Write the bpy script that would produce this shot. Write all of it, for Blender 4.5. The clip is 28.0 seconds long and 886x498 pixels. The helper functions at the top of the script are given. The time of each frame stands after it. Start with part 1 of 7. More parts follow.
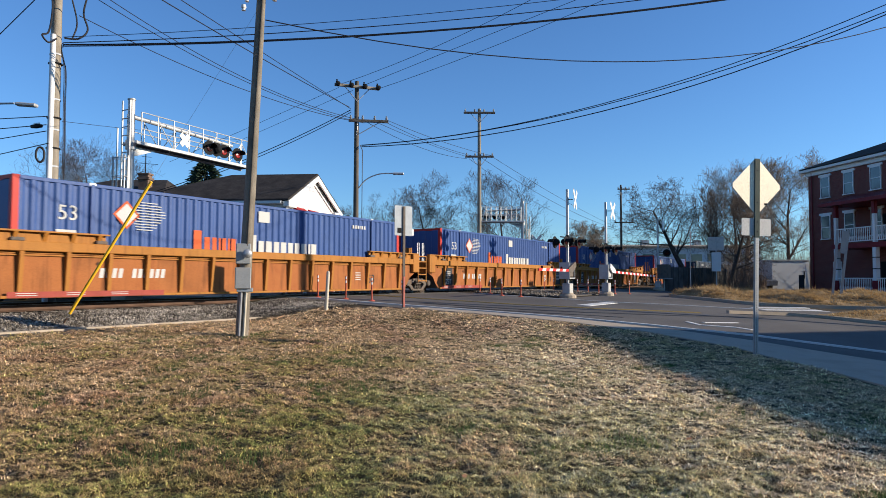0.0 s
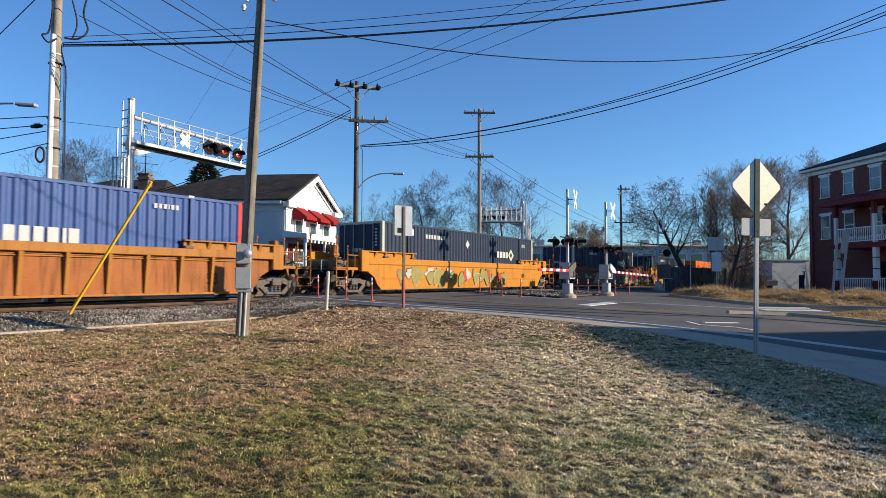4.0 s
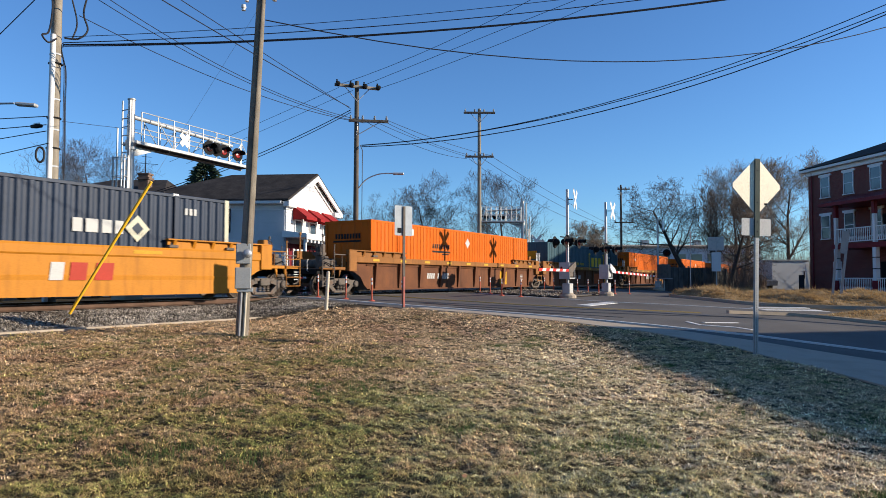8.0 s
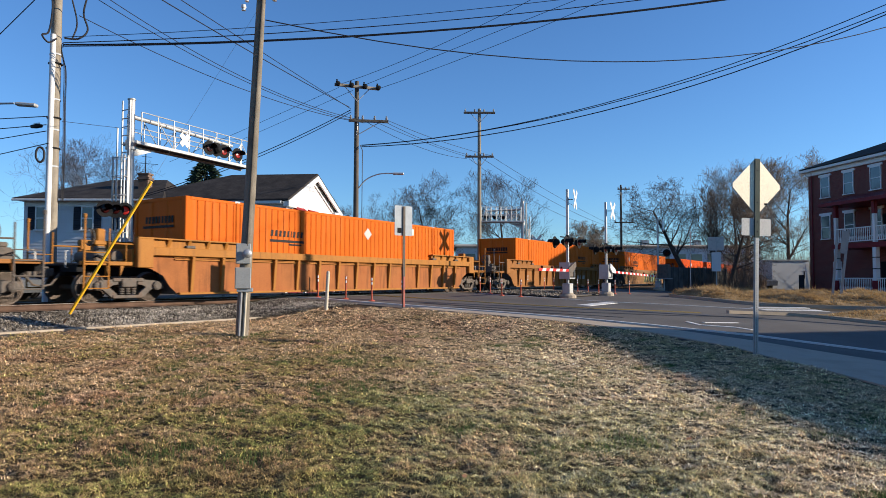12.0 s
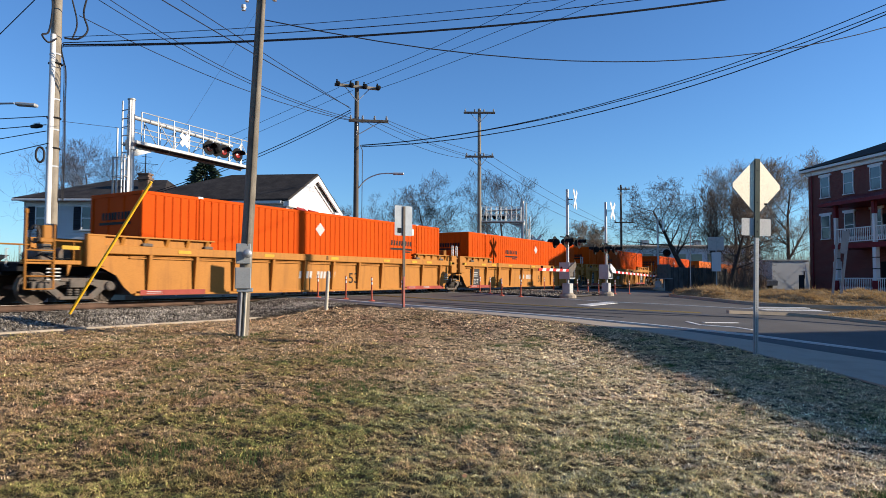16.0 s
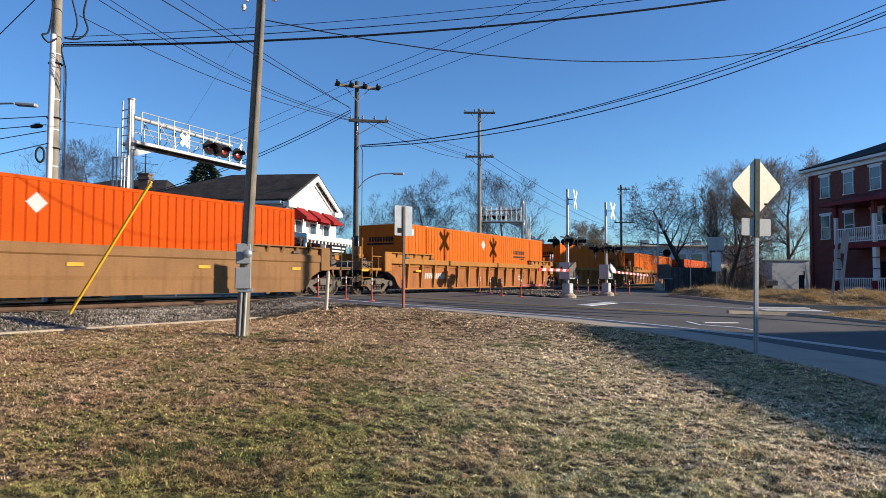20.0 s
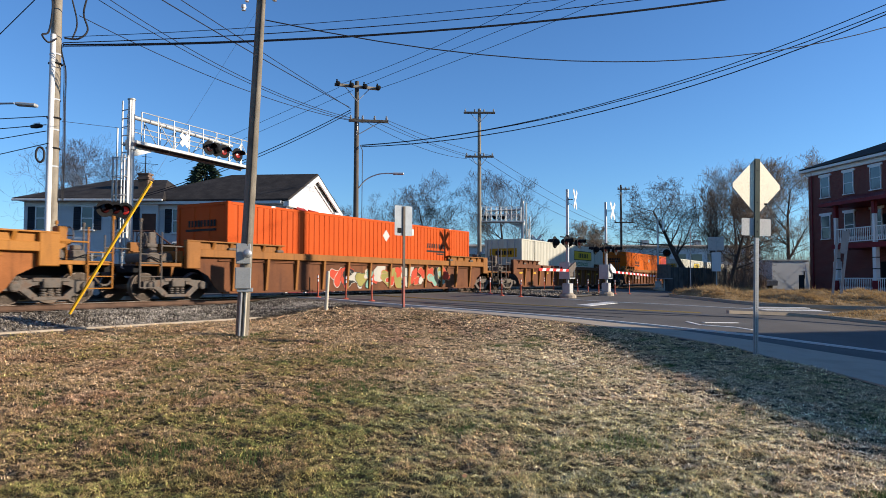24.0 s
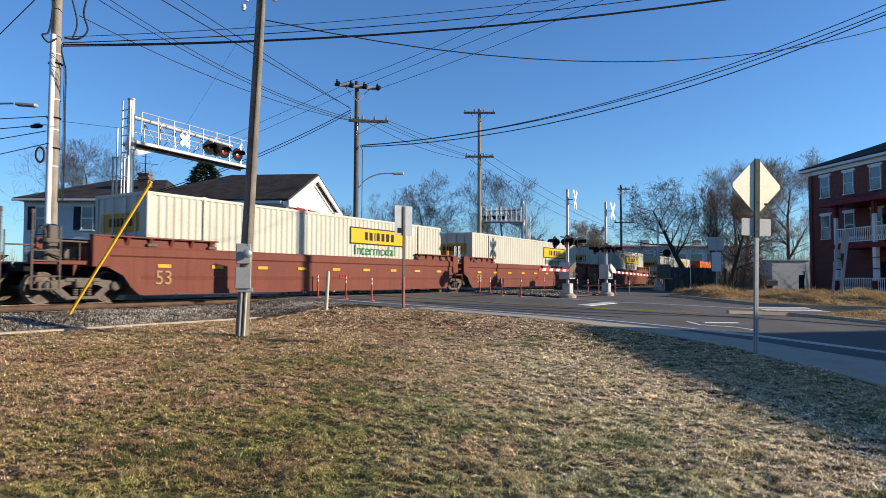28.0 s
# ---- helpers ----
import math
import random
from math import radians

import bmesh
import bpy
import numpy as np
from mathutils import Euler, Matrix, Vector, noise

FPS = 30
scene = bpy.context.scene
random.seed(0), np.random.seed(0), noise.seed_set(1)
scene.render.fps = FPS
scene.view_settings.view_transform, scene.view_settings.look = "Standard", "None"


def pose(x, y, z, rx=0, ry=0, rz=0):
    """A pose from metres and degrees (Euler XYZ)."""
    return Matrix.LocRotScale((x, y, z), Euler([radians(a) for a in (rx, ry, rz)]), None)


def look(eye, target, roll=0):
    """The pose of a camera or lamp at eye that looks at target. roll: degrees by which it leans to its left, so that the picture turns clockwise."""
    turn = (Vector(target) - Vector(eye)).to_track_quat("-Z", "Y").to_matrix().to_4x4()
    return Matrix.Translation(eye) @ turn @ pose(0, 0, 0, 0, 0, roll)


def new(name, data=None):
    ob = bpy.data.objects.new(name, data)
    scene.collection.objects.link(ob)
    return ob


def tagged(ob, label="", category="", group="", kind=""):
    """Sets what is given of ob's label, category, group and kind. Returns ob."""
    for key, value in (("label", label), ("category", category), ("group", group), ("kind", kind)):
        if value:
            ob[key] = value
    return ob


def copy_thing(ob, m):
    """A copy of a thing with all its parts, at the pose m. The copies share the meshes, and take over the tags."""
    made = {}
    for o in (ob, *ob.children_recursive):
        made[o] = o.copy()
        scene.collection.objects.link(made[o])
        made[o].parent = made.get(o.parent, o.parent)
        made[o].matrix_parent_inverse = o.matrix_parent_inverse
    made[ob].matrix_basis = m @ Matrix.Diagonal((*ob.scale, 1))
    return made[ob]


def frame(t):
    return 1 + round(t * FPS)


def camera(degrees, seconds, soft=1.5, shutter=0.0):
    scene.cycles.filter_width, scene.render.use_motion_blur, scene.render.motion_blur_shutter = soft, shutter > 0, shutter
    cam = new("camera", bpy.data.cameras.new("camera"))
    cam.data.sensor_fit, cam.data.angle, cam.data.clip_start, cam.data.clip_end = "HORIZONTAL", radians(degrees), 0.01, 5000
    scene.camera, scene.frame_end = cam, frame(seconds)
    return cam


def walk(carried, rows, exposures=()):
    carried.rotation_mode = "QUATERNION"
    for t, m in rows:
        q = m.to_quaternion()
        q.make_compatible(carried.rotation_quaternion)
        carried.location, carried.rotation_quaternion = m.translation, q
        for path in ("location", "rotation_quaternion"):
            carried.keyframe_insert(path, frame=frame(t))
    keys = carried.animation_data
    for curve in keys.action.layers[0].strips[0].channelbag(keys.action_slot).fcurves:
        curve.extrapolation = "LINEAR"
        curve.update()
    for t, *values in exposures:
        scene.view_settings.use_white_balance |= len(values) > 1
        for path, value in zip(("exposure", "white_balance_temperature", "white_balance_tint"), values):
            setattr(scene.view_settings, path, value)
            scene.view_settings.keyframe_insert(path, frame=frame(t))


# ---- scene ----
# ---- camera ----
eye = Vector((0.0, -17.055, 0.6785))
way = Vector((math.sin(radians(58.62)) * math.cos(radians(2.59)), math.cos(radians(58.62)) * math.cos(radians(2.59)), math.sin(radians(2.59))))
cam = camera(68.14, 28.0, soft=0.6, shutter=0.1)
still = look(eye, eye + way, 0.117)
walk(cam, [(0.0, still), (28.0, still)])

# ---- world, sun, exposure ----
SUN_FROM = Vector((0.4473, -0.8412, 0.3040))      # low winter morning sun
world = bpy.data.worlds.new("sky")
scene.world = world
world.use_nodes = True
wn = world.node_tree.nodes
sky = wn.new("ShaderNodeTexSky")
sky.sky_type = "NISHITA"
sky.sun_disc = False
sky.sun_elevation = radians(17.7)
sky.sun_rotation = radians(152.0)
sky.air_density, sky.dust_density, sky.ozone_density = 1.0, 0.15, 2.2
tint = wn.new("ShaderNodeMix")
tint.data_type, tint.blend_type = "RGBA", "MULTIPLY"
tint.inputs[0].default_value, tint.inputs[7].default_value = 1.0, (0.64, 1.01, 1.46, 1)
world.node_tree.links.new(sky.outputs[0], tint.inputs[6])
world.node_tree.links.new(tint.outputs[2], wn["Background"].inputs[0])
wn["Background"].inputs[1].default_value = 0.080
sun_data = bpy.data.lights.new("sun", "SUN")
sun_data.energy, sun_data.angle, sun_data.color = 5.0, radians(0.53), (1.0, 0.87, 0.70)
sun = new("sun", sun_data)
sun.matrix_world = look(SUN_FROM * 200, (0, 0, 0))
scene.view_settings.exposure = 0.64

# ---- mesh helpers ----


class Geo:
    """Collects vertices and faces; one Geo becomes one mesh."""

    def __init__(self):
        self.v, self.f, self.m = [], [], []
        self.slot = 0

    def add(self, verts, faces):
        n = len(self.v)
        self.v += [tuple(p) for p in verts]
        self.f += [tuple(n + i for i in q) for q in faces]
        self.m += [self.slot] * len(faces)
        return self

    def box(self, x0, x1, y0, y1, z0, z1, c=0.0):
        if c <= 0:
            v = [(x, y, z) for x in (x0, x1) for y in (y0, y1) for z in (z0, z1)]
            return self.add(v, [(0, 1, 3, 2), (4, 6, 7, 5), (0, 4, 5, 1), (2, 3, 7, 6), (0, 2, 6, 4), (1, 5, 7, 3)])
        b = bmesh.new()
        bmesh.ops.create_cube(b, size=1.0)
        for p in b.verts:
            p.co = Vector(((x0 + x1) / 2 + p.co.x * (x1 - x0), (y0 + y1) / 2 + p.co.y * (y1 - y0), (z0 + z1) / 2 + p.co.z * (z1 - z0)))
        bmesh.ops.bevel(b, geom=b.edges[:], offset=c, segments=1, affect="EDGES")
        b.verts.index_update()
        self.add([p.co for p in b.verts], [[p.index for p in q.verts] for q in b.faces])
        b.free()
        return self

    def prism(self, pts, axis, a, b):
        """A closed outline in the plane across an axis, drawn out from a to b. x: (y, z); y: (x, z); z: (x, y)."""
        def at(p, w):
            return {"x": (w, p[0], p[1]), "y": (p[0], w, p[1]), "z": (p[0], p[1], w)}[axis]
        n = len(pts)
        v = [at(p, a) for p in pts] + [at(p, b) for p in pts]
        f = [(i, (i + 1) % n, n + (i + 1) % n, n + i) for i in range(n)]
        return self.add(v, f + [tuple(range(n))[::-1], tuple(range(n, 2 * n))])

    def tube(self, p, q, r, s=None, n=8, caps=True):
        p, q = Vector(p), Vector(q)
        s = r if s is None else s
        d = (q - p).normalized()
        a = d.orthogonal().normalized()
        b = d.cross(a)
        ring = [(math.cos(2 * math.pi * i / n), math.sin(2 * math.pi * i / n)) for i in range(n)]
        v = [p + (a * c + b * e) * r for c, e in ring] + [q + (a * c + b * e) * s for c, e in ring]
        f = [(i, (i + 1) % n, n + (i + 1) % n, n + i) for i in range(n)]
        if caps:
            f += [tuple(range(n))[::-1], tuple(range(n, 2 * n))]
        return self.add(v, f)

    def path(self, pts, r, n=6):
        """One bent tube through the points."""
        pts = [Vector(p) for p in pts]
        v, f = [], []
        ref = None
        for i, p in enumerate(pts):
            d = (pts[min(i + 1, len(pts) - 1)] - pts[max(i - 1, 0)]).normalized()
            a = d.orthogonal().normalized() if ref is None else (ref - d * ref.dot(d)).normalized()
            ref = a
            b = d.cross(a)
            v += [p + (a * math.cos(2 * math.pi * k / n) + b * math.sin(2 * math.pi * k / n)) * r for k in range(n)]
            if i:
                o = (i - 1) * n
                f += [(o + k, o + (k + 1) % n, o + n + (k + 1) % n, o + n + k) for k in range(n)]
        return self.add(v, f + [tuple(range(n))[::-1], tuple(range(len(v) - n, len(v)))])

    def curve(self, pts, r, n=6, k=5):
        """A bent tube along a smooth curve through the points."""
        p = [Vector(q) for q in pts]
        p = [p[0] * 2 - p[1]] + p + [p[-1] * 2 - p[-2]]
        out = []
        for i in range(1, len(p) - 2):
            for j in range(k):
                t = j / k
                out.append(0.5 * (2 * p[i] + (p[i + 1] - p[i - 1]) * t + (2 * p[i - 1] - 5 * p[i] + 4 * p[i + 1] - p[i + 2]) * t * t + (3 * p[i] - p[i - 1] - 3 * p[i + 1] + p[i + 2]) * t ** 3))
        return self.path(out + [p[-2]], r, n)

    def quad(self, a, b, c, d):
        return self.add([a, b, c, d], [(0, 1, 2, 3)])

    def lathe(self, prof, n=16, axis="z", at=(0, 0, 0)):
        """prof: (radius, height) pairs turned round an axis through at."""
        v, f = [], []
        for r, h in prof:
            for i in range(n):
                c, s = r * math.cos(2 * math.pi * i / n), r * math.sin(2 * math.pi * i / n)
                w = {"z": (c, s, h), "y": (c, h, s), "x": (h, c, s)}[axis]
                v.append((w[0] + at[0], w[1] + at[1], w[2] + at[2]))
        for k in range(len(prof) - 1):
            for i in range(n):
                j = (i + 1) % n
                f.append((k * n + i, k * n + j, (k + 1) * n + j, (k + 1) * n + i))
        f += [tuple(range(n))[::-1], tuple((len(prof) - 1) * n + i for i in range(n))]
        return self.add(v, f)

    def moved(self, m):
        self.v = [tuple(m @ Vector(p)) for p in self.v]
        return self

    def mesh(self, name, *mats, smooth=False):
        me = bpy.data.meshes.new(name)
        me.from_pydata(self.v, [], self.f)
        for m in mats:
            me.materials.append(m)
        if len(mats) > 1:
            me.polygons.foreach_set("material_index", self.m)
        b = bmesh.new()
        b.from_mesh(me)
        bmesh.ops.recalc_face_normals(b, faces=b.faces[:])
        b.to_mesh(me)
        b.free()
        if smooth:
            me.shade_smooth()
            me.set_sharp_from_angle(angle=radians(40))
        me.update()
        return me


def part(name, geo, material, parent=None, label="", at=None, smooth=False):
    """Links a Geo (or a mesh that is shared) as one object under its parent."""
    me = geo.mesh(name, material, smooth=smooth) if isinstance(geo, Geo) else geo
    ob = new(name, me)
    if parent is not None:
        ob.parent = parent
    if at is not None:
        ob.matrix_basis = at
    return tagged(ob, label)


def thing(name, label, category, at=None, group="", kind=""):
    ob = new(name)
    ob.empty_display_size = 0.2
    if at is not None:
        ob.matrix_basis = at
    return tagged(ob, label, category, group, kind)


LETTERS = {}


def letters(text, size, squeeze=1.0, depth=0.004):
    """Mesh of a text in the built-in font, in the x-z plane facing -y, from its lower left corner."""
    key = (text, size, squeeze)
    if key not in LETTERS:
        cu = bpy.data.curves.new("text", "FONT")
        cu.body, cu.size, cu.extrude = text, size * 1.37, depth / 2
        tmp = new("text", cu)
        me = bpy.data.meshes.new_from_object(tmp.evaluated_get(bpy.context.evaluated_depsgraph_get()))
        bpy.data.objects.remove(tmp)
        me.transform(Matrix.Diagonal((squeeze, 1, 1, 1)))
        me.transform(pose(0, 0, 0, 90))
        LETTERS[key] = me
    return LETTERS[key].copy()


# ---- materials ----


def mat(name, rgb, rough=0.6, metal=0.0, var=0.18, scale=2.5, bump=0.15, fine=40.0, dirt=None, streak=None, rnd=0.0, coat=0.0, grain=0.12, spec=0.2):
    """A painted or natural surface: broad and fine variation, dirt in blotches, rust in vertical streaks, relief."""
    m = bpy.data.materials.new(name)
    m.use_nodes = True
    nt = m.node_tree
    n, link = nt.nodes, nt.links.new
    bsdf = n["Principled BSDF"]
    tc = n.new("ShaderNodeTexCoord")
    big = n.new("ShaderNodeTexNoise")
    big.inputs["Scale"].default_value, big.inputs["Detail"].default_value = scale, 6
    link(tc.outputs["Object"], big.inputs["Vector"])
    small = n.new("ShaderNodeTexNoise")
    small.inputs["Scale"].default_value, small.inputs["Detail"].default_value = fine, 4
    link(tc.outputs["Object"], small.inputs["Vector"])
    lo = tuple(c * (1 - var) for c in rgb)
    hi = tuple(min(1, c * (1 + var)) for c in rgb)
    mix = n.new("ShaderNodeMix")
    mix.data_type = "RGBA"
    mix.inputs[6].default_value, mix.inputs[7].default_value = (*lo, 1), (*hi, 1)
    ramp = n.new("ShaderNodeMapRange")
    ramp.inputs[1].default_value, ramp.inputs[2].default_value = 0.3, 0.7
    link(big.outputs["Fac"], ramp.inputs[0])
    link(ramp.outputs[0], mix.inputs[0])
    out = mix.outputs[2]

    def over(factor, colour, mode="MIX"):
        k = n.new("ShaderNodeMix")
        k.data_type, k.blend_type = "RGBA", mode
        link(factor, k.inputs[0])
        link(out, k.inputs[6])
        k.inputs[7].default_value = (*colour, 1)
        return k.outputs[2]

    def patch(src, a, b, amount):
        k = n.new("ShaderNodeMapRange")
        k.inputs[1].default_value, k.inputs[2].default_value, k.inputs[4].default_value = a, b, amount
        link(src, k.inputs[0])
        return k.outputs[0]

    out = over(patch(small.outputs["Fac"], 0.45, 0.7, grain * 3), tuple(c * 0.55 for c in rgb))
    if dirt:
        out = over(patch(big.outputs["Fac"], 0.5, 0.72, dirt[1]), dirt[0])
    if streak:
        mp = n.new("ShaderNodeMapping")
        mp.inputs["Scale"].default_value = (5, 5, 0.5)
        link(tc.outputs["Object"], mp.inputs["Vector"])
        st = n.new("ShaderNodeTexNoise")
        st.inputs["Scale"].default_value, st.inputs["Detail"].default_value = 1.2, 5
        link(mp.outputs[0], st.inputs["Vector"])
        out = over(patch(st.outputs["Fac"], 0.52, 0.75, streak[1]), streak[0])
    if rnd:
        info = n.new("ShaderNodeObjectInfo")
        k = n.new("ShaderNodeMapRange")
        k.inputs[3].default_value, k.inputs[4].default_value = 1 - rnd, 1 + rnd
        link(info.outputs["Random"], k.inputs[0])
        hsv = n.new("ShaderNodeHueSaturation")
        link(k.outputs[0], hsv.inputs["Value"])
        link(out, hsv.inputs["Color"])
        out = hsv.outputs[0]
    link(out, bsdf.inputs["Base Color"])
    rr = n.new("ShaderNodeMapRange")
    rr.inputs[3].default_value, rr.inputs[4].default_value = max(0.05, rough - 0.12), min(1, rough + 0.12)
    link(small.outputs["Fac"], rr.inputs[0])
    link(rr.outputs[0], bsdf.inputs["Roughness"])
    bsdf.inputs["Metallic"].default_value = metal
    bsdf.inputs["Specular IOR Level"].default_value = spec
    if coat:
        bsdf.inputs["Coat Weight"].default_value = coat
    if bump:
        bp = n.new("ShaderNodeBump")
        bp.inputs["Strength"].default_value, bp.inputs["Distance"].default_value = bump, 0.02
        link(small.outputs["Fac"], bp.inputs["Height"])
        link(bp.outputs[0], bsdf.inputs["Normal"])
    return m


def rgb(r, g, b):
    """Display colour 0-255 to a base colour."""
    return tuple((c / 12.92 if c <= 0.04045 else ((c + 0.055) / 1.055) ** 2.4) for c in (r / 255, g / 255, b / 255))


RUST = (0.10, 0.045, 0.02)
GRIME = (0.05, 0.045, 0.04)
M = {
    "lawn": mat("winter_lawn", (0.060, 0.044, 0.024), 0.95, var=0.35, scale=0.5, bump=0.8, fine=26, dirt=((0.045, 0.040, 0.02), 0.65), grain=0.3),
    "asphalt": mat("asphalt", (0.108, 0.100, 0.092), 0.85, var=0.25, scale=0.3, bump=0.35, fine=60, dirt=((0.105, 0.10, 0.092), 0.5)),
    "concrete": mat("pavement_concrete", (0.40, 0.33, 0.25), 0.85, var=0.2, scale=1.2, bump=0.2, fine=45, dirt=((0.22, 0.2, 0.17), 0.5)),
    "paint_white": mat("road_paint_white", (0.62, 0.62, 0.60), 0.7, var=0.12, scale=3, dirt=((0.25, 0.25, 0.25), 0.6)),
    "paint_yellow": mat("road_paint_yellow", (0.30, 0.21, 0.07), 0.75, var=0.25, scale=3, dirt=((0.10, 0.09, 0.07), 0.9)),
    "ballast": mat("ballast_stone", (0.09, 0.08, 0.07), 0.9, var=0.3, scale=1.5, bump=0.8, fine=18, dirt=((0.10, 0.09, 0.08), 0.7), grain=0.3),
    "rail": mat("rusty_rail", (0.10, 0.060, 0.042), 0.7, 0.3, var=0.25, scale=4, bump=0.2),
    "rail_top": mat("polished_rail_head", (0.45, 0.43, 0.40), 0.3, 0.9, var=0.1, bump=0.05),
    "tie": mat("weathered_tie", (0.085, 0.062, 0.046), 0.9, var=0.3, scale=3, bump=0.5, rnd=0.25),
    "wood": mat("weathered_pole_wood", (0.115, 0.098, 0.078), 0.9, var=0.25, scale=2, bump=0.5, fine=30, streak=((0.07, 0.055, 0.045), 0.7)),
    "wood_mid": mat("pole_wood_grey", (0.20, 0.175, 0.140), 0.9, var=0.28, scale=2, bump=0.6, fine=30, streak=((0.09, 0.072, 0.055), 0.8)),
    "wood_light": mat("pole_wood_light", (0.27, 0.235, 0.185), 0.9, var=0.22, scale=2, bump=0.5, fine=30, streak=((0.10, 0.075, 0.055), 0.75)),
    "galv": mat("galvanised_steel", (0.40, 0.41, 0.42), 0.45, 0.6, var=0.12, scale=6, bump=0.08, dirt=((0.35, 0.35, 0.34), 0.4)),
    "alu": mat("painted_aluminium", (0.46, 0.46, 0.45), 0.5, 0.3, var=0.18, scale=4, bump=0.05, dirt=((0.34, 0.32, 0.29), 0.55)),
    "sign_back": mat("sign_back_aluminium", (0.86, 0.77, 0.60), 0.55, 0.35, var=0.05, scale=1.5, bump=0.03, dirt=((0.8, 0.74, 0.56), 0.5)),
    "white": mat("white_paint", (0.68, 0.68, 0.67), 0.6, var=0.06, scale=1.5, bump=0.05, dirt=((0.6, 0.58, 0.54), 0.35)),
    "red": mat("signal_red", (0.55, 0.03, 0.025), 0.5, var=0.1),
    "black": mat("black_paint", (0.010, 0.010, 0.011), 0.85, var=0.2, scale=4),
    "faded_red": mat("faded_red_strip", (0.34, 0.10, 0.08), 0.6, var=0.2),
    "orange_plastic": mat("orange_plastic", (0.5, 0.11, 0.065), 0.5, var=0.12),
    "yellow_plastic": mat("yellow_guy_guard", (0.95, 0.50, 0.03), 0.5, var=0.1),
    "wire": mat("cable_black", (0.02, 0.02, 0.024), 0.6, var=0.1, bump=0),
    "siding": mat("white_siding", (0.52, 0.53, 0.54), 0.6, var=0.06, scale=0.8, bump=0.05),
    "roof": mat("dark_roof_shingle", (0.036, 0.031, 0.028), 0.95, var=0.45, scale=1.6, bump=0.6, fine=9, grain=0.25),
    "brick": mat("red_brick", (0.17, 0.05, 0.04), 0.9, var=0.25, scale=1.5, bump=0.5, fine=12, rnd=0.25),
    "mortar": mat("mortar", (0.25, 0.20, 0.17), 0.95),
    "maroon": mat("maroon_paint", (0.16, 0.016, 0.022), 0.5, var=0.15),
    "awning": mat("red_awning_cloth", (0.27, 0.015, 0.015), 0.8, var=0.15),
    "shutter": mat("dark_shutter", (0.016, 0.018, 0.026), 0.6),
    "sleeve": mat("dark_green_enamel", (0.030, 0.052, 0.045), 0.5, var=0.15),
    "rubber": mat("black_rubber", (0.02, 0.02, 0.02), 0.8),
    "truck": mat("truck_frame_grime", (0.135, 0.116, 0.100), 0.85, 0.1, var=0.35, scale=5, bump=0.4, dirt=(RUST, 0.6)),
    "wheel": mat("wheel_steel", (0.17, 0.130, 0.108), 0.75, 0.2, var=0.3, scale=5, dirt=(RUST, 0.5)),
    "tread": mat("wheel_tread", (0.16, 0.13, 0.11), 0.45, 0.6, var=0.1),
    "bark": mat("bark", (0.075, 0.062, 0.052), 0.95, var=0.3, scale=4, bump=0.6),
    "twig": mat("bare_twigs", (0.085, 0.066, 0.055), 0.9, var=0.2, bump=0),
    "twig_tan": mat("dry_brush_twigs", (0.19, 0.145, 0.105), 0.9, var=0.25, bump=0),
    "needle": mat("conifer_needles", (0.028, 0.045, 0.024), 0.8, var=0.4, scale=2, bump=0),
    "dry": mat("dry_grass_tufts", (0.26, 0.175, 0.085), 0.95, var=0.45, scale=1.6, bump=0.9, fine=14, dirt=((0.10, 0.07, 0.035), 0.7), grain=0.3),
    "chimney": mat("chimney_brick", (0.15, 0.10, 0.075), 0.9, var=0.3, scale=4, bump=0.4),
    "stairs": mat("stained_wood_stairs", (0.10, 0.045, 0.032), 0.8, var=0.2),
    "box_grey": mat("meter_box_grey", (0.30, 0.31, 0.31), 0.5, 0.2, var=0.1, scale=5, dirt=((0.3, 0.28, 0.24), 0.4)),
    "dull_grey": mat("dull_sign_grey", (0.29, 0.32, 0.35), 0.6, 0.1, var=0.1, scale=4),
    "tan": mat("tan_post", (0.55, 0.49, 0.38), 0.7, var=0.12),
}


def glass_mat():
    m = bpy.data.materials.new("window_glass")
    m.use_nodes = True
    b = m.node_tree.nodes["Principled BSDF"]
    b.inputs["Base Color"].default_value = (0.045, 0.06, 0.075, 1)
    b.inputs["Roughness"].default_value, b.inputs["Specular IOR Level"].default_value = 0.06, 0.9
    return m


def lamp_mat(name, colour, strength):
    m = bpy.data.materials.new(name)
    m.use_nodes = True
    b = m.node_tree.nodes["Principled BSDF"]
    b.inputs["Base Color"].default_value = (*colour, 1)
    b.inputs["Emission Color"].default_value = (*colour, 1)
    b.inputs["Emission Strength"].default_value = strength
    b.inputs["Roughness"].default_value = 0.25
    return m


M["glass"] = glass_mat()
M["lamp_on"] = lamp_mat("lit_red_lens", (0.34, 0.02, 0.016), 0.12)
M["lens"] = mat("dark_red_lens", (0.035, 0.005, 0.005), 0.2, var=0.1, bump=0)

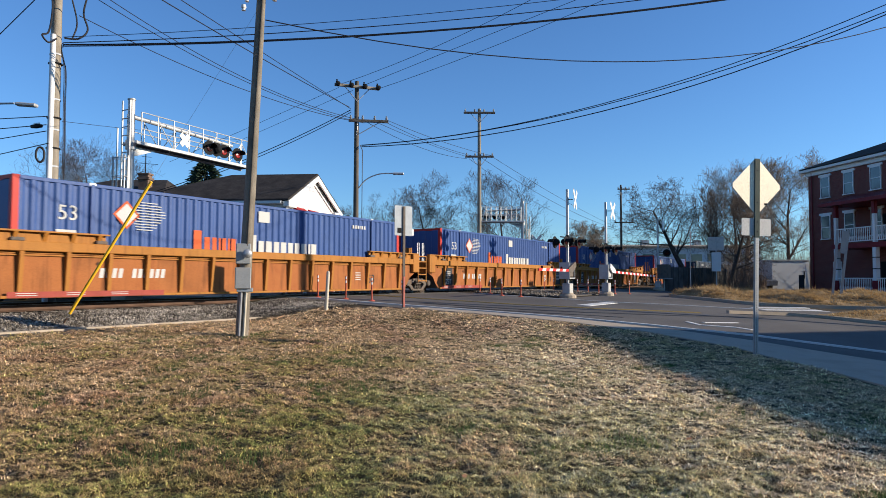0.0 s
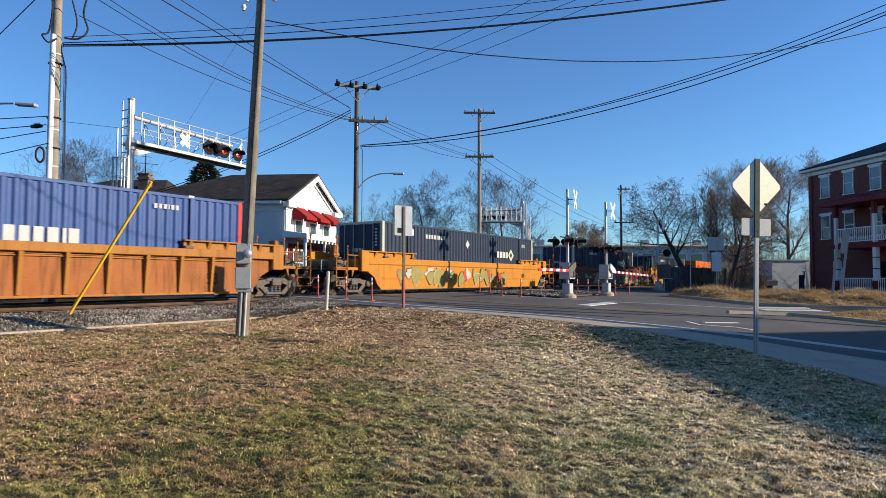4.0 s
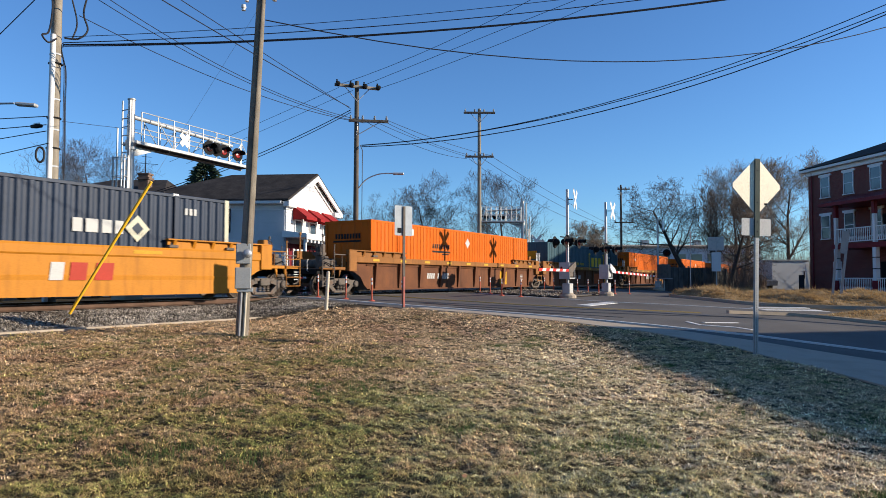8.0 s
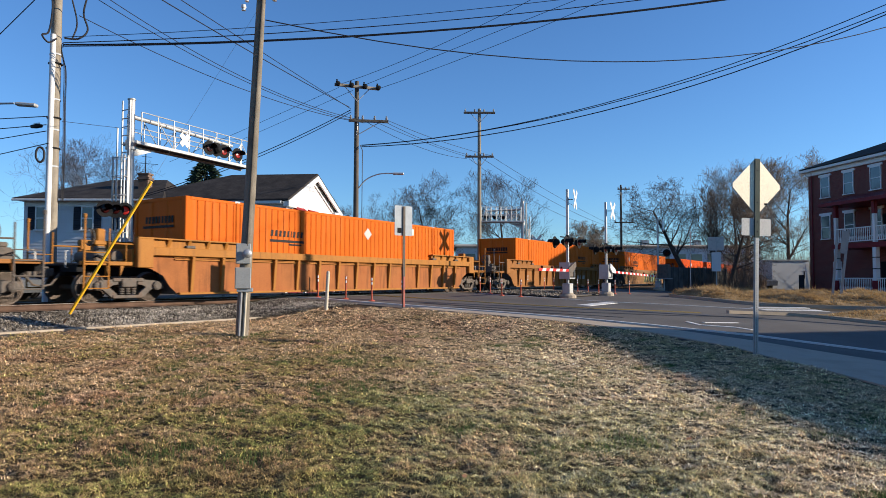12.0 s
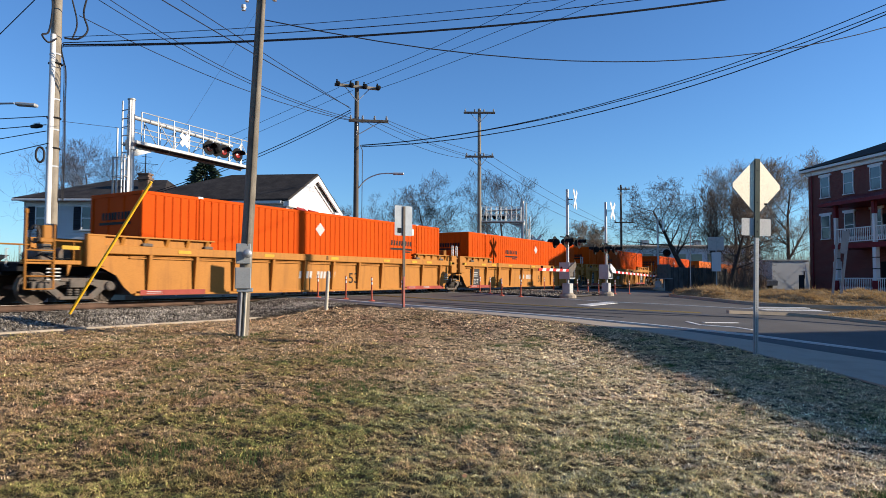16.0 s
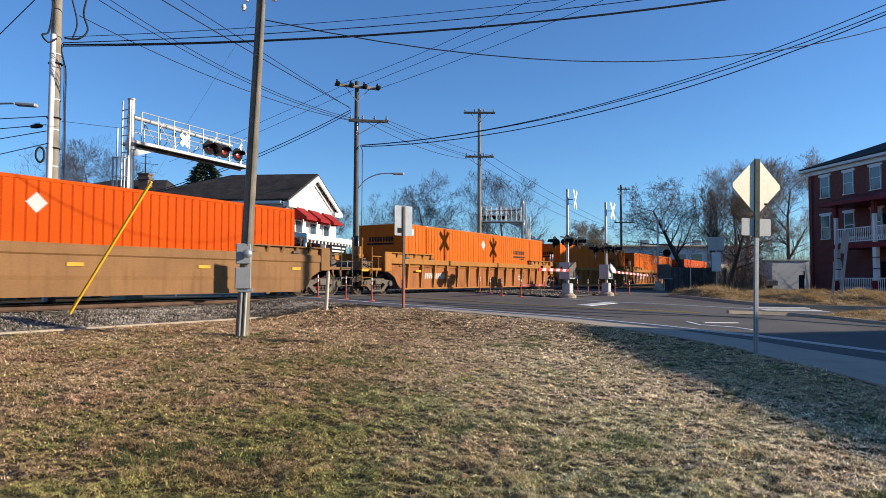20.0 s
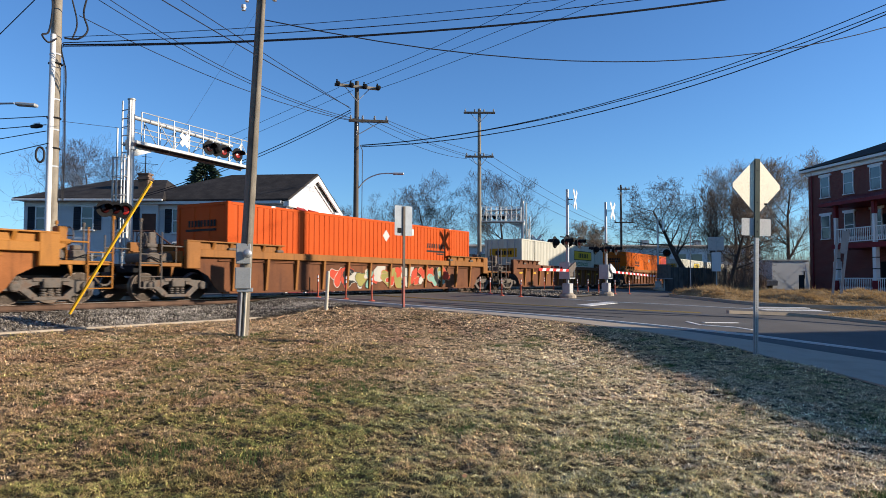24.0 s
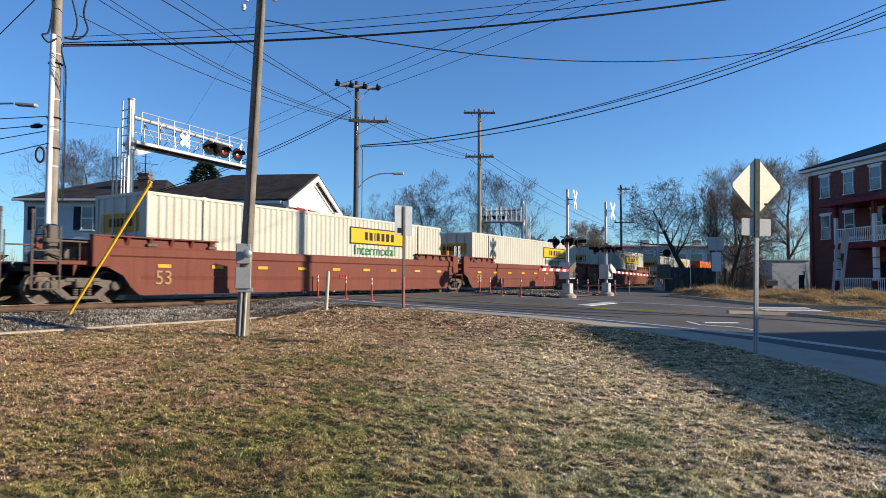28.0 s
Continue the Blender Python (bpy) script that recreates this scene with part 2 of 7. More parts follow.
# ---- ground ----
LAWN_Y = (-400, -60, -17, -13, -9, -6, -4.4, -2.6, -1.9, 0, 5, 12, 60)
LAWN_Z = (-1.6, -1.3, -0.93, -0.89, -0.76, -0.61, -0.57, -0.48, -0.44, -0.44, -0.42, -0.3, -0.3)
ROAD_Y = (-400, -60, -25, -18, -15.2, -10, -5.6, -2, -0.5, 3.5, 6, 12, 60)
ROAD_Z = (-1.8, -1.6, -1.25, -0.98, -0.76, -0.46, -0.27, -0.10, -0.04, -0.04, -0.12, -0.2, -0.3)
EAST_Y = (-400, -15, -6, -2, 3.5, 12, 60)
EAST_Z = (-0.5, -0.36, -0.26, -0.1, -0.1, -0.2, -0.3)


def smooth(a, b, x):
    t = min(1.0, max(0.0, (x - a) / (b - a)))
    return t * t * (3 - 2 * t)


def height(x, y):
    lawn, road, east = np.interp(y, LAWN_Y, LAWN_Z), np.interp(y, ROAD_Y, ROAD_Z), np.interp(y, EAST_Y, EAST_Z)
    a, b = smooth(12.5, 17, x), smooth(30, 46, x)
    return float((lawn * (1 - a) + road * a) * (1 - b) + east * b)


def smooth_np(a, b, x):
    t = np.clip((x - a) / (b - a), 0, 1)
    return t * t * (3 - 2 * t)


def height_np(x, y):
    lawn, road, east = np.interp(y, LAWN_Y, LAWN_Z), np.interp(y, ROAD_Y, ROAD_Z), np.interp(y, EAST_Y, EAST_Z)
    a, b = smooth_np(12.5, 17, x), smooth_np(30, 46, x)
    return (lawn * (1 - a) + road * a) * (1 - b) + east * b


def hills(x, y, size, seed):
    """Smooth random relief between -1 and 1 with humps of the given size."""
    grid = np.random.default_rng(seed).uniform(-1, 1, (257, 257))
    u, v = np.mod(x / size + 40, 256), np.mod(y / size + 90, 256)
    i, j = u.astype(int), v.astype(int)
    p, q = u - i, v - j
    p, q = p * p * (3 - 2 * p), q * q * (3 - 2 * q)
    return (grid[i, j] * (1 - p) + grid[i + 1, j] * p) * (1 - q) + (grid[i, j + 1] * (1 - p) + grid[i + 1, j + 1] * p) * q


def steps(fine0, fine1, step, far):
    out, x, d = list(np.arange(fine0, fine1 + 0.01, step)), fine1, step
    while x < far:
        d *= 1.35
        x += d
        out.append(x)
    x, d = fine0, step
    while x > -far:
        d *= 1.35
        x -= d
        out.insert(0, x)
    return out


def ground_sheet():
    xs, ys = steps(-6, 62, 1.0, 2600), steps(-26, 14, 0.8, 2600)
    g = Geo()
    g.v = [(x, y, height(x, y) + (-0.012 if y < -3.4 and x < 14 else 0) - 0.012) for x in xs for y in ys]
    k = len(ys)
    g.f = [(i * k + j, (i + 1) * k + j, (i + 1) * k + j + 1, i * k + j + 1) for i in range(len(xs) - 1) for j in range(k - 1)]
    g.m = [0] * len(g.f)
    ob = part("ground", g, M["lawn"], smooth=True)
    return tagged(ob, "frosty brown and green winter lawn sloping from the tracks", "ground", kind="structure")


def strip(name, left, right, material, lift, label, category, y_step=0.8, cols=4, kind="structure", parent=None):
    """A sheet laid on the ground between two lines of (x, y) points of equal count, with a thin edge."""
    rows = []
    for (a, b), (c, d) in zip(zip(left, left[1:]), zip(right, right[1:])):
        n = max(1, int(math.dist(a, b) / y_step), int(math.dist(c, d) / y_step))
        for i in range(n):
            t = i / n
            rows.append(((a[0] + (b[0] - a[0]) * t, a[1] + (b[1] - a[1]) * t), (c[0] + (d[0] - c[0]) * t, c[1] + (d[1] - c[1]) * t)))
    rows.append((left[-1], right[-1]))
    g = Geo()
    for p, q in rows:
        for i in range(cols + 1):
            x, y = p[0] + (q[0] - p[0]) * i / cols, p[1] + (q[1] - p[1]) * i / cols
            g.v.append((x, y, height(x, y) + lift))
    k = cols + 1
    top = [(i * k + j, i * k + j + 1, (i + 1) * k + j + 1, (i + 1) * k + j) for i in range(len(rows) - 1) for j in range(cols)]
    n = len(g.v)
    g.v += [(x, y, z - max(0.02, lift)) for x, y, z in g.v]
    rim = [i * k for i in range(len(rows))] + [(len(rows) - 1) * k + j for j in range(1, k)] + [i * k + cols for i in range(len(rows) - 2, -1, -1)] + list(range(cols - 1, 0, -1))
    g.f = top + [(a, b, n + b, n + a) for a, b in zip(rim, rim[1:] + rim[:1])]
    g.m = [0] * len(g.f)
    ob = part(name, g, material, parent)
    return tagged(ob, label, category, kind=kind) if parent is None else tagged(ob, label)


ground_sheet()
road = strip("road", [(17.0, 60), (17.0, 6), (16.9, -5), (16.9, -11), (16.3, -13), (15.3, -15), (13.4, -16.7), (11.5, -18.5), (8.0, -24), (3, -40)],
             [(29.6, 60), (29.6, 6), (29.4, -5), (30.6, -10.6), (32, -13.5), (34.5, -16.7), (37, -20), (38.5, -25), (40, -30), (42, -45)],
             M["asphalt"], 0.012, "worn grey asphalt road over the level crossing", "road", cols=10)
strip("road", [(39.6, 60), (39.6, 3), (38.5, -5), (37.5, -7.6), (31.5, -10.8)], [(50, 60), (50, 3), (50.5, -5), (50, -7.2), (36.6, -12.2)],
      M["asphalt"], 0.009, "asphalt side road crossing the tracks", "road", cols=6)
strip("road", [(29.3, -5.4), (30.4, -10.4), (31.8, -13.4), (34.4, -16.6)], [(41.0, -5.6), (38.7, -8.8), (36.5, -11.5), (36.0, -14.5)], M["asphalt"], 0.006, "asphalt apron between the two crossing roads", "road", cols=6)
# narrow strips of a darker tone on the asphalt
M["dark_strip"] = mat("dark_asphalt", (0.022, 0.022, 0.024), 0.7, var=0.25, scale=1.5)
for pts, w in (([(19.6, -4.2), (20.2, -7.4), (21.2, -9.8), (23.6, -12.4), (26.6, -14.6)], 0.34), ([(19.0, -6.0), (19.4, -9.0), (20.4, -11.2)], 0.2), ([(27.3, -13.6), (29.4, -16.2), (30.0, -18.6)], 0.25)):
    strip("tar_seam", [(x - w / 2, y) for x, y in pts], [(x + w / 2, y) for x, y in pts], M["dark_strip"], 0.020, "narrow dark strip in the asphalt", "tar seam", cols=1)
strip("pavement", [(17.0, -5.6), (17.0, -8.2), (16.9, -10.6), (16.4, -13.0), (15.3, -15.04), (13.4, -16.7), (11.6, -17.7), (9.5, -20)],
      [(17.7, -5.6), (17.9, -8.2), (18.0, -10.6), (17.7, -13.0), (16.75, -15.3), (16.1, -16.7), (15.6, -17.7), (13.6, -20.8)],
      M["concrete"], 0.03, "sunlit concrete shoulder between lawn and road", "pavement", cols=3)
for pts, w, m, lab in (
        ([(17.7, 5), (17.75, -0.9), (17.7, -3.2), (18.0, -5.8), (18.3, -10), (18.35, -12.5), (18.1, -15.2), (17.7, -17.8), (16.9, -20.5)], 0.13, "paint_white", "white edge line along the asphalt"),
        ([(21.6, 5), (21.9, -2.5), (22.6, -6.2), (23.5, -9.2), (26.0, -12.5)], 0.12, "paint_yellow", "yellow centre line, faded"),
        ([(21.9, 5), (22.2, -2.5), (22.9, -6.2), (23.8, -9.2), (26.3, -12.4)], 0.12, "paint_yellow", "yellow centre line, faded"),
        ([(29.2, -1), (29.2, -5.8), (29.5, -8.4), (30.6, -10.5), (32.1, -13.8), (34.2, -16.5)], 0.13, "paint_white", "white edge line along the asphalt"),
        ([(25.0, -8.3), (28.7, -8.3)], 0.55, "paint_white", "white stop bar before the crossing"),
        ([(20.9, -13.0), (20.1, -13.5), (20.4, -14.4), (20.0, -14.9)], 0.16, "paint_white", "worn white pavement marking"),
        ([(21.2, -13.4), (22.4, -14.2)], 0.14, "paint_white", "worn white pavement marking"),
        ([(31.9, -14.0), (34.4, -16.1)], 0.4, "paint_white", "white crosswalk line"),
        ([(32.9, -13.5), (35.3, -15.6)], 0.3, "paint_white", "white crosswalk line")):
    left, right = [], []
    for i, p in enumerate(pts):
        q0, q1 = Vector(pts[max(0, i - 1)]), Vector(pts[min(len(pts) - 1, i + 1)])
        d = (q1 - q0).normalized()
        left.append((p[0] - d.y * w / 2, p[1] + d.x * w / 2))
        right.append((p[0] + d.y * w / 2, p[1] - d.x * w / 2))
    strip("road_marking", left, right, M[m], 0.05 if m == "paint_white" and pts[0][0] < 19 else 0.028, lab, "road marking", cols=1)

# ---- tracks ----
CENTRE = 1.295


def track():
    bed = Geo()
    prof = [(-3.1, -0.52), (-2.3, -0.44), (-1.25, -0.24), (-0.35, -0.19), (2.95, -0.19), (4.0, -0.3), (5.2, -0.45), (5.2, -0.7), (-3.1, -0.7)]
    for x0, x1 in ((-60, 16.9), (29.7, 39.4), (50.6, 320)):
        bed.prism([(y, z) for y, z in prof], "x", x0, x1)
    tagged(part("ballast_bed", bed, M["ballast"]), "grey crushed stone ballast shoulder of the railway", "ballast", kind="structure")
    ties = thing("track", "railway track of rusty rails on weathered wooden ties", "railway track", kind="structure")
    tie = Geo().box(-0.11, 0.11, -1.3, 1.3, -0.14, 0.03, 0.01).mesh("tie", M["tie"])
    for i in range(120):
        x = -12 + i * 0.55
        if not (17.0 < x < 29.6 or 39.4 < x < 50.5):
            part("tie", tie, None, ties, at=pose(x, CENTRE + random.uniform(-0.03, 0.03), -0.185, 0, 0, random.uniform(-1, 1)))
    for y in (CENTRE - 0.7555, CENTRE + 0.7555):
        r = Geo().prism([(y - 0.075, -0.165), (y + 0.075, -0.165), (y + 0.075, -0.15), (y + 0.012, -0.13), (y + 0.012, -0.04), (y + 0.036, -0.03), (y + 0.036, -0.003),
                         (y - 0.036, -0.003), (y - 0.036, -0.03), (y - 0.012, -0.04), (y - 0.012, -0.13), (y - 0.075, -0.15)], "x", -200, 420)
        r.slot = 1
        r.box(-200, 420, y - 0.03, y + 0.03, -0.003, 0.0)
        ob = new("rail", r.mesh("rail", M["rail"], M["rail_top"]))
        ob.parent = ties
    for x0, x1 in ((17.2, 29.4), (39.6, 50.2)):
        for y0, y1 in ((-0.1, 0.48), (0.66, CENTRE - 0.05), (CENTRE + 0.05, 1.93), (2.11, 2.7)):
            for k in range(4):
                a = x0 + (x1 - x0) * k / 4
                part("crossing_panel", Geo().box(a + 0.01, a + (x1 - x0) / 4 - 0.01, y0, y1, -0.2, -0.012, 0.012), M["asphalt"], ties)


track()
kerb = Geo()
for i in range(9):
    x = -2 + i * 1.85
    y0, y1 = -2.46 - 0.004 * i * i, -2.46 - 0.004 * (i + 1) ** 2
    kerb.prism([(x, y0), (x + 1.83, y1), (x + 1.83, y1 + 0.13), (x, y0 + 0.13)], "z", height(x, y0) - 0.1, height(x, y0) + 0.05)
tagged(part("lawn_edging", kerb, M["concrete"]), "low grey concrete edging between ballast and lawn", "kerb", kind="structure")

# ---- things beside the line ----


def bearing(az):
    """Rotation about z, in degrees, that turns -y to face the compass bearing az (from +y towards +x)."""
    return 180 - az


def near_pole():
    """The leaning utility pole on the lawn with its meter, box and conduits."""
    x, y, z = 10.03, -5.77, -0.62
    ob = thing("utility_pole", "leaning weathered wooden utility pole with meter and grey box", "utility pole", pose(x, y, z))
    lean = Vector((-0.01, -0.072, 1.0))
    g = Geo().lathe([(0.140 - 0.006 * a * 9.2 / 12, a * 9.2 / 12 - 0.15) for a in range(13)], 16)
    g.v = [(a + lean.x * c, b + lean.y * c, c) for a, b, c in g.v]
    part("pole", g, M["wood_mid"], ob, smooth=True)
    face = Vector((-0.62, -0.78, 0))
    side = Vector((0.78, -0.62, 0))

    def on(h, out, along=0.0):
        return lean * h + face * out + side * along
    for k, (h0, h1, w, d, name) in enumerate(((1.06, 1.5, 0.15, 0.1, "meter_box"), (0.98 - 0.46, 0.98, 0.165, 0.13, "service_box"))):
        b = Geo().box(-w, w, -d, 0, h0, h1, 0.012)
        part(name, b, M["box_grey"], ob, at=Matrix.Translation(on(0, 0.13)) @ pose(0, 0, 0.55, 0, 0, -38.5) @ Matrix.Translation(lean * 0.9 - Vector((0, 0, 0.9))))
    m = Geo().lathe([(0.095, 0), (0.095, 0.05), (0.085, 0.11), (0.05, 0.13), (0.0, 0.135)], 18, "z")
    part("meter", m, M["galv"], ob, "round glass-fronted electric meter", at=Matrix.Translation(on(1.83, 0.24)) @ (-face).to_track_quat("-Z", "Y").to_matrix().to_4x4(), smooth=True)
    for s in (-0.07, 0.03):
        part("conduit", Geo().path([on(0.05, 0.16, s), on(1.1, 0.16, s)], 0.028, 8), M["galv"] if s < 0 else M["tan"], ob)
    part("conduit", Geo().path([on(2.0, 0.15, 0.0), on(4.0, 0.135, 0.0), on(7.6, 0.12, 0.02)], 0.022, 8), M["wood"], ob)
    part("bracket", Geo().box(-0.17, 0.17, -0.05, 0.0, 0.0, 0.09, 0.01), M["galv"], ob, at=Matrix.Translation(on(1.0, 0.16)) @ pose(0, 0, 0, 0, 0, -38.5))
    ins = Geo()
    ins.path([on(7.55, 0.1), on(7.75, 0.28, 0.1), on(7.72, 0.45, 0.25), on(7.5, 0.3, 0.3)], 0.02)
    part("service_loop", ins, M["white"], ob, "white looped service cable")
    for h, s in ((7.45, 0.28), (7.35, -0.3), (7.15, -0.36)):
        part("insulator", Geo().lathe([(0.0, 0.07), (0.05, 0.06), (0.055, 0.0), (0.03, -0.03), (0.05, -0.06), (0.0, -0.08)], 10, "z", on(h, 0.06, s)), M["white"], ob, smooth=True)
    part("cross_brace", Geo().path([on(7.5, 0.06, -0.4), on(7.5, 0.06, 0.35)], 0.025), M["galv"], ob)
    # guy wire with its yellow guard
    foot, top = Vector((8.22, -1.91, -0.45)), Vector((x, y, z)) + lean * 7.3
    guy = thing("guy_wire", "yellow plastic guard on a steel guy wire by the ballast", "guy wire")
    part("wire", Geo().tube(foot, top, 0.003, n=6), M["galv"], guy)
    d = top - foot
    part("guard", Geo().tube(foot + d * 0.045, foot + d * 0.46, 0.034, 0.034, 10), M["yellow_plastic"], guy)
    part("anchor", Geo().tube(foot - d * 0.02, foot + d * 0.03, 0.02, n=6).box(foot.x - 0.1, foot.x + 0.1, foot.y - 0.06, foot.y + 0.06, foot.z - 0.05, foot.z + 0.04), M["rail"], guy)


def diamond_sign():
    x, y = 14.62, -15.56
    z = height(x, y)
    ob = thing("road_sign", "back of a diamond sign with small plate on perforated post", "road sign", pose(x, y, z, 1.3, 0, 0) @ pose(0, 0, 0, 0, 0, bearing(225)))
    post = Geo()
    w = 0.03
    for a, b, c, d in ((-w, w, -0.004, 0.004), (-w - 0.006, -w, -0.004, 0.055), (w, w + 0.006, -0.004, 0.055), (-w - 0.03, -w, 0.05, 0.058), (w, w + 0.03, 0.05, 0.058)):
        post.box(a, b, c * 0.35 + 0.04, d * 0.35 + 0.041, -0.15, 3.98)
    part("post", post, M["galv"], ob, "perforated galvanised channel post")
    holes = Geo()
    for i in range(68):
        holes.lathe([(0.0, 0.0370), (0.008, 0.0375), (0.008, 0.039)], 6, "y", (0, 0, 0.05 + i * 0.034))
    tagged(part("post_holes", holes, M["black"], ob), kind="stuff")
    r = 0.60
    g = Geo()
    pts = []
    for k in range(4):
        cx, cz = [(0, r), (-r, 0), (0, -r), (r, 0)][k]
        for t in (-0.06, 0.06):
            nx, nz = [(0, r), (-r, 0), (0, -r), (r, 0)][(k + (1 if t > 0 else -1)) % 4]
            d = Vector((nx - cx, nz - cz)).normalized()
            pts.append((cx + d.x * 0.06, cz + d.y * 0.06 + 3.43))
    g.prism(pts, "y", 0.062, 0.066)
    part("sign_plate", g, M["sign_back"], ob, "pale aluminium back of a diamond sign")
    part("small_plate", Geo().prism([(-0.33, 2.42), (0.33, 2.42), (0.345, 2.44), (0.345, 2.75), (0.33, 2.77), (-0.33, 2.77), (-0.345, 2.75), (-0.345, 2.44)], "y", 0.062, 0.066), M["alu"], ob)
    for zz in (3.75, 3.1, 2.7, 2.5):
        part("bolt", Geo().lathe([(0.012, 0.024), (0.012, 0.031)], 6, "y", (0, 0, zz)), M["black"], ob)
    part("channel_sleeve", Geo().box(-0.055, 0.055, 0.030, 0.036, 2.38, 3.99).box(-0.055, -0.048, 0.036, 0.061, 2.38, 3.99).box(0.048, 0.055, 0.036, 0.061, 2.38, 3.99), M["sleeve"], ob, "dark green upper post sleeve")
    part("sticker", Geo().box(0.18, 0.26, 0.058, 0.061, 3.05, 3.09), M["black"], ob, at=pose(0, 0, 0))


def small_sign(name, label, x, y, az, plates, top, post="galv", lean=0.0):
    ob = thing(name, label, "road sign", pose(x, y, height(x, y), 0, lean, bearing(az)))
    part("post", Geo().box(-0.025, 0.025, -0.012, 0.012, -0.15, top).box(-0.04, -0.025, -0.012, 0.03, -0.15, top).box(0.025, 0.04, -0.012, 0.03, -0.15, top), M[post], ob)
    for w, z0, z1, m, front in plates:
        part("sign_plate", Geo().prism([(-w, z0 + 0.03), (-w + 0.03, z0), (w - 0.03, z0), (w, z0 + 0.03), (w, z1 - 0.03), (w - 0.03, z1), (-w + 0.03, z1), (-w, z1 - 0.03)], "y", *((-0.02, -0.015) if front else (0.032, 0.037))), M[m], ob)
    return ob


def signs():
    s = small_sign("road_sign", "grey back of a rectangular sign on a rusty post", 16.85, -5.35, 198, [(0.345, 2.28, 3.22, "dull_grey", False)], 3.2, "truck")
    part("reflector_strip", Geo().box(-0.03, 0.03, -0.02, -0.013, 0.05, 1.0), M["faded_red"], s, "faded red reflective strip")
    part("graffiti_tag", Geo().box(-0.24, -0.08, 0.028, 0.031, 2.36, 2.52), M["black"], s)
    part("small_plate", Geo().box(0.28, 0.42, 0.05, 0.055, 2.3, 2.5), M["alu"], s)
    small_sign("road_sign", "red-faced sign seen nearly edge-on on a steel post", 43.3, -8.9, 170, [(0.38, 2.9, 4.0, "maroon", True)], 4.1)
    b = small_sign("road_sign", "two sign plates, one grey back and one white, on one post", 57.0, -8.3, 250, [(0.62, 3.3, 4.4, "alu", False), (0.36, 1.6, 3.15, "white", True)], 4.4)
    sp = small_sign("speed_sign", "white speed limit sign on a post across the tracks", 19.2, 8.9, 225, [(0.22, 1.85, 2.5, "white", True)], 2.5)
    for txt, z, h, q in (("SPEED", 2.38, 0.07, 1), ("LIMIT", 2.28, 0.07, 1), ("25", 1.92, 0.26, 1)):
        me = letters(txt, h)
        me.materials.clear()
        me.materials.append(M["black"])
        part("lettering", me, None, sp, at=pose(-0.18, -0.026, z))
    # tan marker post and orange delineators
    t = thing("marker_post", "leaning pale tan plastic marker post beside the ballast", "marker post", pose(15.3, -3.54, height(15.3, -3.54), 0, 4, 0))
    part("post", Geo().tube((0, 0, -0.1), (0, 0, 1.13), 0.055, 0.052, 12), M["tan"], t)
    part("cap", Geo().lathe([(0.056, 1.12), (0.058, 1.15), (0.03, 1.19), (0, 1.2)], 12), M["tan"], t)
    base = thing("delineator_post", "orange plastic delineator post with white bands by the crossing", "delineator", pose(18.45, -0.35, height(18.45, -0.35)), group="delineators at the crossing")
    part("foot", Geo().lathe([(0.12, 0), (0.12, 0.03), (0.05, 0.06)], 12), M["orange_plastic"], base)
    part("tube", Geo().tube((0, 0, 0.04), (0, 0, 0.86), 0.028, 0.026, 10), M["orange_plastic"], base)
    for z in (0.6, 0.74):
        part("band", Geo().lathe([(0.03, z), (0.03, z + 0.09)], 10), M["white"], base)
    spots = [(18.55, -1.6), (18.6, -2.75), (18.0, -4.5), (30.2, -0.9), (29.6, -1.8), (28.5, -3.0), (28.6, -3.95),
             (38.6, -1.0), (39.4, -1.3), (36.9, -3.8), (38.4, -3.9), (38.6, -4.5), (39.2, -5.3), (40.5, -5.8)]
    for x, y in spots:
        copy_thing(base, pose(x, y, height(x, y), random.uniform(-2, 2), random.uniform(-2, 2), 0))


def crossbuck(parent, x, y, z, az, size=0.6, mirror=False):
    for s in (-1, 1):
        g = Geo().box(-size, size, -0.01, 0.01, -0.11, 0.11, 0.004)
        part("crossbuck_blade", g, M["white"], parent, "white crossbuck blade", at=pose(x, y - 0.012 * s, z, 0, 0, bearing(az)) @ pose(0, 0.02 * s, 0, 0, 48 * s, 0))


def flasher(parent, x, y, z, az, lit=False):
    """A round flashing light: backboard, housing, hood and lens."""
    m = pose(x, y, z, 0, 0, bearing(az))
    f = part("flasher", Geo().lathe([(0.0, 0.0), (0.30, 0.0), (0.30, 0.012), (0.0, 0.014)], 20, "y").lathe([(0.17, 0.0), (0.17, 0.16), (0.08, 0.24), (0, 0.25)], 14, "y"), M["black"], parent, "round black backboard and lamp housing", at=m)
    hood = Geo()
    n = 10
    for i in range(n):
        a, b = math.pi * (i / n), math.pi * ((i + 1) / n)
        hood.quad((0.17 * math.cos(a), 0, 0.17 * math.sin(a)), (0.17 * math.cos(b), 0, 0.17 * math.sin(b)), (0.165 * math.cos(b), -0.32, 0.165 * math.sin(b)), (0.165 * math.cos(a), -0.32, 0.165 * math.sin(a)))
    part("hood", hood, M["black"], f)
    part("lens", Geo().lathe([(0.15, -0.004), (0.12, -0.03), (0.0, -0.045)], 16, "y"), M["lamp_on"] if lit else M["lens"], f, "lit red lens" if lit else "unlit dark red lens")


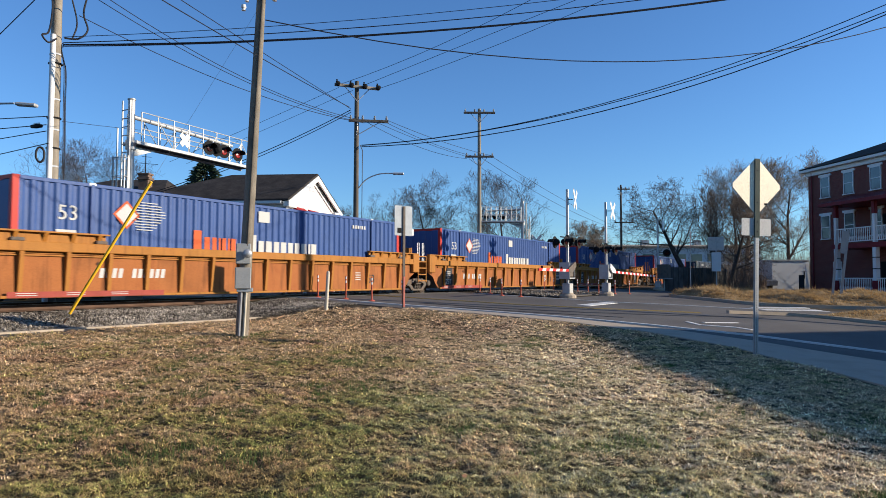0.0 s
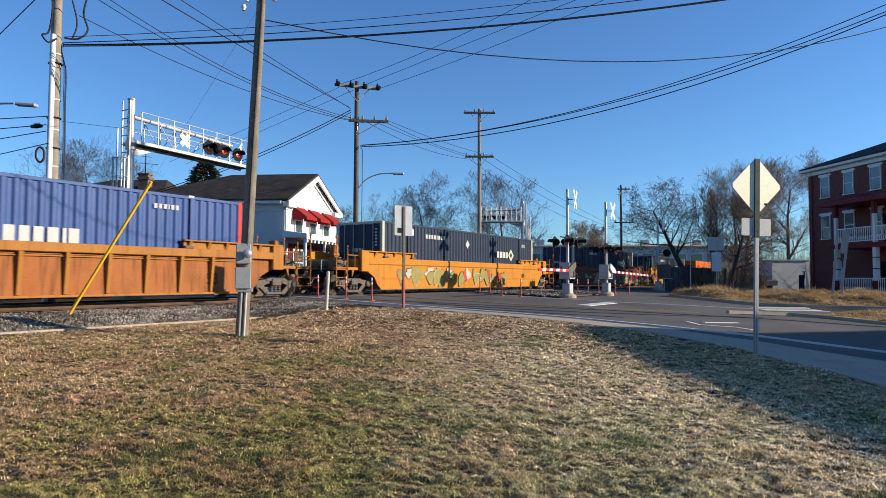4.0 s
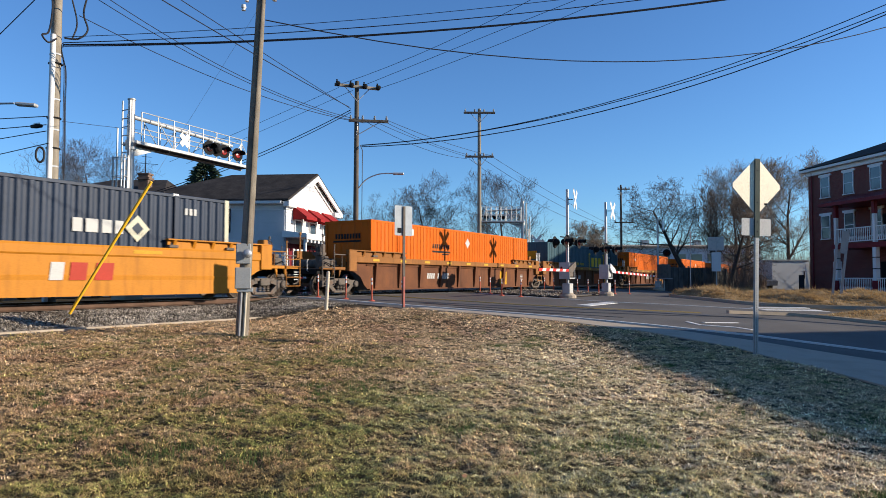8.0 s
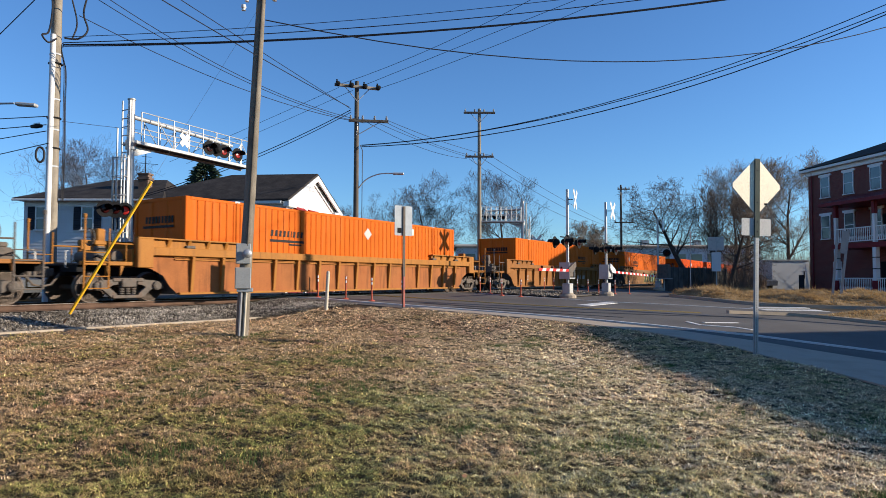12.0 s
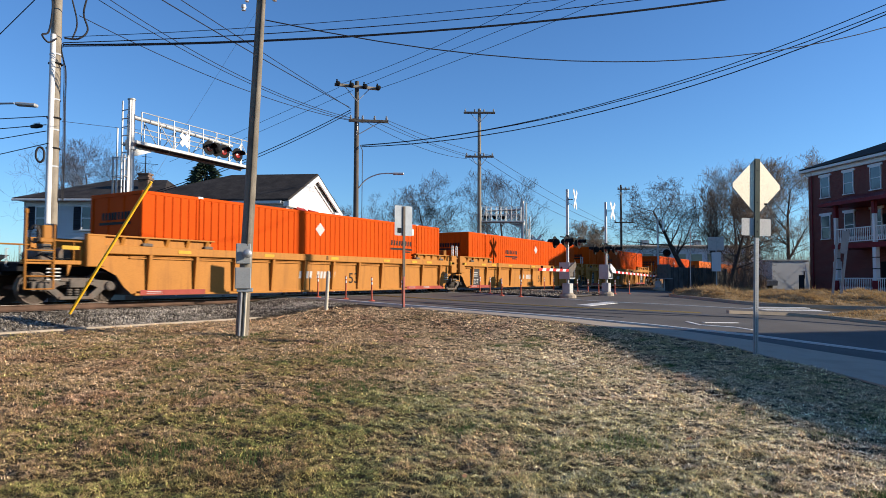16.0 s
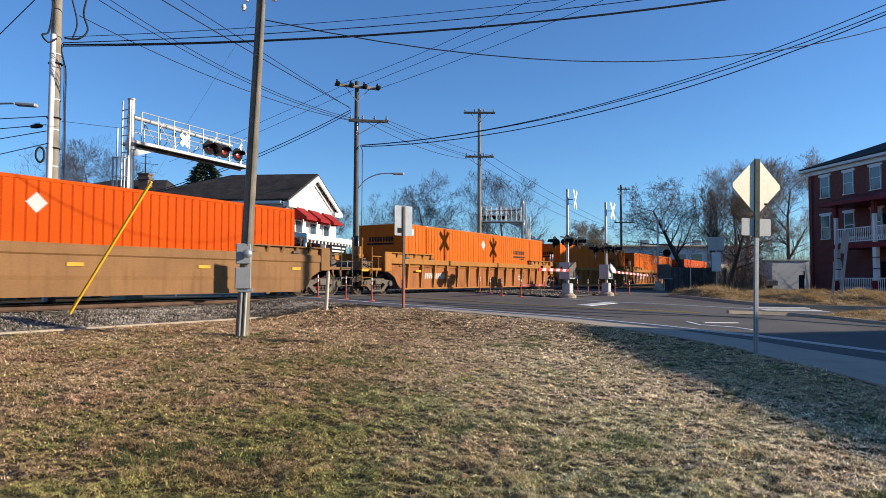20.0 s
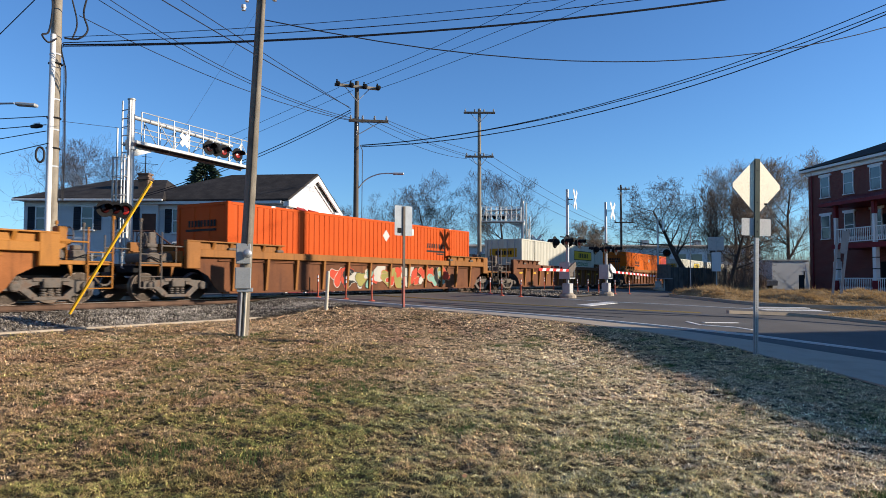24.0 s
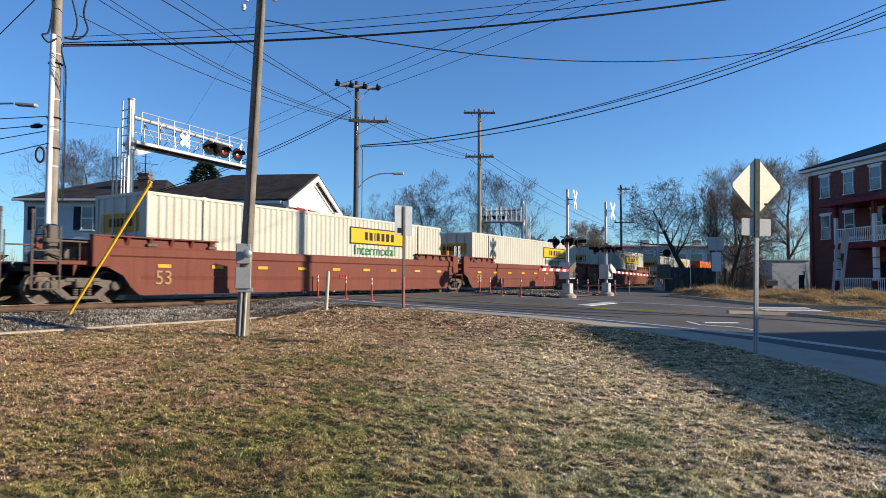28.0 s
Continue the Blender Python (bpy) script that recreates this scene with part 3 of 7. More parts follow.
def gate_mast(x, y, top, arm, label, buck_az, flash):
    z = height(x, y)
    ob = thing("crossing_gate", label, "crossing gate", pose(x, y, z))
    part("base", Geo().lathe([(0.42, -0.1), (0.42, 0.12), (0.30, 0.2), (0.22, 0.26)], 14), M["concrete"], ob)
    part("junction_box", Geo().box(-0.24, 0.24, -0.2, 0.2, 0.2, 0.72, 0.03), M["alu"], ob)
    part("mast", Geo().tube((0, 0, 0.1), (0, 0, top), 0.075, 0.07, 14), M["galv"], ob, smooth=True)
    crossbuck(ob, 0.16, -0.36, top - 0.5, buck_az)
    part("buck_bracket", Geo().tube((0, 0, top - 0.5), (0.12, -0.26, top - 0.5), 0.02), M["black"], ob)
    if flash:
        part("light_arm", Geo().tube((-0.62, 0.12, flash + 0.25), (0.62, -0.12, flash + 0.25), 0.03).tube((0, 0, flash + 0.12), (0, 0, flash + 0.36), 0.1), M["black"], ob)
        for s in (-1, 1):
            flasher(ob, s * 0.5, -0.28 - s * 0.15, flash, 182)
            flasher(ob, s * 0.5, 0.32 - s * 0.15, flash, 2)
    if arm:
        s = math.copysign(1, arm)
        part("gate_mechanism", Geo().box(-0.3, 0.22, -0.22, 0.25, 1.02, 1.6, 0.05), M["alu"] if arm > 0 else M["truck"], ob, "gate motor housing")
        part("mechanism_bracket", Geo().box(-0.42, 0.34, -0.26, 0.28, 0.94, 1.0).box(-0.42, -0.37, -0.26, 0.28, 1.0, 1.75).box(0.3, 0.34, -0.26, 0.28, 1.0, 1.75), M["galv"], ob)
        part("counterweight", Geo().prism([(s * 0.1, 1.3), (s * 0.75, 1.26), (s * 0.75, 1.44), (s * 0.3, 1.62), (-s * 0.25, 1.8), (-s * 0.3, 1.55)], "y", -0.34, -0.28), M["white"] if arm > 0 else M["truck"], ob)
        bar = part("gate_arm", Geo().box(*sorted((s * 0.5, arm)), -0.335, -0.305, 1.29, 1.41), M["white"], ob, "lowered gate arm with red and white stripes", at=pose(0, 0, 0, 0, 1.2 if s > 0 else 0, 0))
        n = int(abs(arm) / 0.82)
        for i in range(n):
            a = s * (0.75 + i * 0.82)
            part("stripe", Geo().prism([(a, 1.288), (a + s * 0.41, 1.288), (a + s * 0.33, 1.412), (a - s * 0.08, 1.412)], "y", -0.338, -0.302), M["red"], bar)
        for i in range(3):
            a = s * (abs(arm) * (0.4 + 0.28 * i))
            part("arm_lamp", Geo().box(a - 0.06, a + 0.06, -0.36, -0.28, 1.41, 1.52, 0.02), M["lens"], bar)
    return ob


def cantilever(x, y, az, length, top, label, lamps, crossbuck_at):
    """A signal bridge arm: mast with ladder, truss walkway with rails, flashers. Local x runs along the arm."""
    ob = thing("signal_cantilever", label, "railway signal", pose(x, y, height(x, y), 0, 0, az))
    zb, zt = top - 1.65, top - 0.55
    part("mast", Geo().tube((0, 0, 0), (0, 0, top), 0.135, 0.125, 16).tube((0, 0, zb - 0.25), (0, 0, zb + 0.1), 0.19, n=16).lathe([(0.15, top), (0.15, top + 0.04), (0, top + 0.06)], 14), M["alu"], ob, smooth=True)
    part("mast_base", Geo().box(-0.4, 0.4, -0.4, 0.4, -0.1, 0.35, 0.05), M["concrete"], ob)
    for yy in (-0.38, 0.38):
        part("chord", Geo().box(-0.1, length, yy - 0.05, yy + 0.05, zb - 0.07, zb + 0.06, 0.015), M["alu"], ob)
        n = 8
        for i in range(n + 1):
            a = 0.15 + (length - 0.2) * i / n
            part("rail_post", Geo().tube((a, yy, zb), (a, yy, zt + 0.08), 0.024, n=6), M["alu"], ob)
            if i < n and i not in (0, 3, 5):
                b = 0.15 + (length - 0.2) * (i + 1) / n
                part("diagonal", Geo().tube((a, yy, zt - 0.1 if i % 2 else zb), (b, yy, zb if i % 2 else zt - 0.1), 0.018, n=6), M["alu"], ob)
        for z in (zt + 0.08, zb + 0.55):
            part("hand_rail", Geo().tube((0.15, yy, z), (length - 0.05, yy, z), 0.02, n=6), M["alu"], ob)
    part("upper_tube", Geo().tube((0, 0, zt - 0.08), (length * 0.84, 0, zt - 0.22), 0.085, 0.07, 12), M["alu"], ob, smooth=True)
    part("brace", Geo().prism([(-0.1, zb - 0.12), (1.1, zb - 0.12), (0.1, zb - 0.5), (-0.1, zb - 0.5)], "y", -0.06, 0.06), M["alu"], ob)
    part("walkway", Geo().box(0.1, length, -0.36, 0.36, zb + 0.0, zb + 0.05), M["truck"], ob)
    for yy in (-0.2, 0.2):
        part("ladder_rail", Geo().tube((-0.3, yy - 0.1, 0.3), (-0.3, yy - 0.1, top - 0.1), 0.036, n=6), M["alu"], ob)
    for i in range(int((top - 0.5) / 0.32)):
        part("rung", Geo().tube((-0.3, -0.3, 0.5 + i * 0.32), (-0.3, 0.1, 0.5 + i * 0.32), 0.022, n=5), M["alu"], ob)
    for xx, yy in ((-0.5, -0.3), (-0.58, 0.0), (-0.5, 0.3), (-0.38, -0.34)):
        part("cage_rail", Geo().tube((xx, yy, 1.8), (xx, yy, top - (2.2 if xx > -0.55 else 1.2)), 0.034, n=6), M["alu"], ob)
    for i in range(6):
        z = 1.9 + i * (top - 4.2) / 5
        part("cage_hoop", Geo().path([(-0.3, -0.3, z), (-0.5, -0.36, z), (-0.62, -0.2, z), (-0.62, 0.2, z), (-0.5, 0.36, z), (-0.3, 0.1, z)], 0.018, 5), M["alu"], ob)
    for a, face, lit in lamps:
        flasher(ob, a, -0.5 if face < 200 else 0.5, zb + 0.42, face, lit)
    if crossbuck_at:
        crossbuck(ob, crossbuck_at, -0.45, zb + 0.5, 180, 0.31)
    return ob


near_pole()
diamond_sign()
signs()
gate_mast(31.0, -5.4, 5.4, -4.2, "crossing gate with lowered striped arm beside the road", 171, 2.75)
gate_mast(36.5, -5.62, 5.3, 10.2, "crossing gate with long lowered striped arm across the side road", 180, 2.6)
third_mast = gate_mast(53.1, -4.6, 5.7, 0, "crossing signal mast with white crossbuck beside the side road", 178, 0)
part("light_arm", Geo().tube((0, 0, 3.0), (0.3, -0.62, 3.0), 0.03), M["black"], third_mast)
flasher(third_mast, 0.28, -0.62, 2.95, 255)
far_mast = gate_mast(52.2, 5.8, 4.6, -6.0, "crossing gate on the far side of the tracks", 60, 0)
cantilever(14.83, 5.84, 6.7, 6.4, 7.68, "aluminium signal cantilever with ladder and flashing lights over the road", [(3.5, 190, False), (4.35, 190, True), (5.2, 185, True), (3.9, 10, False)], 2.2)
cantilever(48.1, 4.8, 122, 3.4, 7.0, "aluminium signal cantilever on the far side of the crossing", [(1.6, 95, False), (2.3, 95, False), (3.0, 95, False)], 1.0)
mast_lamps = thing("signal_lights", "pair of black hooded signal lights on a bracket beside the mast", "railway signal", pose(14.72, 5.5, 3.15))
part("bracket", Geo().tube((-1.15, 0, 0), (0.1, -0.1, 0), 0.04), M["black"], mast_lamps)
for a, lit in ((-1.1, False), (-0.72, False), (-0.35, True)):
    flasher(mast_lamps, a, -0.1, 0.0, 215 + 20 * a, lit)


# ---- poles and wires ----


def far_pole(x, y, top, label, wood, arms, r=0.16):
    """arms: (height, half length, turn in degrees, shift, with insulators)"""
    z = height(x, y)
    ob = thing("utility_pole", label, "utility pole", pose(x, y, z))
    part("pole", Geo().lathe([(r * (1 - 0.3 * i / 8), -0.2 + (top - z + 0.2) * i / 8) for i in range(9)], 14), M[wood], ob, smooth=True)
    for zz, half, rot, shift, bushes in arms:
        h = zz - z
        m = pose(0, 0, h, 0, 0, rot)
        arm = part("crossarm", Geo().box(shift - half, shift + half, -0.16, -0.05, -0.07, 0.07, 0.01), M["wood_light"] if bushes == 2 else M["wood"], ob, at=m)
        for s in (-1, 1):
            part("arm_brace", Geo().tube((shift + s * half * 0.55, -0.1, -0.05), (0, -0.1, -0.75), 0.02, n=6), M["galv"], arm)
        n = 4
        for i in range(n):
            a = shift + half * (-0.9 + 1.8 * i / (n - 1))
            part("insulator", Geo().lathe([(0.02, 0.05), (0.05, 0.1), (0.07, 0.16), (0.03, 0.2), (0.05, 0.26), (0, 0.28)], 10, "z", (a, -0.1, 0)), M["black"] if bushes == 2 else M["galv"], arm, smooth=True)
            if bushes == 2:
                part("bushing", Geo().lathe([(0.0, -0.35), (0.1, -0.32), (0.12, -0.1), (0.08, 0)], 10, "y", (a, -0.15, -0.02)), M["black"], arm, smooth=True)
    return ob


P1 = far_pole(11.5, 4.9, 11.6, "tall weathered utility pole with a white conduit across the tracks", "wood_light", [(10.8, 1.3, 30, 0, 1)], 0.20)
part("conduit", Geo().tube((-0.17, -0.10, 0.3), (-0.15, -0.10, 9.05), 0.092, 0.088, 12), M["white"], P1, "white plastic conduit up the pole", smooth=True)
for a, b, r in ((0.10, 8.42, 0.012), (0.14, 8.5, 0.014), (0.17, 8.36, 0.010)):
    part("cable", Geo().curve([(0.06 + a, -0.26, 3.6), (0.10 + a, -0.22, 5.2), (0.06 + a, -0.24, 6.6), (0.04 + a, -0.26, 7.9), (-0.03, -0.42, b - 0.05), (-0.15, -0.62, b + 0.1), (-0.19, -0.79, b + 0.12)], r), M["wire"], P1)
for z in (5.3, 6.3, 8.1):
    part("cable_strap", Geo().lathe([(0.215, z), (0.215, z + 0.04)], 12), M["black"], P1)
coil = Geo().path([(-0.45 + 0.10 * math.cos(i * 0.3), -0.1 - 0.06 * math.cos(i * 0.3), 5.04 + 0.24 * math.sin(i * 0.3)) for i in range(44)], 0.035)
part("cable_coil", coil, M["wire"], P1, "black coil of spare cable")
loop = Geo().curve([(0.15, -0.2, 9.0), (0.5, -0.4, 9.05), (0.75, -0.5, 9.4), (0.6, -0.5, 9.9), (0.7, -0.5, 10.5)], 0.03).curve([(-0.1, -0.2, 8.9), (-0.5, -0.5, 8.6), (-0.75, -0.6, 8.75), (-0.5, -0.5, 8.95), (-0.3, -0.3, 9.8), (-0.35, -0.3, 10.4)], 0.03)
loop.curve([(0.3, -0.3, 10.4), (0.5, -0.3, 9.6), (0.35, -0.3, 9.0)], 0.025)
part("cable_loop", loop, M["wire"], P1)
for h in (5.9, 6.9, 8.4, 4.7):
    part("pole_band", Geo().lathe([(0.185, h), (0.185, h + 0.05)], 12), M["galv"], P1)
P3 = far_pole(25.7, 3.75, 10.65, "wooden utility pole with crossarms and a street light by the crossing", "wood", [(10.35, 1.15, -38, 0, 2), (8.62, 1.0, -50, 0.6, 1)], 0.15)
part("lamp_arm", Geo().curve([(0, -0.1, 5.2), (0.25, -0.45, 5.7), (0.6, -1.0, 5.98), (1.0, -1.6, 6.02)], 0.03, 8), M["galv"], P3)
part("lamp_head", Geo().box(-0.28, 0.28, -0.11, 0.11, -0.05, 0.05, 0.03), M["alu"], P3, "flat street light head", at=pose(1.12, -1.8, 6.0, 0, 0, -58))
part("riser", Geo().path([(0.2, -0.22, 3.4), (0.24, -0.2, 7.2), (0.1, -0.16, 7.45)], 0.02), M["wire"], P3)
P4 = far_pole(40.2, 4.5, 12.6, "tall pale utility pole with two crossarms beyond the crossing", "wood_light", [(12.3, 1.1, -58, 0, 1), (9.2, 1.0, -58, 0, 1)], 0.16)
P5 = far_pole(74.7, 4.55, 11.5, "distant wooden utility pole with a crossarm", "wood", [(7.15, 1.1, -58, 0.3, 1), (11.0, 0.7, -58, 0.3, 1)], 0.15)
far_pole(29.9, -22.5, 16.2, "tall wooden utility pole beside the road carrying the cables", "wood", [(15.5, 1.1, 10, 0, 1)], 0.23)
lamp = thing("street_lamp", "street light arm with a flat pale head", "street lamp", pose(9.9, 8.6, 0))
part("pole", Geo().tube((0, 0, -0.4), (0, 0, 6.2), 0.09, 0.07, 10), M["galv"], lamp)
part("arm", Geo().path([(0, 0, 6.1), (0.4, -0.7, 6.4), (0.8, -1.4, 6.52), (1.15, -2.05, 6.52)], 0.035, 8), M["galv"], lamp)
part("lamp_head", Geo().box(-0.34, 0.34, -0.12, 0.12, -0.05, 0.06, 0.03), M["alu"], lamp, at=pose(1.38, -2.4, 6.47, 0, 4, -58))


def wire(p, q, sag, r):
    p, q = Vector(p), Vector(q)
    pts = []
    n = 20
    for i in range(n + 1):
        t = i / n
        v = p.lerp(q, t)
        v.z -= 4 * sag * t * (1 - t)
        pts.append(v)
    tagged(part("overhead_cable", Geo().path(pts, r, 5), M["wire"]), "thin black overhead cable strung between utility poles", "cable", group="overhead cables")


wire((11.3, 4.11, 8.39), (29.9, -22.5, 13.15), 0.68, 0.011)
wire((11.31, 4.12, 8.21), (29.9, -22.5, 12.64), 0.66, 0.016)
wire((11.31, 4.12, 8.15), (29.9, -22.5, 12.41), 0.85, 0.024)
wire((11.31, 4.12, 8.1), (29.9, -22.5, 12.34), 0.82, 0.020)
wire((10.05, -6.34, 6.35), (29.9, -22.5, 11.38), 1.84, 0.014)
wire((25.8, 3.5, 7.39), (29.9, -22.5, 12.46), 1.41, 0.018)
wire((25.8, 3.5, 7.37), (29.9, -22.5, 12.09), 1.30, 0.018)
wire((25.81, 3.5, 7.31), (29.9, -22.5, 12.1), 1.53, 0.022)
wire((25.09, 4.4, 10.43), (29.9, -22.5, 22.89), 1.81, 0.012)
wire((25.68, 3.43, 10.35), (29.9, -22.5, 16.79), -0.05, 0.012)
wire((26.11, 2.75, 10.21), (29.9, -22.5, 18.01), 0.73, 0.012)
wire((11.45, 3.72, 10.04), (25.76, 3.47, 8.53), 0.61, 0.014)
wire((11.59, 3.49, 10.13), (25.98, 3.11, 8.56), 0.71, 0.014)
wire((11.54, 3.67, 9.08), (25.83, 3.35, 8.5), 0.49, 0.014)
wire((-5.79, -4.84, 9.31), (25.4, 3.99, 9.3), 0.29, 0.018)
wire((-5.6, -5.17, 9.43), (25.45, 3.92, 9.21), 0.05, 0.014)
wire((25.45, 3.92, 9.16), (20.81, 13.82, 5.0), 0.33, 0.020)
wire((25.46, 3.92, 9.04), (20.59, 14.2, 4.79), 0.40, 0.018)
wire((25.09, 4.41, 10.29), (28.36, 22.26, 8.65), 0.03, 0.011)
wire((25.47, 3.8, 10.15), (28.97, 21.27, 8.53), 0.02, 0.011)
wire((26.05, 2.98, 8.62), (39.97, 5.11, 9.18), 0.13, 0.013)
wire((26.27, 2.62, 8.65), (40.24, 4.67, 9.22), 0.22, 0.013)
wire((26.42, 2.38, 8.65), (40.75, 3.82, 9.31), 0.16, 0.013)
wire((25.91, 3.23, 8.53), (39.85, 5.31, 9.1), 0.35, 0.013)
wire((40.75, 3.82, 9.27), (74.17, 5.0, 6.63), 0.26, 0.015)
wire((40.34, 4.5, 9.22), (74.04, 5.22, 6.5), 0.55, 0.015)
wire((39.93, 5.18, 9.1), (73.91, 5.45, 6.43), 1.04, 0.015)
wire((11.14, 4.6, 5.85), (12.43, 31.04, 9.01), 0.05, 0.016)
wire((11.13, 4.64, 5.58), (12.54, 30.94, 8.13), 0.05, 0.016)
wire((11.14, 4.64, 5.38), (12.6, 30.97, 6.75), 0.05, 0.016)
wire((11.19, 4.59, 4.99), (12.51, 31.25, 5.24), 0.05, 0.016)
wire((11.05, 4.39, 10.13), (6.72, 22.11, -1.68), 0.05, 0.016)
wire((11.39, 4.2, 5.69), (27.49, 14.04, 9.11), 0.04, 0.008)

case = thing("splice_case", "black splice case hanging on an overhead cable", "cable splice", pose(11.165, 5.3, 5.62, 5.5, 0, -3))
part("sleeve", Geo().lathe([(0.012, -0.40), (0.06, -0.32), (0.075, 0.0), (0.06, 0.32), (0.012, 0.40)], 10, "y"), M["black"], case, smooth=True)
part("hanger", Geo().box(-0.01, 0.01, -0.2, 0.2, 0.06, 0.11), M["galv"], case)

# ---- houses ----


def frame_of(p, q):
    """Local frame at p: x towards q, y inward to the left of that way, z up."""
    d = (Vector(q) - Vector(p)).to_2d().normalized()
    return pose(p[0], p[1], 0, 0, 0, math.degrees(math.atan2(d.y, d.x)))


def window(parent, m, w, h, shutters=False, sill=True, frame_mat="white", bars_n=1):
    """A sash window: frame, glass, meeting rail, sill, lintel; local x along the wall, -y outward."""
    fr = part("window", Geo().box(-w / 2 - 0.07, -w / 2, -0.05, 0.05, -0.05, h + 0.07).box(w / 2, w / 2 + 0.07, -0.05, 0.05, -0.05, h + 0.07).box(-w / 2 - 0.07, w / 2 + 0.07, -0.06, 0.05, h, h + 0.1), M[frame_mat], parent, at=m)
    part("pane", Geo().box(-w / 2, w / 2, -0.012, 0.0, 0, h / 2), M["glass"], fr)
    part("pane", Geo().box(-w / 2, w / 2, -0.03, -0.018, h / 2, h), M["glass"], fr)
    part("meeting_rail", Geo().box(-w / 2, w / 2, -0.04, 0.0, h / 2 - 0.03, h / 2 + 0.03), M[frame_mat], fr)
    if sill:
        part("sill", Geo().box(-w / 2 - 0.14, w / 2 + 0.14, -0.12, 0.03, -0.12, -0.04, 0.01), M[frame_mat], fr)
    if shutters:
        for s in (-1, 1):
            a, b = sorted((s * (w / 2 + 0.08), s * (w / 2 + 0.5)))
            edge = [(0.0, h + 0.05), (0.0, -0.05)]
            for i in range(10):
                edge += [(-0.055, -0.05 + i * (h + 0.1) / 10), (-0.03, -0.05 + (i + 0.9) * (h + 0.1) / 10)]
            sh = Geo().prism(edge, "x", a, b)
            part("shutter", sh, M["shutter"], fr, "dark louvred shutter")
    return fr


def lapped(a, b, z0, z1, mat_key, parent, m, step=0.19, name="siding"):
    """Lap siding on a straight wall from x=a to x=b in the frame m."""
    g = Geo()
    z = z0
    while z < z1 - 0.01:
        t = min(step, z1 - z)
        g.prism([(-0.035, z), (-0.012, z + t), (0.02, z + t), (0.02, z)], "x", a, b)
        z += step
    return part(name, g, M[mat_key], parent, at=m)


def white_house():
    """The white store with a pedimented gable, red awnings and a shop front."""
    f = frame_of((27.3, 10.2), (34.3, 12.4))
    ob = thing("house", "white two-storey gabled store with red awnings and dark shingle roof", "house", f)
    base, eave, W, L = -0.3, 5.1, 7.15, 9.6
    skew = -0.165
    part("wall", Geo().prism([(0, 0), (W, 0), (W + skew * L, L), (skew * L, L)], "z", base, eave), M["siding"], ob)
    lapped(0, W, base, eave, "siding", ob, pose(0, -0.02, 0))
    side = pose(0, 0, 0, 0, 0, 90 + math.degrees(math.atan2(-skew, 1))) @ pose(0, 0, 0)
    flip = Matrix.Translation((0, 0, 0)) @ pose(0, 0, 0, 0, 0, -90 + math.degrees(math.atan2(-skew, 1)))
    sidem = Matrix.Translation((skew * L, L, 0)) @ flip
    lapped(0, L * 1.01, base, eave, "siding", ob, sidem @ pose(0, -0.02, 0))
    # roof: gable at the front, hip behind
    o = 0.34
    ridge = 7.12
    A, B = (-o, -o, eave), (W + o, -o, eave)
    C, D = (W + o + skew * L, L + o, eave), (-o + skew * L, L + o, eave)
    R0, R1 = (W / 2, -o, ridge), (W / 2 + skew * 5.0, 5.2, ridge)
    t = 0.12
    up = lambda p: (p[0], p[1], p[2] + t)
    for name, poly in (("roof", [A, R0, R1, D]), ("roof", [R0, B, C, R1]), ("roof", [D, R1, C])):
        g = Geo()
        n = len(poly)
        g.add(poly + [up(p) for p in poly], [tuple(range(n)), tuple(range(n, 2 * n))] + [(i, (i + 1) % n, n + (i + 1) % n, n + i) for i in range(n)])
        part(name, g, M["roof"], ob, "dark weathered shingle roof")
    part("pediment", Geo().prism([(0.0, eave), (W, eave), (W / 2, ridge - 0.1)], "y", -0.06, 0.1), M["white"], ob, "white boarded pediment")
    for s in (-1, 1):
        x0 = W / 2 + s * (W / 2 + o)
        rk = Geo().prism([(x0, eave - 0.02), (W / 2, ridge - 0.02), (W / 2, ridge - 0.36), (x0, eave - 0.32)], "y", -o - 0.04, -o + 0.06)
        part("rake_board", rk, M["white"], ob)
        rk2 = Geo().prism([(x0 - s * 1.0, eave + 0.02), (W / 2, ridge - 0.5), (W / 2, ridge - 0.62), (x0 - s * 1.0, eave - 0.1)], "y", -0.14, -0.07)
        part("moulding", rk2, M["white"], ob)
        part("cornice_return", Geo().box(*sorted((x0, x0 - s * 1.1)), -o, 0.0, eave - 0.32, eave - 0.02, 0.02), M["white"], ob)
    part("frieze", Geo().box(-0.06, W + 0.06, -0.08, 0.0, eave - 0.45, eave - 0.02), M["white"], ob)
    part("eave_board", Geo().box(0, L, -0.5, 0.0, eave - 0.16, eave - 0.01), M["white"], ob, at=sidem)
    part("soffit_shade", Geo().box(0, L, -0.06, -0.03, eave - 0.5, eave - 0.16), M["white"], ob, at=sidem)
    for i, x in enumerate((1.5, 3.45, 5.45)):
        window(ob, pose(x, -0.06, 3.45), 0.8, 1.35)
        aw = Geo()
        w = 0.72
        aw.add([(x - w, -0.08, 4.92), (x + w, -0.08, 4.92), (x + w, -0.95, 4.28), (x - w, -0.95, 4.28), (x - w, -0.95, 4.12), (x + w, -0.95, 4.12), (x - w, -0.08, 4.12), (x + w, -0.08, 4.12),
                (x - w, -0.09, 4.86), (x + w, -0.09, 4.86), (x + w, -0.93, 4.24), (x - w, -0.93, 4.24)],
               [(0, 1, 2, 3), (3, 2, 5, 4), (0, 3, 4, 6), (1, 7, 5, 2), (8, 11, 10, 9)])
        part("awning", aw, M["awning"], ob, "red fabric window awning")
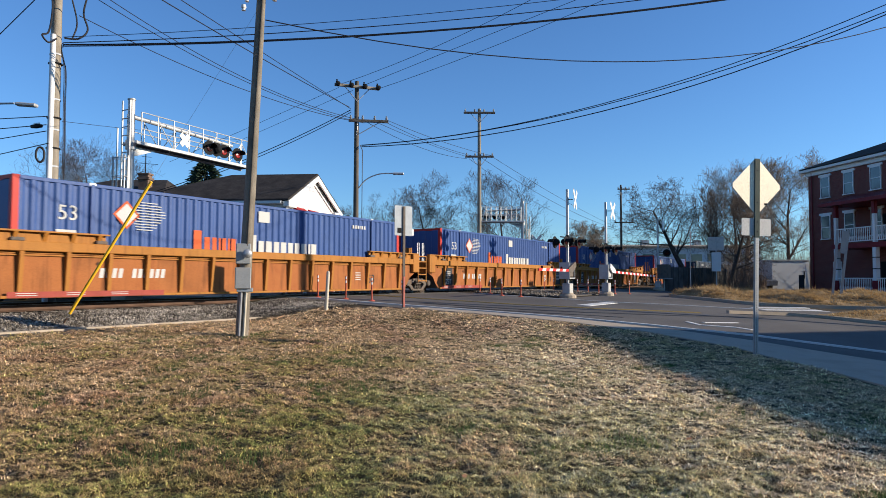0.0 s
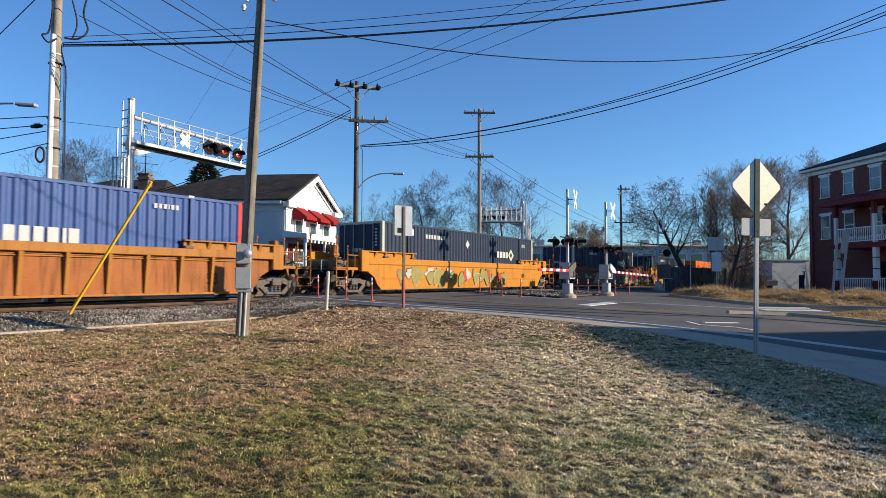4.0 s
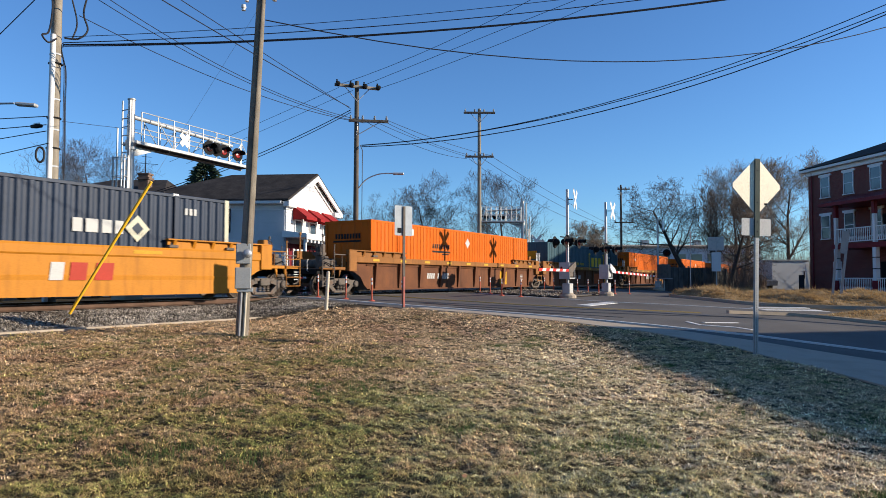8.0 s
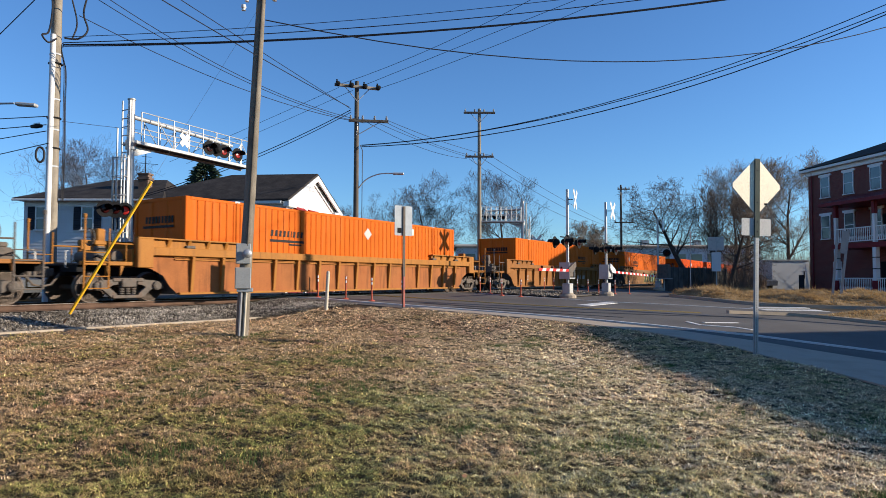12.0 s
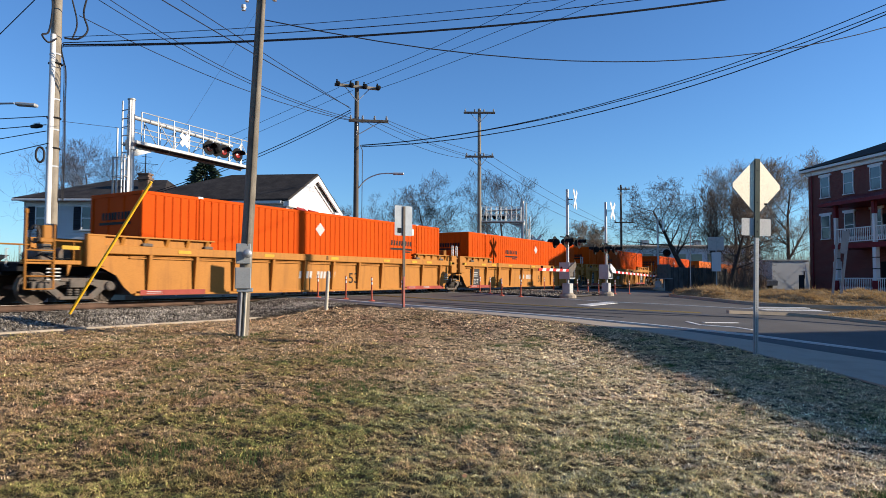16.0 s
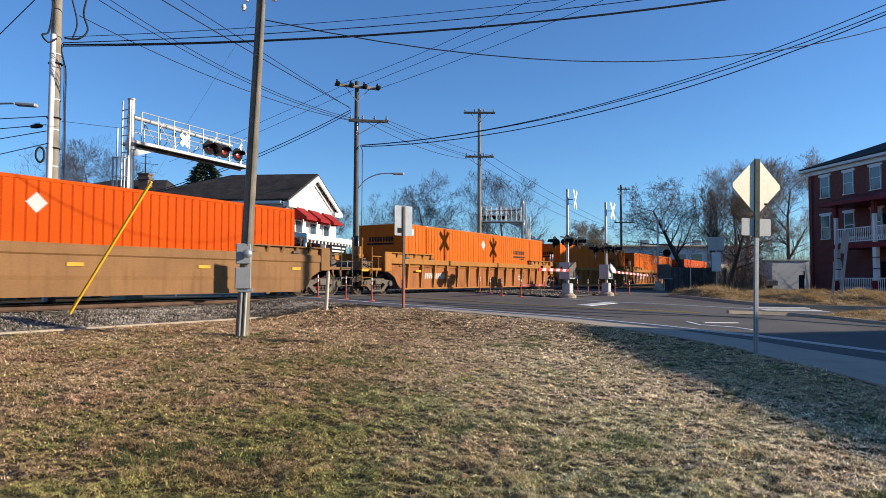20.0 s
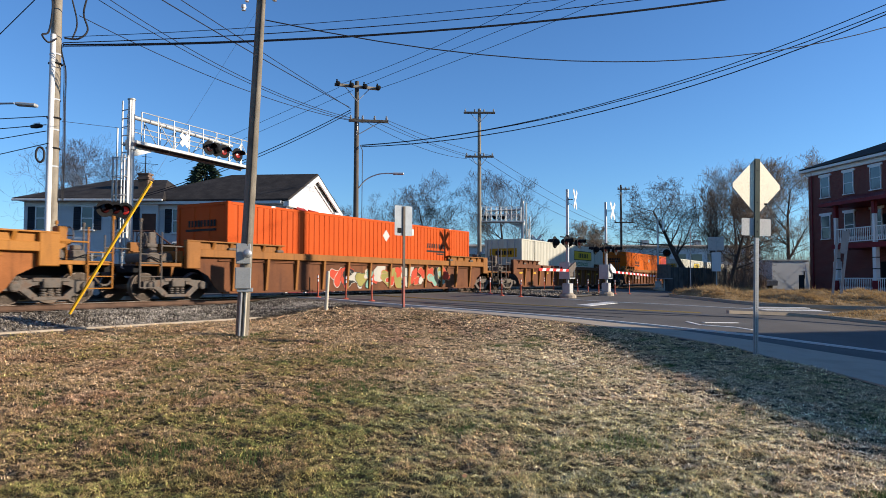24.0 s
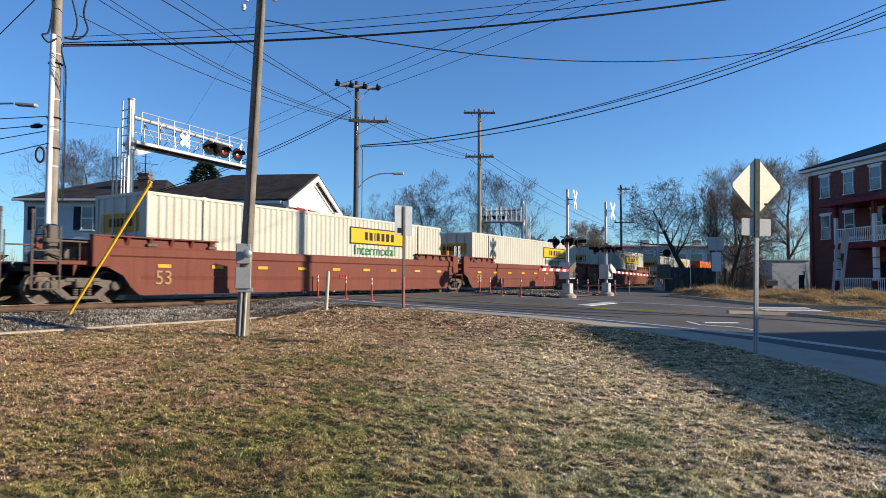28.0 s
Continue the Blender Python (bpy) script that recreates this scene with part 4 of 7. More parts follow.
    for x in (3.9, 6.2, 8.7):
        window(ob, sidem @ pose(L - x, -0.06, 3.35), 0.62, 1.3, shutters=True)
    # shop front with flat porch roof
    part("porch_roof", Geo().prism([(-1.5, 3.0), (-1.5, 3.22), (0, 3.4), (0, 3.0)], "x", -0.4, W + 0.8), M["white"], ob, "white flat porch roof over the shop front")
    part("fascia", Geo().box(-0.42, W + 0.82, -1.56, -1.48, 2.88, 3.2, 0.02), M["white"], ob)
    for i in range(16):
        part("dentil", Geo().box(-0.3 + i * 0.5, -0.1 + i * 0.5, -1.5, -1.42, 2.72, 2.88), M["white"], ob)
    for x in (-0.2, 2.4, 5.0, 7.6):
        part("porch_post", Geo().box(x - 0.07, x + 0.07, -1.42, -1.28, base, 2.9, 0.01), M["white"], ob)
    part("shop_wall", Geo().box(0.3, W - 0.3, -0.09, -0.03, base + 0.1, 2.7), M["maroon"], ob, "dark red shop front")
    sign = part("shop_sign", Geo().box(2.7, 5.2, -1.62, -1.56, 2.0, 2.75, 0.02), M["black"], ob, "black shop sign with white lines")
    for i in range(3):
        part("sign_bar", Geo().box(2.9, 5.0 - 0.3 * i, -1.63, -1.622, 2.52 - i * 0.2, 2.62 - i * 0.2), M["white"], sign)
    for x in (1.4, 6.2):
        window(ob, pose(x, -0.1, 0.9), 1.2, 1.4)
    return ob


def left_house():
    p, q = (19.67, 23.36), (23.7, 16.75)
    f = frame_of(p, q)
    W, L = math.dist(p, q), 8.0
    ob = thing("house", "white clapboard house with hipped shingle roof, chimney and outside stairs", "house", f)
    base, eave, ridge = -0.3, 5.15, 6.85
    part("wall", Geo().box(0, W, 0, L, base, eave), M["siding"], ob)
    lapped(0, W, base, eave, "siding", ob, pose(0, -0.02, 0))
    o = 0.45
    A, B, C, D = (-o, -o, eave), (W + o, -o, eave), (W + o, L + o, eave), (-o, L + o, eave)
    R0, R1 = (3.0, L / 2, ridge), (W - 1.2, L / 2, ridge)
    for poly in ([A, B, R1, R0], [B, C, R1], [C, D, R0, R1], [D, A, R0]):
        g = Geo()
        n = len(poly)
        g.add(poly + [(a, b, c + 0.12) for a, b, c in poly], [tuple(range(n)), tuple(range(n, 2 * n))] + [(i, (i + 1) % n, n + (i + 1) % n, n + i) for i in range(n)])
        part("roof", g, M["roof"], ob, "dark weathered shingle roof")
    part("gutter", Geo().box(-o, W + o, -o - 0.1, -o, eave - 0.06, eave + 0.06, 0.02), M["white"], ob)
    part("frieze", Geo().box(0, W, -0.06, -0.02, eave - 0.3, eave), M["white"], ob)
    for x, sh in ((1.05, True), (3.7, True), (5.9, True)):
        window(ob, pose(x, -0.06, 3.5), 0.6, 1.25, shutters=sh)
    part("door", Geo().box(W - 0.9, W - 0.1, -0.07, -0.03, 2.4, 4.4), M["stairs"], ob, "dark red upper door")
    ch = part("chimney", Geo().box(W - 1.95, W - 1.35, 1.6, 2.2, 5.0, 6.95, 0.02).box(W - 2.02, W - 1.28, 1.53, 2.27, 6.65, 6.78).box(W - 2.0, W - 1.3, 1.55, 2.25, 6.95, 7.05), M["chimney"], ob, "brick chimney with a corbelled top")
    part("aerial", Geo().tube((W - 1.65, 1.9, 6.95), (W - 1.65, 1.9, 8.5), 0.03).tube((W - 2.1, 1.9, 7.7), (W - 0.9, 1.9, 7.6), 0.014).tube((W - 1.9, 1.9, 8.1), (W - 1.3, 1.9, 8.05), 0.012), M["black"], ob)
    # outside stairs going down beside the wall
    st = part("stair_landing", Geo().box(W - 1.5, W + 0.3, -1.3, -0.05, 2.2, 2.35), M["stairs"], ob)
    for i in range(11):
        part("tread", Geo().box(W + 0.3 + i * 0.26, W + 0.58 + i * 0.26, -1.2, -0.1, 2.12 - i * 0.2, 2.17 - i * 0.2), M["stairs"], st)
    for y in (-1.25,):
        part("handrail", Geo().path([(W - 1.5, y, 3.3), (W + 0.3, y, 3.3), (W + 3.2, y, 1.1)], 0.05, 6), M["stairs"], st)
        for i in range(22):
            x = W - 1.45 + i * 0.21
            z = 2.2 if x < W + 0.3 else 2.2 - (x - W - 0.3) * 0.76
            part("baluster", Geo().box(x - 0.02, x + 0.02, y - 0.02, y + 0.02, z, z + 1.08), M["stairs"], st)
    part("stair_post", Geo().box(W + 0.25, W + 0.37, -1.32, -1.2, base, 3.35), M["stairs"], st)
    part("stair_post", Geo().box(W + 3.1, W + 3.22, -1.32, -1.2, base, 1.2), M["stairs"], st)
    return ob


white_house()
left_house()


def parked_car(x, y, rz, paint, label):
    ob = thing("parked_car", label, "car", pose(x, y, height(x, y), 0, 0, rz))
    body = Geo().prism([(-2.2, 0.35), (-2.25, 0.8), (-2.0, 0.95), (-1.1, 1.0), (-0.5, 1.45), (0.9, 1.48), (1.6, 1.02), (2.15, 0.9), (2.25, 0.6), (2.2, 0.35)], "y", -0.85, 0.85)
    part("body", body, paint, ob)
    for s in (-1, 1):
        part("side_window", Geo().prism([(-0.85, 1.0), (-0.42, 1.4), (0.85, 1.42), (1.35, 1.02)], "y", s * 0.852, s * 0.858), M["glass"], ob)
        for wx in (-1.4, 1.4):
            w = part("wheel", Geo().lathe([(0.32, s * 0.66), (0.33, s * 0.7), (0.33, s * 0.84), (0.3, s * 0.86), (0, s * 0.86)], 18, "y", (wx, 0, 0.33)), M["rubber"], ob)
            part("rim", Geo().lathe([(0.2, s * 0.862), (0.18, s * 0.87), (0, s * 0.87)], 14, "y", (wx, 0, 0.33)), M["galv"], w)
    part("windscreen", Geo().prism([(-0.8, -1.16), (0.8, -1.16), (0.7, -0.55), (-0.7, -0.55)], "z", 0, 0.01), M["glass"], ob, at=pose(0, 0, 1.56, 0, -36, 0) @ pose(0, 0, 0, 0, 0, 90) @ pose(0, 0.35, -0.12))
    return ob


CAR_NAVY = mat("car_paint_navy", (0.02, 0.03, 0.06), 0.25, 0.3, var=0.05, bump=0, coat=0.8)
CAR_GREY = mat("car_paint_grey", (0.16, 0.17, 0.18), 0.3, 0.4, var=0.05, bump=0, coat=0.8)
parked_car(16.3, 12.0, -58, CAR_NAVY, "dark blue parked car in front of the white house")
parked_car(13.2, 13.6, -60, CAR_GREY, "grey parked car beside the white house")
parked_car(39.0, 14.5, 20, CAR_GREY, "grey car stopped on the road behind the train")
parked_car(73.0, -9.2, 60, CAR_NAVY, "dark parked car beside the white shed")


# ---- brick house, shed and far buildings ----


def brick_mat():
    m = mat("running_bond_brick", (0.20, 0.055, 0.045), 0.9, var=0.25, scale=0.6, bump=0.3, fine=12)
    nt = m.node_tree
    n, link = nt.nodes, nt.links.new
    b = n["Principled BSDF"]
    old = b.inputs["Base Color"].links[0].from_socket
    tc = n.new("ShaderNodeTexCoord")
    sep = n.new("ShaderNodeSeparateXYZ")
    link(tc.outputs["Object"], sep.inputs[0])
    add = n.new("ShaderNodeMath")
    link(sep.outputs[0], add.inputs[0])
    link(sep.outputs[1], add.inputs[1])
    comb = n.new("ShaderNodeCombineXYZ")
    link(add.outputs[0], comb.inputs[0])
    link(sep.outputs[2], comb.inputs[1])
    br = n.new("ShaderNodeTexBrick")
    br.inputs["Scale"].default_value, br.inputs["Mortar Size"].default_value = 1.0, 0.008
    br.inputs["Brick Width"].default_value, br.inputs["Row Height"].default_value = 0.21, 0.075
    br.inputs["Mortar"].default_value = (0.16, 0.10, 0.085, 1)
    br.inputs["Color2"].default_value = (0.13, 0.035, 0.03, 1)
    link(comb.outputs[0], br.inputs["Vector"])
    link(old, br.inputs["Color1"])
    link(br.outputs["Color"], b.inputs["Base Color"])
    return m


M["brickwall"] = brick_mat()


def brick_house():
    p, q = (63.74, -14.71), (57.47, -19.95)
    ob = thing("house", "three-storey red brick house with white sash windows and two-storey porch", "house", frame_of(p, q))
    # local x runs along the front, the inside lies on +y
    W, L, base, eave = 12.2, 13.0, -0.9, 9.65
    part("wall", Geo().box(0, W, 0, L, base, eave), M["brickwall"], ob, "red brick wall")
    o = 0.5
    A, B, C, D = (-o, -o, eave + 0.3), (W + o, -o, eave + 0.3), (W + o, L + o, eave + 0.3), (-o, L + o, eave + 0.3)
    R = (W / 2, L / 2, eave + 2.8)
    R0, R1 = (5.4, L / 2, eave + 2.9), (W - 5.4, L / 2, eave + 2.9)
    for poly in ([A, B, R1, R0], [B, C, R1], [C, D, R0, R1], [D, A, R0]):
        g = Geo()
        n = len(poly)
        g.add(poly + [(a, b, c + 0.1) for a, b, c in poly], [tuple(range(n)), tuple(range(n, 2 * n))] + [(i, (i + 1) % n, n + (i + 1) % n, n + i) for i in range(n)])
        part("roof", g, M["roof"], ob, "dark low hipped roof")
    part("cornice", Geo().box(-o, W + o, -o, L + o, eave + 0.08, eave + 0.3, 0.03).box(-0.15, W + 0.15, -0.15, L + 0.15, eave - 0.25, eave + 0.08, 0.02), M["white"], ob, "white painted cornice")
    for x in (2.0, 4.55, 7.2, 9.8):
        for z, h in ((7.45, 1.6), (4.05, 1.8)):
            w = window(ob, pose(x, -0.03, z), 0.9, h)
            part("lintel", Geo().box(-0.68, 0.68, -0.06, 0.03, h + 0.1, h + 0.27), M["white"], w, "white stone lintel")
    part("downpipe", Geo().path([(0.55, -0.12, eave), (0.55, -0.12, base)], 0.05, 8), M["maroon"], ob)
    # porch of two storeys
    x0, x1, d = 5.9, W, 2.6
    part("porch_roof", Geo().prism([(-d - 0.4, 6.2), (-d - 0.4, 6.45), (0, 7.2), (0, 6.2)], "x", x0 - 1.05, x1 + 0.4), M["maroon"], ob, "dark red porch roof")
    part("porch_floor", Geo().box(x0 - 0.2, x1, -d, 0, 2.95, 3.3), M["maroon"], ob, "dark red balcony floor beam")
    part("porch_base", Geo().box(x0 - 0.2, x1, -d, 0, base, -0.35), M["concrete"], ob)
    for x in (x0 + 0.15, 9.7, W - 0.25):
        part("porch_column", Geo().box(x - 0.12, x + 0.12, -d + 0.02, -d + 0.26, 3.3, 6.2, 0.02), M["white"], ob)
        part("column_cap", Geo().box(x - 0.13, x + 0.13, -d + 0.01, -d + 0.27, 5.3, 6.21), M["maroon"], ob)
        part("porch_column", Geo().box(x - 0.16, x + 0.16, -d + 0.02, -d + 0.34, 0.4, 2.95, 0.02), M["white"], ob)
        part("column_foot", Geo().box(x - 0.2, x + 0.2, -d, -d + 0.38, -0.4, 0.6), M["maroon"], ob)
        for z in (1.4, 2.2):
            part("column_band", Geo().box(x - 0.17, x + 0.17, -d + 0.01, -d + 0.35, z, z + 0.06), M["black"], ob)
    for z0 in (-0.35, 3.3):
        for zz in (z0 + 0.12, z0 + 1.08):
            part("rail", Geo().box(x0, x1, -d + 0.08, -d + 0.16, zz, zz + 0.07), M["white"], ob)
        n = int((x1 - x0) / 0.17)
        for i in range(n):
            x = x0 + 0.1 + i * 0.17
            part("baluster", shared_baluster(), None, ob, at=pose(x, -d + 0.12, z0 + 0.12))
    part("door", Geo().box(x0 + 1.9, x0 + 2.9, -0.06, 0.0, 3.3, 5.5), M["black"], ob, "dark balcony door")
    part("door", Geo().box(x0 + 1.6, x0 + 2.6, -0.06, 0.0, -0.1, 2.0), M["black"], ob)
    for x in (2.6, 8.5):
        window(ob, pose(x + 0.6, -0.03, 0.6), 0.75, 1.4)
    return ob


BALUSTER = []


def shared_baluster():
    if not BALUSTER:
        BALUSTER.append(Geo().lathe([(0.03, 0), (0.03, 0.12), (0.045, 0.25), (0.02, 0.45), (0.03, 0.75), (0.03, 1.0)], 6).mesh("baluster", M["white"]))
    return BALUSTER[0]


brick_house()
shed = thing("shed", "plain white rendered shed with a flat roof", "shed", frame_of((73.6, -11.0), (75.75, -14.2)))
part("wall", Geo().box(0, 3.85, 0, 2.6, -0.8, 2.55), M["white"], shed)
part("roof", Geo().box(-0.08, 3.93, -0.08, 2.68, 2.55, 2.66), M["galv"], shed)
pump = thing("air_pump", "dark blue pump cabinet with a coiled hose beside the shed", "pump", pose(62.6, -14.1, -0.45))
part("cabinet", Geo().box(-0.25, 0.25, -0.2, 0.2, 0, 1.5, 0.04), M["shutter"], pump)
part("hose", Geo().path([(0.3 * math.cos(a * 0.6), -0.2, 1.5 + 0.3 * math.sin(a * 0.6)) for a in range(12)], 0.04), M["rubber"], pump)
lean_sign = thing("leaning_boards", "two leaning grey posts with a blank notice board by the porch", "notice board", pose(44.1, -16.75, -0.42, 0, 0, bearing(265)))
part("post", Geo().box(-0.30, -0.17, -0.05, 0.05, -0.2, 3.95), M["box_grey"], lean_sign, at=pose(0, 0, 0, 0, 5, 0))
part("post", Geo().box(0.10, 0.23, -0.05, 0.05, -0.2, 4.0), M["box_grey"], lean_sign, at=pose(0, 0, 0, 0, 7, 0))
part("board", Geo().box(-0.18, 0.12, -0.09, -0.05, 2.6, 3.9), M["box_grey"], lean_sign, at=pose(0.1, 0, 0, 0, 6, 0))
hall = thing("warehouse", "long low pale industrial building far behind the trees", "building", frame_of((112.0, 48.0), (143.0, -3.0)))
part("wall", Geo().box(0, 60, 0, 20, -0.5, 6.9), M["siding"], hall)
part("roof", Geo().prism([(-0.5, 6.9), (-0.5, 7.2), (10, 8.0), (20.5, 7.2), (20.5, 6.9)], "x", -0.5, 60.5), M["concrete"], hall)
for i in range(18):
    part("window", Geo().box(1.5 + i * 3.2, 3.6 + i * 3.2, -0.06, 0.0, 4.2, 5.6), M["glass"], hall)
for i in range(5):
    part("roof_vent", Geo().box(6 + i * 11, 7.5 + i * 11, 8, 9.5, 7.8, 8.9), M["galv"], hall)

# the house behind the viewer's right, whose shade lies over the lawn and the road
shade = thing("house", "brick house beside the road that shades the lawn", "house", pose(27.13, -31.85, -1.2))
plan = [(0, 0), (1.9, -2.4), (3.5, -4.7), (10.6, -8.5), (16, -12), (6, -23), (-12, -25), (-17, -13), (-2.0, -3.0)]
part("wall", Geo().prism(plan, "z", 0, 7.9), M["brickwall"], shade)
part("roof", Geo().prism(plan, "z", 7.9, 8.2), M["roof"], shade)

# kerbs of the traffic island and of the verge
def kerb_line(pts, rise, label):
    g = Geo()
    for (a, b), (c, d) in zip(pts, pts[1:]):
        dd = Vector((c - a, d - b)).normalized()
        nx, ny = -dd.y * 0.16, dd.x * 0.16
        z0, z1 = height(a, b) - 0.02, height(c, d) - 0.02
        u0, u1 = z0 + rise + 0.02, z1 + rise + 0.02
        g.add([(a, b, z0), (c, d, z1), (c, d, u1), (a, b, u0), (a + nx, b + ny, z0), (c + nx, d + ny, z1), (c + nx, d + ny, u1), (a + nx, b + ny, u0)],
              [(0, 1, 2, 3), (5, 4, 7, 6), (3, 2, 6, 7), (0, 3, 7, 4), (1, 5, 6, 2)])
    tagged(part("kerb", g, M["concrete"]), label, "kerb", kind="structure")


kerb_line([(27.3, -13.3), (28.4, -14.3), (29.2, -15.2), (29.6, -16.6), (29.0, -18.4), (28.4, -21)], 0.13, "low concrete kerb of the traffic island")
kerb_line([(38.75, -8.55), (36.45, -11.2), (35.45, -12.6), (34.95, -13.9), (35.5, -15.4), (36.35, -16.95), (37.3, -20.2)], 0.15, "worn concrete kerb along the grass verge")
strip("verge", [(38.5, -8.9), (36.6, -11.4), (35.2, -13.9), (36.6, -16.9), (37.5, -20), (39, -26)], [(60, -7.0), (60, -9), (60, -12), (58, -15), (56, -19), (56, -26)], M["dry"], 0.03, "dry grass verge by the road", "verge", cols=6)
strip("verge", [(29.4, -15.4), (29.8, -16.7), (29.2, -18.4), (28.6, -21)], [(34.8, -17.2), (36.2, -18.5), (37, -21), (38, -25)], M["dry"], 0.034, "dry grass on the traffic island", "verge", cols=4)
strip("gravel", [(30.0, -1.2), (30.3, -3.2), (30.6, -5.0)], [(38.4, -1.2), (37.6, -3.4), (37.0, -5.0)], M["ballast"], 0.05, "patch of grey crushed stone beside the tracks", "gravel", cols=4)
# chain-link fence and boxes by the tracks
M["fence"] = mat("weathered_fence_board", (0.075, 0.07, 0.066), 0.9, var=0.3, scale=2, bump=0.3, rnd=0.3)
fence = thing("fence", "grey chain-link and slat fence along the far verge", "fence")
for i in range(14):
    x, y = 53.5 + i * 0.85, -4.9 - i * 0.22
    part("post", Geo().tube((x, y, -0.3), (x, y, 1.75), 0.03, 0.03, 6), M["fence"], fence)
    part("panel", Geo().prism([(x + 0.05, y), (x + 0.8, y - 0.2), (x + 0.8, y - 0.17), (x + 0.05, y + 0.03)], "z", -0.2, 1.65), M["fence"], fence)
cab = thing("signal_cabinet", "dark grey relay box on a short post beside the tracks", "cabinet", pose(53.3, -5.0, -0.22))
part("post", Geo().tube((0, 0, -0.1), (0, 0, 1.0), 0.06, 0.06, 8), M["galv"], cab)
part("body", Geo().box(-0.55, 0.55, -0.4, 0.4, 0.95, 2.05, 0.04), M["truck"], cab)
part("shelf", Geo().box(-0.7, 0.7, -0.5, 0.5, 0.9, 0.95, 0.01), M["galv"], cab)

# ---- trees ----


def tree(x, y, h, r, seed, label, lean=(0, 0), spread=0.8, levels=5, twig="twig", low=0.3, finest=0.007, rise=0.12, bush=0.75):
    """A bare tree: tapered curving trunk, limbs with side shoots all along, and a crown of fine twigs."""
    rg = random.Random(seed)
    ob = thing("tree", label, "tree", pose(x, y, height(x, y) - 0.05), group="bare trees")
    wood, fine = Geo(), Geo()

    def grow(p, d, length, rad, level):
        n = (7, 6, 5, 4, 3, 3)[level]
        q, far = p, max(finest, rad * 0.22)
        for i in range(n):
            d = (d + Vector((rg.uniform(-1, 1), rg.uniform(-1, 1), rg.uniform(-0.6, 0.8))) * (0.09, 0.13, 0.13, 0.13, 0.12, 0.12)[level] + Vector((0, 0, 0.018 * level))).normalized()
            e = q + d * length / n
            a, b = rad + (far - rad) * i / n, rad + (far - rad) * (i + 1) / n
            (wood if a > 0.035 else fine).tube(q, e, a, b, 8 if a > 0.1 else (5 if a > 0.03 else 3), caps=False)
            q = e
            if level < levels and (level or (i + 1) / n > low):
                for k in range((2, 1, 1, 1 + (rg.random() < 0.25), rg.random() < bush)[level]):
                    ang = rg.uniform(0, 6.283)
                    u = d.orthogonal().normalized()
                    side = u * math.cos(ang) + d.cross(u) * math.sin(ang)
                    dd = (d * 0.62 + side * spread * rg.uniform(0.7, 1.2) + Vector((0, 0, rise))).normalized()
                    grow(q, dd, (h * 0.46 if level == 0 else length * (0.66 if level < 2 else 0.78)) * rg.uniform(0.65, 1.1) * (1.05 - 0.45 * i / n), max(finest, b * (0.55 if level else 0.5)), level + 1)
    grow(Vector((0, 0, 0)), Vector((lean[0], lean[1], 1)).normalized(), h * 0.82, r, 0)
    part("trunk", wood, M["bark"], ob)
    tagged(part("crown", fine, M[twig], ob, "fine bare twigs"), kind="stuff")
    return ob


BEHIND = "bare deciduous tree behind the crossing"
tree(50.6, 15.2, 9.3, 0.19, 1, BEHIND, spread=1.15, low=0.25)
tree(52.9, 8.4, 9.5, 0.18, 2, BEHIND, spread=0.95, low=0.2, rise=0.25)
tree(62.0, 27.0, 9.5, 0.2, 3, BEHIND, spread=1.15, low=0.2)
tree(56.0, 32.0, 9.5, 0.18, 15, "bare tree beyond the white house", spread=1.15, low=0.2)
tree(33.6, 41.8, 12.3, 0.22, 4, "bare tree far behind the houses", spread=1.0)
tree(36.6, 42.6, 12.0, 0.22, 5, "bare tree far behind the houses", spread=1.0)
tree(61.0, -5.9, 9.7, 0.30, 6, "leaning bare tree beside the fence", lean=(-0.34, 0.46), spread=1.2, low=0.3, rise=0.1, finest=0.008)
tree(62.4, -7.0, 8.2, 0.15, 7, "bare multi-stemmed tree beside the fence", lean=(0.02, -0.02), spread=0.6, low=0.12, rise=0.35, finest=0.008, bush=0.15)
tree(65.0, -8.2, 8.3, 0.26, 8, "bare tree with dark trunk behind the verge", lean=(0.18, -0.22), spread=1.15, low=0.25, finest=0.008, bush=0.3)
tree(81.6, -7.6, 13.0, 0.28, 9, "tall bare tree with pale twigs behind the shed", spread=0.85, low=0.15, twig="twig_tan", rise=0.25, finest=0.010, bush=1.0)
tree(88.6, -11.6, 14.4, 0.28, 10, "tall bare tree with pale twigs behind the shed", spread=0.85, low=0.15, twig="twig_tan", rise=0.25, finest=0.010, bush=1.0)
tree(74.0, -7.6, 11.0, 0.22, 11, "bare tree in the thicket behind the verge", spread=1.0, low=0.15, twig="twig_tan", finest=0.009)
tree(92.0, 15.6, 8.6, 0.2, 12, "rounded bare tree far along the line", spread=1.2, low=0.15, twig="twig_tan", finest=0.012)
tree(86.0, 9.6, 7.6, 0.18, 13, "rounded bare tree far along the line", spread=1.2, low=0.15, twig="twig_tan", finest=0.012)


